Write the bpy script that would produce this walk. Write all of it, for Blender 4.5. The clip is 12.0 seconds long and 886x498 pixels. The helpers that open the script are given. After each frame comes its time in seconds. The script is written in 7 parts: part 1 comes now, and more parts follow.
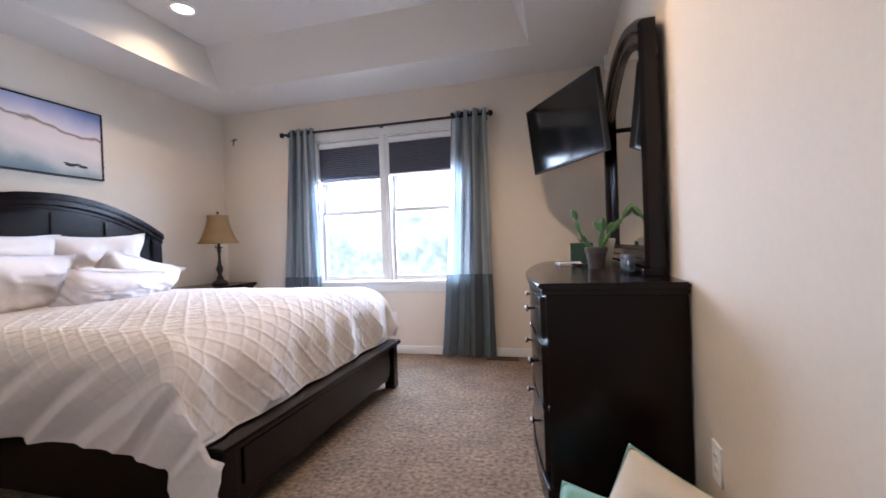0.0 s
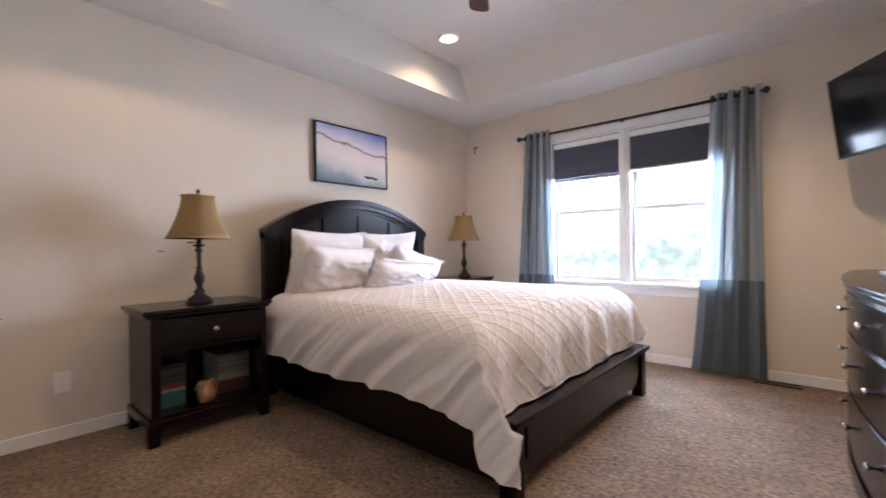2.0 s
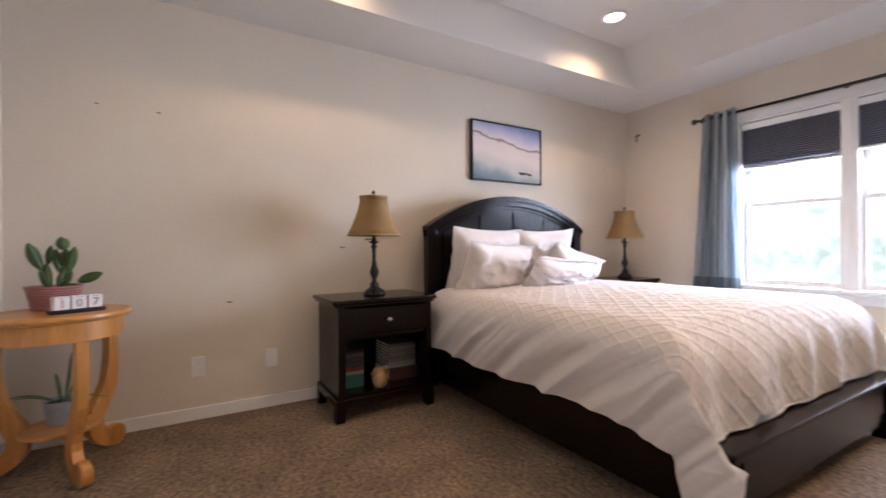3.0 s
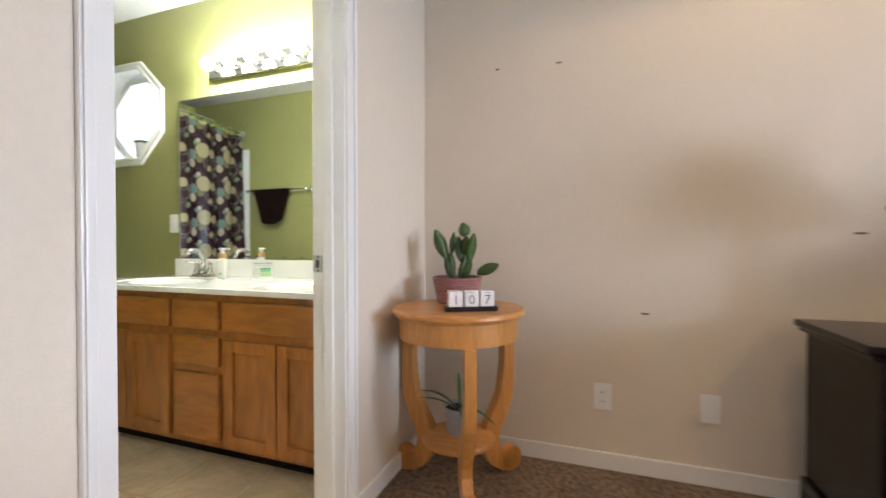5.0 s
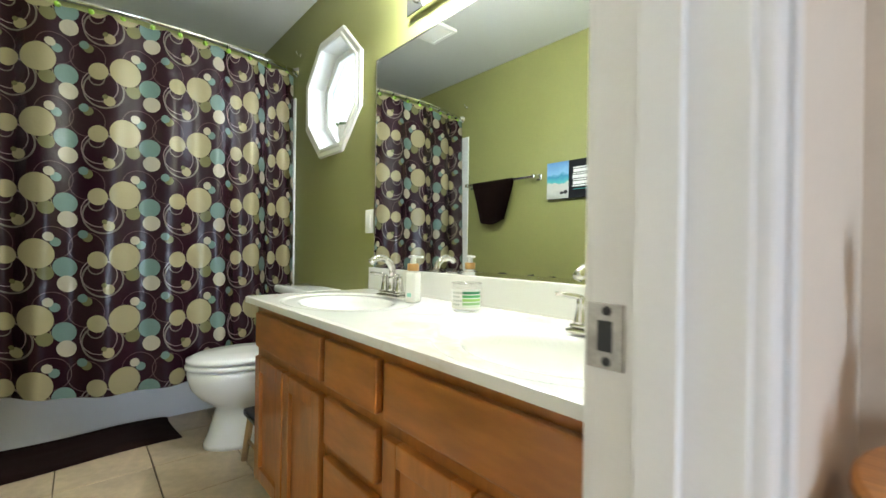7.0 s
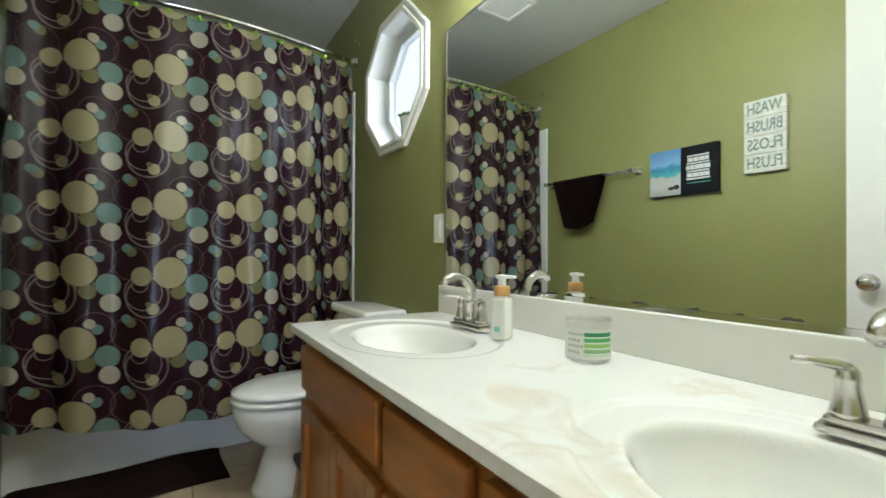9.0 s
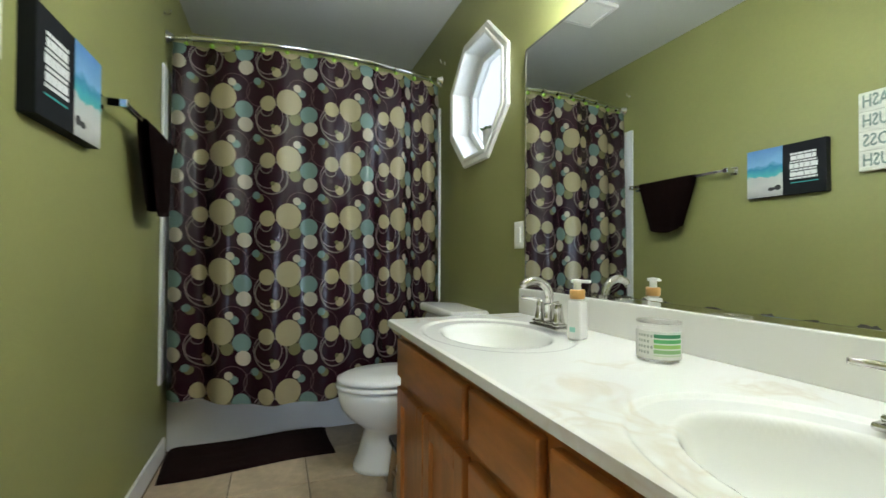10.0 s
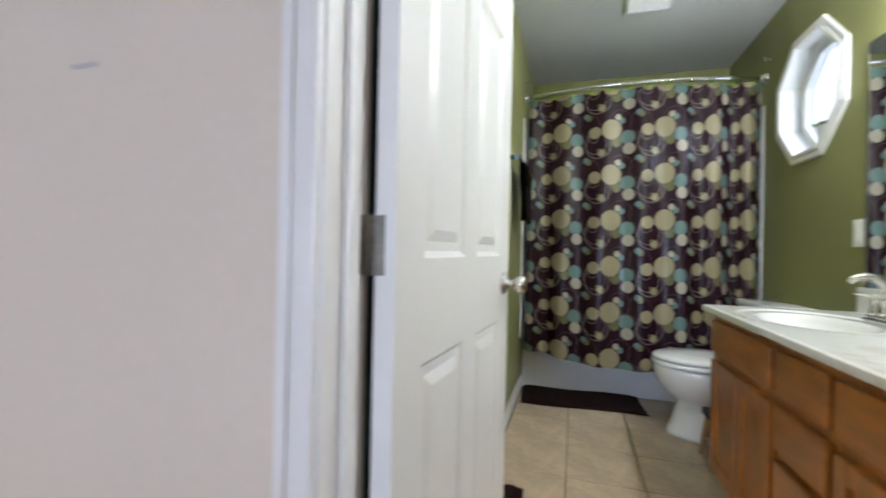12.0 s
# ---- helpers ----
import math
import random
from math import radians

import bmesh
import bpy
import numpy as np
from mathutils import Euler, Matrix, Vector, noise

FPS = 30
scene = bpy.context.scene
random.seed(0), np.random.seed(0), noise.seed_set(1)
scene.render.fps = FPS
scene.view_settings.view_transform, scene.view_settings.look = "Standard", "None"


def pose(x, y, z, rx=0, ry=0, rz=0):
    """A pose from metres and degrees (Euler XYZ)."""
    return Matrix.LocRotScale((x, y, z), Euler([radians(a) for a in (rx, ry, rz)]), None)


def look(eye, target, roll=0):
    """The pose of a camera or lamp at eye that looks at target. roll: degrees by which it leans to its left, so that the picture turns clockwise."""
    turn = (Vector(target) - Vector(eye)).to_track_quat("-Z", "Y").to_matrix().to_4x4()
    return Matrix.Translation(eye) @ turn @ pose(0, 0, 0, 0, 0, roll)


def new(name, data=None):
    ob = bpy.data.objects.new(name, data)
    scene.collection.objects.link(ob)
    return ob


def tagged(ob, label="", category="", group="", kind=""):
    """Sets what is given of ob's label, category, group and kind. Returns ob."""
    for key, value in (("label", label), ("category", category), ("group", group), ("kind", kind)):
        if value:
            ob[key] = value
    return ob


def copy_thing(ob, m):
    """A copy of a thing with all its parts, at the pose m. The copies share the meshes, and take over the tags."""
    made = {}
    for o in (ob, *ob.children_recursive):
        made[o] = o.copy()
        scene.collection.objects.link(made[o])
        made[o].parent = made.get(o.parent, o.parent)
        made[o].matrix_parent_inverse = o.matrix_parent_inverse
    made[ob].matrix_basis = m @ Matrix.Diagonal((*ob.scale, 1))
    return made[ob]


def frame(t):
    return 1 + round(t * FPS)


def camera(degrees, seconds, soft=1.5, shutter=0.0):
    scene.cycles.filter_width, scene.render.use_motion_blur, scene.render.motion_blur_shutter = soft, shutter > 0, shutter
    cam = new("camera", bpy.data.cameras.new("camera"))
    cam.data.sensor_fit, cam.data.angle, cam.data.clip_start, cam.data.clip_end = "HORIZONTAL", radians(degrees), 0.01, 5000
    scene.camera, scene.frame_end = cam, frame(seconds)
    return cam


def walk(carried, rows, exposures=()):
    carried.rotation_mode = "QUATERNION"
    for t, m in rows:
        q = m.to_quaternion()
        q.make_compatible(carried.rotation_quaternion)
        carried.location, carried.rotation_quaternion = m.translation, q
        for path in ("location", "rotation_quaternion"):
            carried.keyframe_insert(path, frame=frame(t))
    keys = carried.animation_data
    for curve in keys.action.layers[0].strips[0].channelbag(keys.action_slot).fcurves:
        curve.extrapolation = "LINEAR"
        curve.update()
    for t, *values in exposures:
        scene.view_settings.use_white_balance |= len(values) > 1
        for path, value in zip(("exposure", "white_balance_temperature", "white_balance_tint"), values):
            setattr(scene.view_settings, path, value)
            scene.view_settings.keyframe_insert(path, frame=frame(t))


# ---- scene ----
cam = camera(92.6, 12.0, 1.5, 0.4)
PATH = [
    (0, (0.588, 0.368, 0.999), (0.076, 2.301, 0.981), -2.1),
    (0.5, (0.525, 0.324, 1.001), (-0.133, 2.213, 0.991), -1.8),
    (1, (0.472, 0.272, 1.005), (-0.407, 2.069, 0.999), -1.6),
    (1.5, (0.415, 0.221, 1.006), (-0.691, 1.888, 1.002), -1.3),
    (2, (0.35, 0.163, 1.005), (-0.976, 1.66, 1.006), -0.9),
    (2.5, (0.266, 0.104, 1.010), (-1.266, 1.389, 1.012), -0.6),
    (3, (0.175, 0.078, 0.999), (-1.548, 1.094, 1.001), -0.5),
    (3.5, (0.028, 0.098, 0.978), (-1.859, 0.762, 0.974), -0.3),
    (3.7, (-0.048, 0.101, 0.975), (-1.983, 0.604, 0.963), -0.1),
    (5.3, (-0.952, 0.051, 0.986), (-2.72, -0.884, 0.958), 0.0),
    (5.5, (-1.068, -0.004, 0.994), (-2.747, -1.091, 0.958), 0.1),
    (6, (-1.337, -0.187, 0.994), (-2.792, -1.558, 0.959), 0.4),
    (6.5, (-1.545, -0.417, 0.989), (-2.873, -1.912, 0.966), 0.7),
    (7, (-1.651, -0.65, 0.992), (-2.953, -2.167, 0.987), 0.8),
    (7.2, (-1.693, -0.723, 0.992), (-2.991, -2.245, 0.988), 0.7),
    (8.8, (-1.866, -1.018, 1.018), (-2.985, -2.676, 1.032), 0.2),
    (9, (-1.841, -1.025, 1.022), (-2.908, -2.716, 1.038), 0.3),
    (9.5, (-1.805, -0.993, 1.029), (-2.703, -2.78, 1.047), 0.3),
    (10, (-1.777, -0.897, 1.032), (-2.497, -2.763, 1.059), 0.3),
    (10.5, (-1.759, -0.755, 1.038), (-2.269, -2.689, 1.062), 0.4),
    (11, (-1.714, -0.61, 1.043), (-1.983, -2.592, 1.074), 0.7),
    (11.5, (-1.672, -0.425, 1.044), (-1.558, -2.422, 1.061), 0.8),
    (12, (-1.595, -0.257, 1.012), (-1.002, -2.167, 1.015), 1.2),
]
EXPOSURES = [(0, -0.05, 5750, 15), (1.0, -0.05, 5900, 16), (2.0, -0.02, 6050, 17), (3.0, 0.03, 6250, 18), (3.7, 0.0, 6350, 17), (5.3, 0.32, 6300, 12), (6.5, 0.28, 6250, 10), (7.2, 0.18, 6150, 8), (8.8, -0.42, 6050, 8), (10, -0.38, 6000, 8), (11, -0.12, 5750, 8), (11.5, -0.05, 5650, 11), (12, -0.2, 5800, 15)]
walk(cam, [(t, look(eye, target, roll)) for t, eye, target, roll in PATH], EXPOSURES)

# plan
XW, XE, YN, YS, H = -2.745, 1.03, 4.10, -0.74, 2.44
BW, BE, BS, BN, HB = -2.738, -1.224, -4.09, -0.856, 2.49
TRAY = (-2.25, 0.45, 0.10, 3.55)
TRAY_Z = 2.76
DOOR_L, DOOR_R, DOOR_H = -2.016, -1.284, 2.04
WIN = (-1.66, -0.20, 0.68, 2.06)
OCT_Y, OCT_Z, OCT_R = -2.90, 1.853, 0.342

# world and lights
world = bpy.data.worlds.new("world")
scene.world = world
world.use_nodes = True
wn = world.node_tree.nodes
sky = wn.new("ShaderNodeTexSky")
sky.sky_type = "NISHITA"
sky.sun_disc = False
sky.sun_elevation = radians(48)
sky.sun_rotation = radians(190)
wn["Background"].inputs["Strength"].default_value = 0.12
world.node_tree.links.new(sky.outputs[0], wn["Background"].inputs["Color"])


def sun_light():
    d = bpy.data.lights.new("sun", "SUN")
    d.energy, d.angle, d.color = 3.0, radians(0.5), (1.0, 0.95, 0.88)
    ob = new("sun", d)
    el, az = radians(48), radians(190)
    way = Vector((math.sin(az) * math.cos(el), math.cos(az) * math.cos(el), math.sin(el)))
    ob.matrix_world = look(way * 30, (0, 0, 0))


def area_light(name, eye, target, sx, sy, watts, colour, spread=180):
    d = bpy.data.lights.new(name, "AREA")
    d.shape, d.size, d.size_y, d.energy, d.color, d.spread = "RECTANGLE", sx, sy, watts, colour, radians(spread)
    ob = new(name, d)
    ob.matrix_world = look(eye, target)
    return ob


def lamp_light(name, eye, watts, colour, radius=0.05, spot=0):
    d = bpy.data.lights.new(name, "SPOT" if spot else "POINT")
    d.energy, d.color, d.shadow_soft_size = watts, colour, radius
    if spot:
        d.spot_size, d.spot_blend = radians(spot), 0.6
    ob = new(name, d)
    ob.location = eye
    return ob


sun_light()
area_light("window_daylight", (-0.93, YN + 0.27, 1.22), (-0.93, 2.6, 0.30), 1.46, 1.06, 158, (0.72, 0.84, 1.0), 150)
area_light("octagon_daylight", (BW - 0.30, OCT_Y, OCT_Z + 0.10), (0, OCT_Y, OCT_Z - 0.9), 0.70, 0.70, 9, (0.80, 0.91, 1.0))
# Only the first can is known; the others are assumed, powered to suit the walls.
CANS = [(-1.93, 2.85), (0.10, 2.30), (-1.93, 0.75), (0.10, 0.75)]
for (cx, cy), watts in zip(CANS, (29, 100, 26, 9)):
    lamp_light("can_lamp", (cx, cy, TRAY_Z - 0.02), watts, (1.0, 0.70, 0.41), 0.04, 140)
BULBS_Y = [-2.06, -1.90, -1.74, -1.58, -1.42, -1.26]
for by in BULBS_Y:
    lamp_light("vanity_bulb_lamp", (BW + 0.108, by, 2.035), 11.6, (0.97, 1.0, 0.95), 0.035)

# materials
def mat_new(name, base=(0.8, 0.8, 0.8), rough=0.5, metal=0.0, grain=0.0, gscale=200.0, stain=0.0, sscale=4.0, bump=0.0, bscale=300.0, island=0.0, spec=0.5, coat=0.0, sheen=0.0, stretch=None):
    m = bpy.data.materials.new(name)
    m.use_nodes = True
    nt = m.node_tree
    b = nt.nodes["Principled BSDF"]
    b.inputs["Roughness"].default_value, b.inputs["Metallic"].default_value = rough, metal
    b.inputs["Specular IOR Level"].default_value = spec
    b.inputs["Coat Weight"].default_value = coat
    b.inputs["Sheen Weight"].default_value = sheen
    tc = nt.nodes.new("ShaderNodeTexCoord")
    src = tc.outputs["Object"]
    if stretch:
        mp = nt.nodes.new("ShaderNodeMapping")
        mp.inputs["Scale"].default_value = stretch
        nt.links.new(src, mp.inputs["Vector"])
        src = mp.outputs[0]

    def tex(scale, detail):
        t = nt.nodes.new("ShaderNodeTexNoise")
        t.inputs["Scale"].default_value, t.inputs["Detail"].default_value = scale, detail
        nt.links.new(src, t.inputs["Vector"])
        return t.outputs["Fac"]

    rgb = nt.nodes.new("ShaderNodeRGB")
    rgb.outputs[0].default_value = (*base, 1)
    col = rgb.outputs[0]
    for amount, scale, detail in ((grain, gscale, 3), (stain, sscale, 4)):
        if amount:
            mr = nt.nodes.new("ShaderNodeMapRange")
            mr.inputs["From Min"].default_value, mr.inputs["From Max"].default_value = 0.3, 0.7
            mr.inputs["To Min"].default_value, mr.inputs["To Max"].default_value = 1 - amount, 1 + amount
            nt.links.new(tex(scale, detail), mr.inputs["Value"])
            mx = nt.nodes.new("ShaderNodeVectorMath")
            mx.operation = "SCALE"
            nt.links.new(col, mx.inputs[0])
            nt.links.new(mr.outputs[0], mx.inputs["Scale"])
            col = mx.outputs[0]
    if island:
        oi = nt.nodes.new("ShaderNodeObjectInfo")
        mr = nt.nodes.new("ShaderNodeMapRange")
        mr.inputs["To Min"].default_value, mr.inputs["To Max"].default_value = 1 - island, 1 + island
        nt.links.new(oi.outputs["Random"], mr.inputs["Value"])
        mx = nt.nodes.new("ShaderNodeVectorMath")
        mx.operation = "SCALE"
        nt.links.new(col, mx.inputs[0])
        nt.links.new(mr.outputs[0], mx.inputs["Scale"])
        col = mx.outputs[0]
    nt.links.new(col, b.inputs["Base Color"])
    if bump:
        bp = nt.nodes.new("ShaderNodeBump")
        bp.inputs["Strength"].default_value, bp.inputs["Distance"].default_value = bump, 0.01
        nt.links.new(tex(bscale, 3), bp.inputs["Height"])
        nt.links.new(bp.outputs[0], b.inputs["Normal"])
    return m


def mat_emit(name, colour, power):
    m = mat_new(name, colour)
    b = m.node_tree.nodes["Principled BSDF"]
    b.inputs["Emission Color"].default_value, b.inputs["Emission Strength"].default_value = (*colour, 1), power
    return m


def mat_pane(name, gloss=None):
    m = bpy.data.materials.new(name)
    m.use_nodes = True
    nt = m.node_tree
    tr, gl, fr, mx = (nt.nodes.new("ShaderNode" + k) for k in ("BsdfTransparent", "BsdfGlossy", "Fresnel", "MixShader"))
    gl.inputs["Roughness"].default_value = 0.02
    if gloss is None:
        nt.links.new(fr.outputs[0], mx.inputs[0])
    else:
        mx.inputs[0].default_value = gloss
    nt.links.new(tr.outputs[0], mx.inputs[1])
    nt.links.new(gl.outputs[0], mx.inputs[2])
    nt.links.new(mx.outputs[0], nt.nodes["Material Output"].inputs["Surface"])
    return m


M_WALL = mat_new("cream_wall_paint", (0.70, 0.62, 0.52), 0.7, grain=0.015, gscale=60, stain=0.03, sscale=1.3, bump=0.05, bscale=180)
M_GREEN = mat_new("olive_green_wall_paint", (0.262, 0.264, 0.096), 0.40, grain=0.02, gscale=60, stain=0.05, sscale=1.6, bump=0.10, bscale=160)
M_CEIL = mat_new("ceiling_paint", (0.68, 0.645, 0.60), 0.8, grain=0.015, stain=0.02, sscale=1.0, bump=0.15, bscale=140)
M_CEILB = mat_new("bathroom_ceiling_paint", (0.60, 0.61, 0.60), 0.75, grain=0.015, stain=0.03, sscale=1.0, bump=0.12, bscale=140)
M_TRIM = mat_new("white_trim_paint", (0.80, 0.79, 0.77), 0.35, grain=0.01, stain=0.03, sscale=3, bump=0.03, bscale=90)
M_CARPET = mat_new("taupe_carpet", (0.200, 0.142, 0.098), 0.95, grain=0.50, gscale=46, stain=0.20, sscale=5, bump=1.0, bscale=38)
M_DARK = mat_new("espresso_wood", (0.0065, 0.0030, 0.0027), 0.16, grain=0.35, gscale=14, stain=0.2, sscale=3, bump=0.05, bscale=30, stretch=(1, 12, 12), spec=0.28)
M_DARKV = mat_new("espresso_wood_upright", (0.0060, 0.0028, 0.0025), 0.24, grain=0.35, gscale=14, stain=0.2, sscale=3, bump=0.05, bscale=30, stretch=(12, 12, 1), spec=0.24)
M_LINEN = mat_new("white_cotton", (0.74, 0.70, 0.695), 0.9, grain=0.02, gscale=500, stain=0.02, sscale=5, bump=0.25, bscale=900, sheen=0.3)
M_SHADE = mat_new("tan_lampshade_fabric", (0.50, 0.33, 0.15), 0.8, grain=0.08, gscale=300, stain=0.06, sscale=9, bump=0.2, bscale=500)
M_BLACK = mat_new("black_metal", (0.012, 0.011, 0.012), 0.35, grain=0.1, metal=0.3)
M_CHROME = mat_new("brushed_nickel", (0.62, 0.60, 0.57), 0.22, metal=1.0, grain=0.03)
M_POLISH = mat_new("polished_chrome", (0.80, 0.80, 0.80), 0.07, metal=1.0)
M_MIRROR = mat_new("mirror_silver", (0.93, 0.95, 0.94), 0.0, metal=1.0)
M_PLATE = mat_new("white_plastic", (0.85, 0.85, 0.84), 0.35, grain=0.01)
M_SLOT = mat_new("dark_slot", (0.02, 0.02, 0.02), 0.6)
M_PANE = mat_pane("window_glass")
M_JAR = mat_pane("jar_glass", 0.07)
M_HONEY = mat_new("honey_oak", (0.54, 0.24, 0.060), 0.36, grain=0.10, gscale=10, stain=0.15, sscale=2.5, bump=0.04, bscale=30, stretch=(9, 9, 1), coat=0.2)
M_HONEYH = mat_new("honey_oak_crosswise", (0.54, 0.24, 0.060), 0.36, grain=0.10, gscale=10, stain=0.15, sscale=2.5, bump=0.04, bscale=30, stretch=(9, 1, 9), coat=0.2)
M_VAN = mat_new("stained_oak_vanity", (0.35, 0.125, 0.021), 0.33, grain=0.07, gscale=9, stain=0.20, sscale=4.5, bump=0.04, bscale=30, stretch=(4, 4, 1), coat=0.4)
M_VANH = mat_new("stained_oak_crosswise", (0.35, 0.125, 0.021), 0.33, grain=0.07, gscale=9, stain=0.20, sscale=4.5, bump=0.04, bscale=30, stretch=(4, 1, 4), coat=0.4)
M_PORC = mat_new("white_porcelain", (0.82, 0.81, 0.79), 0.08, stain=0.01, coat=0.3)
M_TUB = mat_new("white_tub_acrylic", (0.78, 0.79, 0.80), 0.2, stain=0.03)
M_TILE = mat_new("beige_stone_tile", (0.55, 0.43, 0.29), 0.40, grain=0.08, gscale=30, stain=0.18, sscale=6, bump=0.05, bscale=40, island=0.07)
M_GROUT = mat_new("brown_grout", (0.16, 0.12, 0.08), 0.9, grain=0.15, stain=0.15)
M_TOWEL = mat_new("dark_brown_terry", (0.020, 0.009, 0.008), 0.98, grain=0.3, gscale=250, stain=0.12, sscale=9, bump=0.9, bscale=300, spec=0.1)
M_TEALFAB = mat_new("teal_fabric", (0.012, 0.085, 0.10), 0.8, grain=0.08, gscale=300, bump=0.3, bscale=400)


# mesh helpers
def part(name, bm, material, parent, label="", smooth=False):
    me = bpy.data.meshes.new(name)
    bm.normal_update()
    bm.to_mesh(me)
    bm.free()
    mats = material if isinstance(material, (list, tuple)) else [material]
    for m in mats:
        me.materials.append(m)
    if smooth:
        for p in me.polygons:
            p.use_smooth = True
    ob = new(name, me)
    ob.parent = parent
    if label:
        ob["label"] = label
    return ob


def thing(name, label, category, at=(0, 0, 0), rz=0, group="", kind=""):
    ob = new(name)
    ob.empty_display_size = 0.1
    ob.matrix_world = pose(*at, 0, 0, rz)
    return tagged(ob, label, category, group, kind)


def solo(name, bm, material, label, category, kind="", smooth=False, group=""):
    return tagged(part(name, bm, material, None, "", smooth), label, category, group, kind)


def setting(name, bm, material, parent=None, smooth=False):
    return tagged(part(name, bm, material, parent, "", smooth), kind="structure")


def add_box(bm, lo, hi, bevel=0.0, seg=2, m=None):
    lo, hi = Vector(lo), Vector(hi)
    mat = Matrix.Translation((lo + hi) / 2) @ Matrix.Diagonal((*(hi - lo), 1))
    if m is not None:
        mat = m @ mat
    vs = bmesh.ops.create_cube(bm, size=1, matrix=mat)["verts"]
    if bevel:
        es = list({e for v in vs for e in v.link_edges})
        bmesh.ops.bevel(bm, geom=es, offset=bevel, segments=seg, affect="EDGES", profile=0.6)
    return bm


def box(lo, hi, bevel=0.0, seg=2, m=None):
    return add_box(bmesh.new(), lo, hi, bevel, seg, m)


def add_lathe(bm, profile, seg=28, m=None, arc=math.tau):
    m = m or Matrix()
    rings = []
    closed = arc >= math.tau - 1e-6
    n = seg if closed else seg + 1
    for r, z in profile:
        rings.append([bm.verts.new(m @ Vector((max(r, 1e-4) * math.cos(arc * k / seg), max(r, 1e-4) * math.sin(arc * k / seg), z))) for k in range(n)])
    for a, b in zip(rings, rings[1:]):
        for k in range(seg):
            k2 = (k + 1) % n
            bm.faces.new((a[k], a[k2], b[k2], b[k]))
    if closed:
        if profile[0][0] > 1e-3:
            bm.faces.new(list(reversed(rings[0])))
        if profile[-1][0] > 1e-3:
            bm.faces.new(rings[-1])
    return bm


def lathe(profile, seg=28, m=None):
    return add_lathe(bmesh.new(), profile, seg, m)


def add_tube(bm, pts, radius, seg=10, cap=True):
    pts = [Vector(p) for p in pts]
    rad = radius if isinstance(radius, (list, tuple)) else [radius] * len(pts)
    rings, side = [], None
    for i, p in enumerate(pts):
        d = (pts[min(i + 1, len(pts) - 1)] - pts[max(i - 1, 0)]).normalized()
        if side is None:
            side = d.orthogonal().normalized()
        side = (side - d * side.dot(d)).normalized()
        up = d.cross(side)
        rings.append([bm.verts.new(p + rad[i] * (math.cos(math.tau * k / seg) * side + math.sin(math.tau * k / seg) * up)) for k in range(seg)])
    for a, b in zip(rings, rings[1:]):
        for k in range(seg):
            bm.faces.new((a[k], a[(k + 1) % seg], b[(k + 1) % seg], b[k]))
    if cap:
        bm.faces.new(list(reversed(rings[0])))
        bm.faces.new(rings[-1])
    return bm


def tube(pts, radius, seg=10):
    return add_tube(bmesh.new(), pts, radius, seg)


def add_prism(bm, outline, axis, lo, hi, bevel=0.0):
    """Extrudes an outline of 2D points along an axis."""
    def at(u, v, w):
        return {"x": (w, u, v), "y": (u, w, v), "z": (u, v, w)}[axis]
    a = [bm.verts.new(at(u, v, lo)) for u, v in outline]
    b = [bm.verts.new(at(u, v, hi)) for u, v in outline]
    n = len(a)
    fs = [bm.faces.new(a), bm.faces.new(list(reversed(b)))]
    for k in range(n):
        fs.append(bm.faces.new((a[k], b[k], b[(k + 1) % n], a[(k + 1) % n])))
    bmesh.ops.recalc_face_normals(bm, faces=fs)
    if bevel:
        es = [e for f in fs[:2] for e in f.edges]
        bmesh.ops.bevel(bm, geom=list(set(es)), offset=bevel, segments=2, affect="EDGES")
    return bm


def prism(outline, axis, lo, hi, bevel=0.0):
    return add_prism(bmesh.new(), outline, axis, lo, hi, bevel)


def sheet(fn, nu, nv, thick=0.0):
    """A grid sheet of fn(u, v), closed to a thickness along its normals."""
    bm = bmesh.new()
    uv = bm.loops.layers.uv.new("UVMap")
    g = [[bm.verts.new(fn(i / nu, j / nv)) for j in range(nv + 1)] for i in range(nu + 1)]
    for i in range(nu):
        for j in range(nv):
            f = bm.faces.new((g[i][j], g[i + 1][j], g[i + 1][j + 1], g[i][j + 1]))
            for lp, (a, b) in zip(f.loops, ((i, j), (i + 1, j), (i + 1, j + 1), (i, j + 1))):
                lp[uv].uv = (a / nu, b / nv)
    if thick:
        bmesh.ops.solidify(bm, geom=bm.faces[:], thickness=thick)
    return bm


def ellipse(cx, cy, rx, ry, n=32):
    return [(cx + rx * math.cos(math.tau * k / n), cy + ry * math.sin(math.tau * k / n)) for k in range(n)]


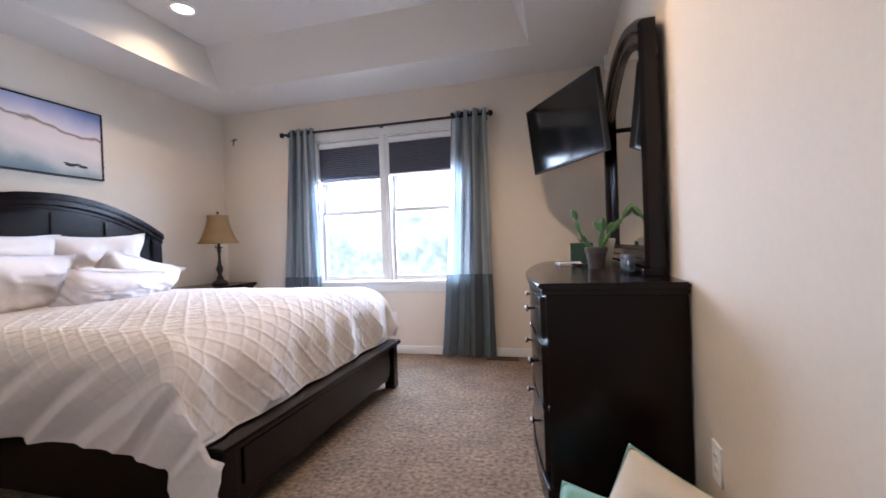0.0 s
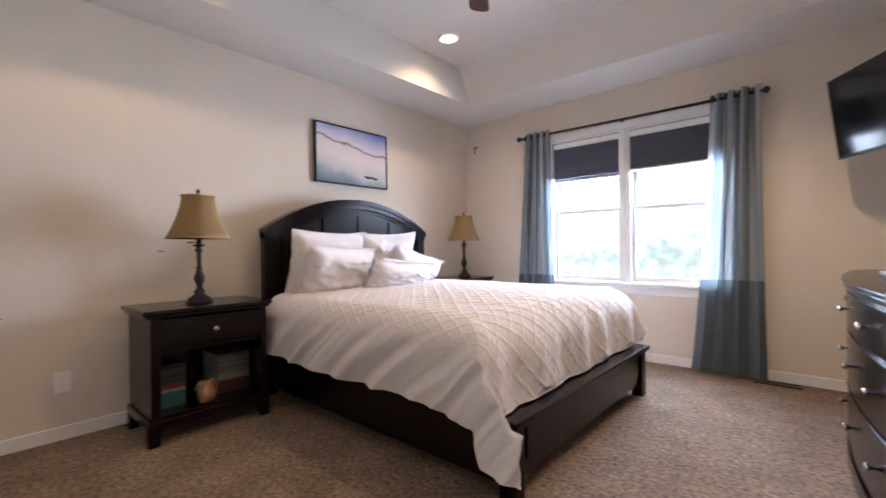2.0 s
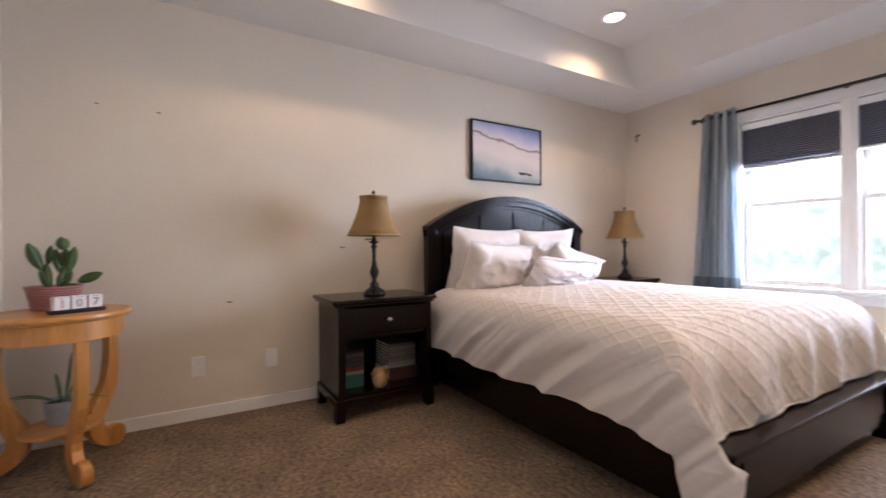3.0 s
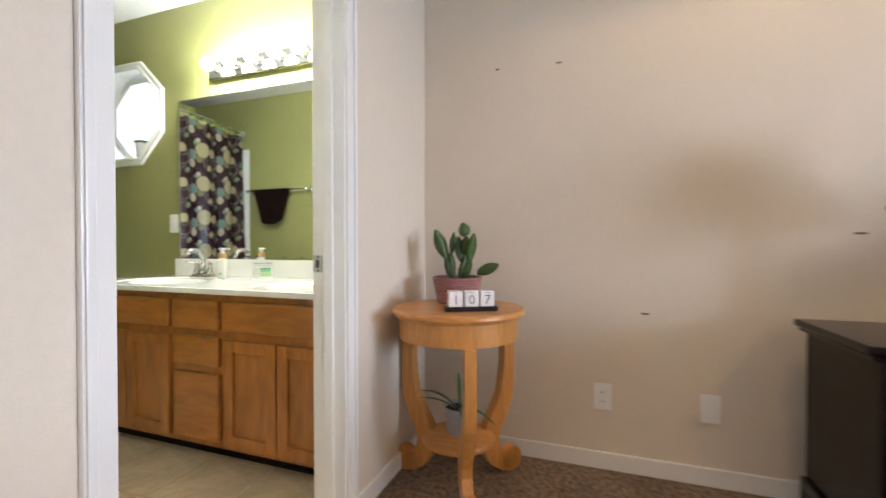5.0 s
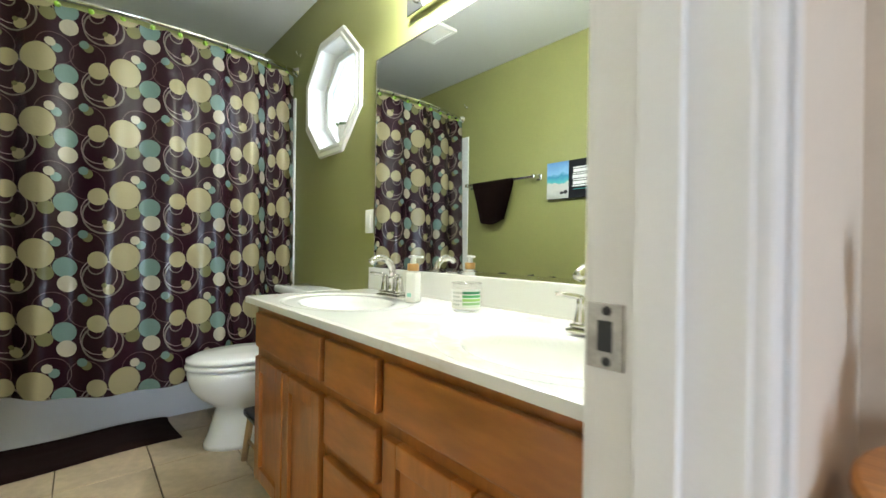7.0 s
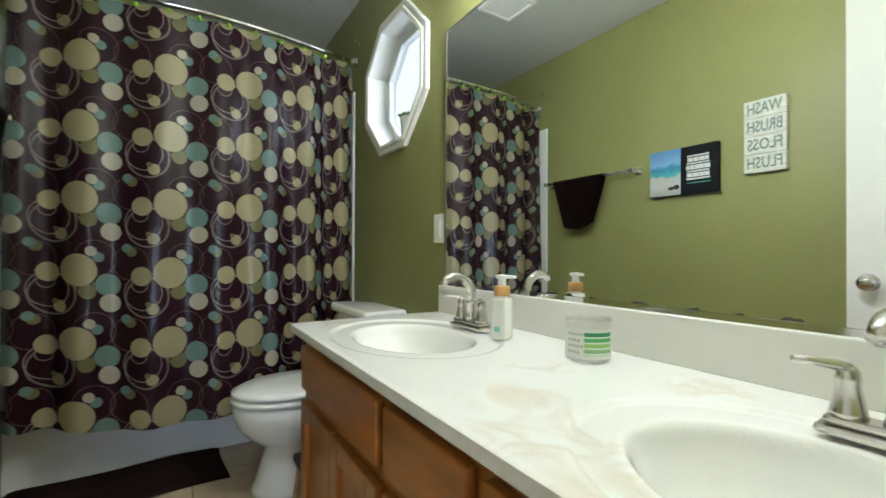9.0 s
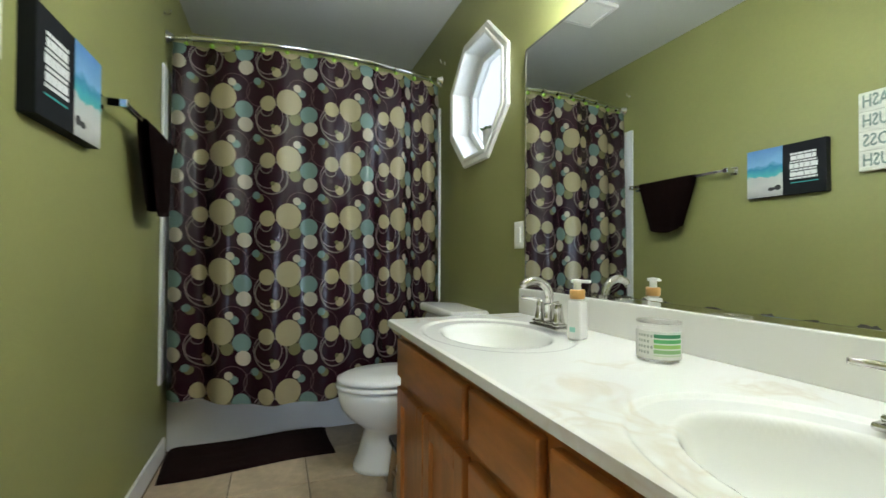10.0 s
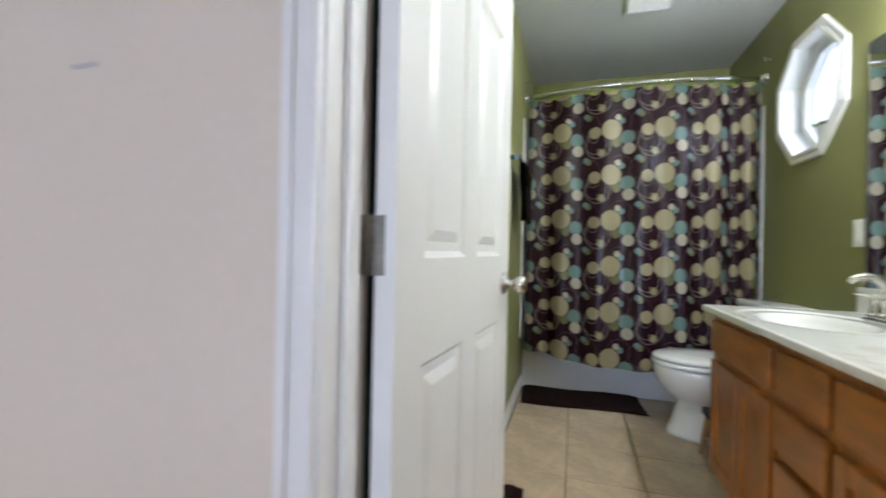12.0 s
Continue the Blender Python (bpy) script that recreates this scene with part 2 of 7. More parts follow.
def cushion(w, d, h, seed=0, n=20, pinch=0.09, sag=0.0, flange=0.0):
    """A stuffed pillow w by d with puffed middle, pinched corners and creases."""
    rnd = Vector((seed * 7.3, seed * 3.1, seed * 1.7))
    bm = bmesh.new()
    for side in (1, -1):
        g = []
        for i in range(n + 1):
            row = []
            for j in range(n + 1):
                u, v = 2 * i / n - 1, 2 * j / n - 1
                uf, vf = min(1.0, abs(u) / (1 - flange)), min(1.0, abs(v) / (1 - flange))
                puff = (max(0.0, 1 - uf ** 4) * max(0.0, 1 - vf ** 4)) ** 0.45
                k = 1 - pinch * (abs(u) * (1 - v * v) + abs(v) * (1 - u * u)) * 0.6
                wob = noise.noise(Vector((u * 1.5, v * 1.5, side)) + rnd) * 0.30 + noise.noise(Vector((u * 3.5, v * 3.5, side)) + rnd) * 0.16 + noise.noise(Vector((u * 8, v * 3, side)) + rnd) * 0.07
                z = side * h / 2 * puff * (1 + wob)
                if flange:
                    # creases drawn in from the corners, soft folds, and a thin wavy hem
                    cr = 1 - abs(noise.noise(Vector((u * 2.2 + v, v * 2.2 - u, side * 2)) + rnd)) * 2
                    z += side * puff * 0.022 * max(0.0, cr) ** 3 + side * puff * 0.010 * noise.noise(Vector((u * 6, v * 6, side)) + rnd)
                    z += side * 0.0025 + (1 - puff) * 0.014 * noise.noise(Vector((u * 4, v * 4, 0)) + rnd)
                row.append(bm.verts.new((u * w / 2 * k, v * d / 2 * (1 - pinch * (1 - v * v) * abs(u) * 0) * k, z - sag * (1 - abs(u)))))
            g.append(row)
        for i in range(n):
            for j in range(n):
                q = (g[i][j], g[i + 1][j], g[i + 1][j + 1], g[i][j + 1])
                bm.faces.new(q if side > 0 else tuple(reversed(q)))
    bmesh.ops.remove_doubles(bm, verts=bm.verts[:], dist=0.0004)
    return bm


# structure: floors
setting("floor", box((XW - 0.12, -0.80, -0.10), (XE + 0.12, YN + 0.12, 0.0)), M_CARPET)
setting("floor_bathroom", box((BW - 0.12, BS - 0.12, -0.10), (BE + 0.12, -0.8, -0.012)), M_GROUT)


# walls with openings
def wall_with_hole(axis, lo, hi, a0, a1, z1, hole, m):
    """A wall slab across the other axis from lo to hi with one rectangular hole (a0, a1, z0, z1)."""
    bm = bmesh.new()
    h0, h1, hz0, hz1 = hole

    def slab(p, q, za, zb):
        if q - p > 1e-4 and zb - za > 1e-4:
            if axis == "y":
                add_box(bm, (p, lo, za), (q, hi, zb))
            else:
                add_box(bm, (lo, p, za), (hi, q, zb))
    slab(a0, h0, -0.1, z1)
    slab(h1, a1, -0.1, z1)
    slab(h0, h1, -0.1, hz0)
    slab(h0, h1, hz1, z1)
    return bm


setting("wall_west", box((XW - 0.14, YS - 0.06, -0.1), (XW, YN + 0.14, H)), M_WALL)
setting("wall_north", wall_with_hole("y", YN, YN + 0.14, XW, XE + 0.14, H, WIN, M_WALL), M_WALL)
setting("wall_east", box((XE, YS - 0.12, -0.1), (XE + 0.14, YN, H)), M_WALL)
setting("wall_south", wall_with_hole("y", -0.80, YS, XW, XE, H, (DOOR_L - 0.02, DOOR_R + 0.02, -0.1, DOOR_H + 0.02), M_WALL), M_WALL)
setting("wall_bath_north", wall_with_hole("y", BN, -0.80, BW, BE, HB, (DOOR_L - 0.02, DOOR_R, -0.1, DOOR_H + 0.02), M_GREEN), M_GREEN)
setting("wall_bath_east", box((BE, BS - 0.14, -0.1), (BE + 0.12, -0.80, HB)), M_GREEN)
setting("wall_bath_south", box((BW - 0.14, BS - 0.14, -0.1), (BE, BS, HB)), M_GREEN)


def octagon(r, n=8):
    return [(OCT_Y + r / math.cos(math.pi / 8) * math.cos(math.tau * (k + 0.5) / n), OCT_Z + r / math.cos(math.pi / 8) * math.sin(math.tau * (k + 0.5) / n)) for k in range(n)]


def bath_west_wall():
    bm = bmesh.new()
    y0, y1, z0, z1 = BS, -0.80, -0.1, HB
    ring = octagon(OCT_R - 0.05)
    corners = [(y1, z1), (y0, z1), (y0, z0), (y1, z0)]
    for x, flip in ((BW, False), (BW - 0.14, True)):
        o = [bm.verts.new((x, *p)) for p in ring]
        c = [bm.verts.new((x, *p)) for p in corners]
        for quad in ((c[0], c[1], o[2], o[1]), (c[1], c[2], o[4], o[3]), (c[2], c[3], o[6], o[5]), (c[3], c[0], o[0], o[7])):
            bm.faces.new(quad if flip else tuple(reversed(quad)))
        for tri in ((c[0], o[1], o[0]), (c[1], o[3], o[2]), (c[2], o[5], o[4]), (c[3], o[7], o[6])):
            bm.faces.new(tri if flip else tuple(reversed(tri)))
        if flip:
            back = o
        else:
            front = o
    for k in range(8):
        bm.faces.new((front[k], front[(k + 1) % 8], back[(k + 1) % 8], back[k]))
    bmesh.ops.recalc_face_normals(bm, faces=bm.faces[:])
    return bm


setting("wall_bath_west", bath_west_wall(), M_GREEN)


# ceilings
def bedroom_ceiling():
    bm = bmesh.new()
    x0, x1, y0, y1 = TRAY
    ax, bx, ay, by = XW - 0.14, XE + 0.14, -0.80, YN + 0.14
    s = 0.20
    low = [bm.verts.new(p) for p in ((x0, y0, H), (x1, y0, H), (x1, y1, H), (x0, y1, H))]
    out = [bm.verts.new(p) for p in ((ax, ay, H), (bx, ay, H), (bx, by, H), (ax, by, H))]
    top = [bm.verts.new(p) for p in ((x0 - 0.0 + 0.02, y0 + s, TRAY_Z), (x1 - 0.12, y0 + s, TRAY_Z), (x1 - 0.12, y1 - s, TRAY_Z), (x0 + 0.02, y1 - s, TRAY_Z))]
    roof = [bm.verts.new((v.co.x, v.co.y, TRAY_Z + 0.15)) for v in out]
    for k in range(4):
        j = (k + 1) % 4
        bm.faces.new((out[k], out[j], low[j], low[k]))
        bm.faces.new((low[k], low[j], top[j], top[k]))
        bm.faces.new((roof[j], roof[k], out[k], out[j]))
    bm.faces.new(top)
    bm.faces.new(roof)
    bmesh.ops.recalc_face_normals(bm, faces=bm.faces[:])
    return bm


setting("ceiling", bedroom_ceiling(), M_CEIL)
setting("ceiling_bathroom", box((BW - 0.14, BS - 0.14, HB), (BE + 0.12, -0.80, HB + 0.12)), M_CEILB)
# baseboards
for nm, lo, hi in (("baseboard", (XW, YS, 0), (XW + 0.014, YN - 0.014, 0.075)), ("baseboard", (XW, YN - 0.014, 0), (XE, YN, 0.075)),
                   ("baseboard", (XE - 0.014, YS, 0), (XE, YN - 0.014, 0.075)), ("baseboard", (XW + 0.014, YS, 0), (DOOR_L - 0.075, YS + 0.014, 0.075)),
                   ("baseboard", (DOOR_R + 0.075, YS, 0), (XE - 0.014, YS + 0.014, 0.075)), ("baseboard", (BE - 0.013, -3.46, -0.01), (BE, BN, 0.085))):
    setting(nm, box(lo, hi, 0.005), M_TRIM)


# window on the north wall
def casing_frame(bm, x0, x1, z0, z1, w, y0, y1, bevel=0.006):
    add_box(bm, (x0 - w, y0, z1), (x1 + w, y1, z1 + w), bevel)
    add_box(bm, (x0 - w, y0, z0), (x0, y1, z1), bevel)
    add_box(bm, (x1, y0, z0), (x1 + w, y1, z1), bevel)
    return bm


def build_window():
    x0, x1, z0, z1 = WIN
    win = thing("window_1", "white double-hung twin window with pleated shades half lowered", "window", (0, 0, 0), kind="structure")
    part("window_frame", casing_frame(bmesh.new(), x0, x1, z0, z1, 0.065, YN - 0.018, YN), M_TRIM, win)
    part("window_sill", add_box(box((x0 - 0.09, YN - 0.045, z0 - 0.03), (x1 + 0.09, YN + 0.06, z0), 0.008), (x0 - 0.065, YN - 0.016, z0 - 0.10), (x1 + 0.065, YN, z0 - 0.03), 0.004), M_TRIM, win)
    mid = -0.945
    part("mullion", add_box(box((mid - 0.029, YN - 0.006, z0), (mid + 0.029, YN + 0.11, z1), 0.006), (mid - 0.016, YN - 0.016, z0), (mid + 0.016, YN - 0.006, z1), 0.004), M_TRIM, win)
    for a, b in ((x0, mid - 0.029), (mid + 0.029, x1)):
        jamb = bmesh.new()
        add_box(jamb, (a, YN, z0), (a + 0.018, YN + 0.14, z1))
        add_box(jamb, (b - 0.018, YN, z0), (b, YN + 0.14, z1))
        add_box(jamb, (a + 0.018, YN, z1 - 0.018), (b - 0.018, YN + 0.14, z1))
        part("window_jamb", jamb, M_TRIM, win)
        meet = 1.345
        for lo, hi, yy in ((z0 + 0.004, meet + 0.02, YN + 0.055), (meet - 0.02, z1 - 0.018, YN + 0.09)):
            s = bmesh.new()
            l, r = a + 0.018, b - 0.018
            add_box(s, (l, yy, lo), (l + 0.03, yy + 0.03, hi), 0.004)
            add_box(s, (r - 0.03, yy, lo), (r, yy + 0.03, hi), 0.004)
            add_box(s, (l + 0.03, yy, hi - 0.034), (r - 0.03, yy + 0.03, hi), 0.004)
            add_box(s, (l + 0.03, yy, lo), (r - 0.03, yy + 0.03, lo + 0.045), 0.004)
            sash = part("sash", s, M_TRIM, win)
            pane = part("pane", box((l + 0.03, yy + 0.012, lo + 0.045), (r - 0.03, yy + 0.017, hi - 0.034)), M_PANE, sash)
            pane.visible_shadow = False


build_window()

M_CELL = mat_new("grey_cellular_shade", (0.17, 0.17, 0.205), 0.85, grain=0.06, gscale=200, stain=0.05, sscale=8, bump=0.1, bscale=400)


def build_shade(x0, x1, bottom):
    th = thing("cellular_shade", "charcoal grey pleated cellular window shade, half lowered", "window shade", (0, 0, 0), group="window shades")
    bm = bmesh.new()
    n, top = 18, 1.985
    pts = []
    for k in range(n * 2 + 1):
        pts.append((YN + (0.012 if k % 2 else 0.032), top - (top - bottom) * k / (2 * n)))
    a = [bm.verts.new((x0, y, z)) for y, z in pts]
    b = [bm.verts.new((x1, y, z)) for y, z in pts]
    c = [bm.verts.new((x0, 2 * YN + 0.064 - y, z)) for y, z in pts]
    d = [bm.verts.new((x1, 2 * YN + 0.064 - y, z)) for y, z in pts]
    for k in range(len(pts) - 1):
        bm.faces.new((a[k], b[k], b[k + 1], a[k + 1]))
        bm.faces.new((c[k], c[k + 1], d[k + 1], d[k]))
    part("pleats", bm, M_CELL, th)
    part("bottom_rail", box((x0, YN + 0.014, bottom - 0.018), (x1, YN + 0.05, bottom), 0.004), M_PLATE, th, "pale bottom rail")
    part("head_rail", box((x0, YN + 0.008, top), (x1, YN + 0.05, top + 0.05), 0.004), M_PLATE, th)


build_shade(-1.635, -0.985, 1.665)
build_shade(-0.904, -0.228, 1.695)


# curtains
def curtain_mat(name, body, band, stripe):
    m = bpy.data.materials.new(name)
    m.use_nodes = True
    nt = m.node_tree
    b = nt.nodes["Principled BSDF"]
    b.inputs["Roughness"].default_value, b.inputs["Sheen Weight"].default_value = 0.34, 0.3
    b.inputs["Specular IOR Level"].default_value = 0.4
    tc = nt.nodes.new("ShaderNodeTexCoord")
    uv = nt.nodes.new("ShaderNodeSeparateXYZ")
    nt.links.new(tc.outputs["UV"], uv.inputs[0])
    wv = nt.nodes.new("ShaderNodeTexNoise")
    wv.noise_dimensions = "1D"
    wv.inputs["Scale"].default_value, wv.inputs["Detail"].default_value = 14.0, 2.0
    nt.links.new(uv.outputs[0], wv.inputs["W"])
    rp = nt.nodes.new("ShaderNodeValToRGB")
    rp.color_ramp.elements[0].position, rp.color_ramp.elements[0].color = 0.40, (*body, 1)
    rp.color_ramp.elements[1].position, rp.color_ramp.elements[1].color = 0.60, (*stripe, 1)
    sage = rp.color_ramp.elements.new(0.48)
    sage.color = (0.30, 0.345, 0.355, 1)
    nt.links.new(wv.outputs[0], rp.inputs[0])
    lt = nt.nodes.new("ShaderNodeMath")
    lt.operation = "LESS_THAN"
    lt.inputs[1].default_value = 0.335
    nt.links.new(uv.outputs[1], lt.inputs[0])
    mx = nt.nodes.new("ShaderNodeMix")
    mx.data_type = "RGBA"
    nt.links.new(lt.outputs[0], mx.inputs["Factor"])
    nt.links.new(rp.outputs[0], mx.inputs["A"])
    mx.inputs["B"].default_value = (*band, 1)
    nt.links.new(mx.outputs["Result"], b.inputs["Base Color"])
    nz = nt.nodes.new("ShaderNodeTexNoise")
    nz.inputs["Scale"].default_value = 350
    bp = nt.nodes.new("ShaderNodeBump")
    bp.inputs["Strength"].default_value, bp.inputs["Distance"].default_value = 0.25, 0.004
    nt.links.new(tc.outputs["Object"], nz.inputs["Vector"])
    nt.links.new(nz.outputs[0], bp.inputs["Height"])
    nt.links.new(bp.outputs[0], b.inputs["Normal"])
    tl = nt.nodes.new("ShaderNodeBsdfTranslucent")
    nt.links.new(mx.outputs["Result"], tl.inputs["Color"])
    ms = nt.nodes.new("ShaderNodeMixShader")
    ms.inputs[0].default_value = 0.42
    nt.links.new(b.outputs[0], ms.inputs[1])
    nt.links.new(tl.outputs[0], ms.inputs[2])
    nt.links.new(ms.outputs[0], nt.nodes["Material Output"].inputs["Surface"])
    return m


M_DRAPE = curtain_mat("blue_grey_satin_stripe", (0.220, 0.285, 0.365), (0.150, 0.190, 0.215), (0.50, 0.56, 0.60))


def build_drape(t0, t1, b0, b1, folds, seed):
    th = thing("curtain", "blue-grey striped satin curtain with darker lower band, hung from rod", "curtain", (0, 0, 0), group="bedroom curtains")
    rnd = seed * 3.7

    def fn(u, v):
        z = 0.012 + v * 2.16
        l, r = b0 + (t0 - b0) * v ** 0.8, b1 + (t1 - b1) * v ** 0.8
        w = u + 0.018 * math.sin(9 * u + rnd + 2 * v)
        amp = 0.050 * (0.72 + 0.60 * noise.noise(Vector((u * 4, v * 1.5, rnd))))
        y = YN - 0.075 + amp * math.sin(math.tau * folds * w + 0.5 * math.sin(3 * v + rnd)) + 0.008 * noise.noise(Vector((u * 12, v * 6, rnd)))
        x = l + (r - l) * u + 0.012 * math.sin(math.tau * folds * w * 2 + rnd)
        return (x, y, z)
    bm = sheet(fn, folds * 16, 40)
    part("panel", bm, M_DRAPE, th, smooth=True)
    for k in range(folds * 2 - 1):
        u = (k + 0.5) / (folds * 2 - 1)
        x = t0 + (t1 - t0) * u
        part("grommet", lathe([(0.020, -0.004), (0.027, -0.004), (0.027, 0.004), (0.020, 0.004), (0.020, -0.004)], 16, pose(x, YN - 0.085, 2.135, 0, 90, 25 if k % 2 else -25)), M_BLACK, th, "dark metal grommet", smooth=True)


build_drape(-1.90, -1.63, -2.05, -1.57, 4, 1)
build_drape(-0.27, 0.045, -0.44, 0.06, 4, 2)


def build_rod():
    th = thing("curtain_rod", "black metal curtain rod with ball finials above the window", "curtain rod", (0, 0, 0))
    y, z = YN - 0.085, 2.135
    part("rod", tube([(-1.94, y, z), (-0.95, y, z - 0.010), (0.05, y, z - 0.012)], 0.0115, 12), M_BLACK, th, smooth=True)
    for x, s in ((-1.94, -1), (0.05, 1)):
        part("finial", lathe([(0.0, 0), (0.012, 0.001), (0.013, 0.008), (0.009, 0.012), (0.022, 0.024), (0.027, 0.036), (0.022, 0.05), (0.008, 0.058), (0.0, 0.060)], 18, pose(x, y, z if s < 0 else z - 0.012, 0, 90 * s, 0)), M_BLACK, th, smooth=True)
    for x in (-1.925, -0.95, 0.035):
        part("bracket", add_box(box((x - 0.006, y - 0.004, z - 0.018), (x + 0.006, YN, z - 0.006), 0.002), (x - 0.012, YN - 0.005, z - 0.045), (x + 0.012, YN, z + 0.02), 0.002), M_BLACK, th)


build_rod()


# door casing and bathroom door
def build_doorway():
    bm = bmesh.new()
    for x0, x1 in ((DOOR_L - 0.02, DOOR_L), (DOOR_R, DOOR_R + 0.02)):
        add_box(bm, (x0, BN - 0.004, -0.01), (x1, YS + 0.004, DOOR_H), 0.003)
    add_box(bm, (DOOR_L - 0.02, BN - 0.004, DOOR_H), (DOOR_R + 0.02, YS + 0.004, DOOR_H + 0.02), 0.003)
    add_box(bm, (DOOR_L, -0.815, 0), (DOOR_L + 0.011, -0.78, DOOR_H), 0.002)
    add_box(bm, (DOOR_R - 0.011, -0.815, 0), (DOOR_R, -0.78, DOOR_H), 0.002)
    setting("trim", bm, M_TRIM)
    for y0, y1, sgn in ((YS, YS + 0.016, 1), (BN - 0.016, BN, -1)):
        bm = bmesh.new()
        for x0, x1, inner in ((DOOR_L - 0.062, DOOR_L - 0.006, 1), (DOOR_R + 0.006, DOOR_R + (0.062 if sgn > 0 else -0.0), -1)):
            if x1 - x0 < 0.01:
                continue
            add_box(bm, (x0, y0, 0), (x1, y1, DOOR_H + 0.006), 0.005)
            yy = (y1, y1 + 0.006) if sgn > 0 else (y0 - 0.006, y0)
            a, b = (x0 + 0.004, x0 + 0.022) if inner > 0 else (x1 - 0.022, x1 - 0.004)
            add_box(bm, (a, yy[0], 0), (b, yy[1], DOOR_H + 0.006), 0.003)
        add_box(bm, (DOOR_L - 0.062, y0, DOOR_H + 0.006), ((DOOR_R + 0.062) if sgn > 0 else BE, y1, DOOR_H + 0.062), 0.005)
        setting("trim", bm, M_TRIM)
    sp = thing("strike_plate", "brushed nickel strike plate let into the white door jamb", "strike plate")
    part("plate", box((DOOR_L - 0.001, -0.863, 0.884), (DOOR_L + 0.003, -0.828, 0.944), 0.001), mat_new("aged_nickel", (0.42, 0.40, 0.37), 0.4, metal=0.9, grain=0.1, stain=0.2, sscale=40), sp)
    part("latch_hole", box((DOOR_L + 0.0025, -0.852, 0.900), (DOOR_L + 0.0035, -0.838, 0.928)), M_SLOT, sp)
    for z in (0.891, 0.937):
        part("screw", lathe([(0.0045, 0), (0.003, 0.0015), (0, 0.0018)], 12, pose(DOOR_L + 0.003, -0.8435, z, 0, 90, 0)), M_SLOT, sp)


build_doorway()


M_HINGE = mat_new("worn_nickel", (0.27, 0.25, 0.22), 0.45, metal=0.9, grain=0.1, stain=0.2, sscale=40)


def six_panel_door():
    w, t, h = 0.742, 0.035, 2.02
    hx, hy = -1.302, -0.848
    d = thing("door_1", "white six-panel interior door standing open against the green wall", "door", (hx, hy, 0.012), 270 - 4.7, kind="structure")
    cols = ((0.105, 0.33), (0.412, 0.637))
    rows = ((0.20, 0.80), (0.985, 1.62), (1.72, 1.90))
    bm = bmesh.new()
    xs = [0, cols[0][0], cols[0][1], cols[1][0], cols[1][1], w]
    zs = [0, rows[0][0], rows[0][1], rows[1][0], rows[1][1], rows[2][0], rows[2][1], h]
    for i in range(5):
        for j in range(7):
            if i in (1, 3) and j in (1, 3, 5):
                continue
            add_box(bm, (xs[i], -t, zs[j]), (xs[i + 1], 0, zs[j + 1]))
    bmesh.ops.remove_doubles(bm, verts=bm.verts[:], dist=1e-5)
    part("door_leaf", bm, M_TRIM, d)
    for c0, c1 in cols:
        for r0, r1 in rows:
            bm = bmesh.new()
            for yf, s in ((0.0, -1), (-t, 1)):
                rings = []
                for inset, deep in ((0, 0.0), (0.012, 0.010), (0.03, 0.010), (0.052, 0.002)):
                    y = yf + s * deep
                    rings.append([bm.verts.new(p) for p in ((c0 + inset, y, r0 + inset), (c1 - inset, y, r0 + inset), (c1 - inset, y, r1 - inset), (c0 + inset, y, r1 - inset))])
                for a, b in zip(rings, rings[1:]):
                    for k in range(4):
                        bm.faces.new((a[k], a[(k + 1) % 4], b[(k + 1) % 4], b[k]))
                bm.faces.new(rings[-1])
            bmesh.ops.recalc_face_normals(bm, faces=bm.faces[:])
            part("panel", bm, M_TRIM, d)
    kx, kz = w - 0.062, 0.903
    for s in (1, -1):
        y = 0 if s < 0 else -t
        m = pose(kx, -t if s > 0 else 0, kz, 90 if s > 0 else -90, 0, 0)
        prof = [(0.033, 0.0), (0.033, 0.004), (0.026, 0.009), (0.012, 0.012), (0.010, 0.028), (0.016, 0.036), (0.026, 0.044), (0.028, 0.056), (0.024, 0.066), (0.012, 0.071), (0, 0.072)]
        if s < 0:
            prof = [(r, z * 0.55) for r, z in prof]
        part("door_knob", lathe(prof, 28, m), M_CHROME, d, "brushed nickel door knob", smooth=True)
    part("latch_plate", box((w - 0.0005, -t / 2 - 0.012, kz - 0.028), (w + 0.0015, -t / 2 + 0.012, kz + 0.028), 0.0005), M_CHROME, d)
    inv = d.matrix_world.inverted()
    for z in (0.20, 1.018, 1.82):
        hg = part("hinge", box((-0.002, -t + 0.017, z - 0.060), (0.0, 0.0165, z + 0.033), 0.0008), M_HINGE, d, "brushed nickel butt hinge")
        part("knuckle", tube([(-0.007, 0.011, z - 0.060), (-0.007, 0.011, z + 0.033)], 0.006, 10), M_HINGE, hg, smooth=True)
        lf = part("jamb_leaf", box((DOOR_R - 0.002, BN - 0.004, z - 0.045), (DOOR_R - 0.0002, BN + 0.034, z + 0.045), 0.0008), M_HINGE, d)
        lf.matrix_parent_inverse = inv
    return d


six_panel_door()


# ---- bed ----
BY0, BY1 = 1.555, 3.215


def arch_top(y, y0, y1, low, high, flat=0.0):
    u = 2 * (y - y0) / (y1 - y0) - 1
    return low + (high - low) * (1 - abs(u) ** 2.1)


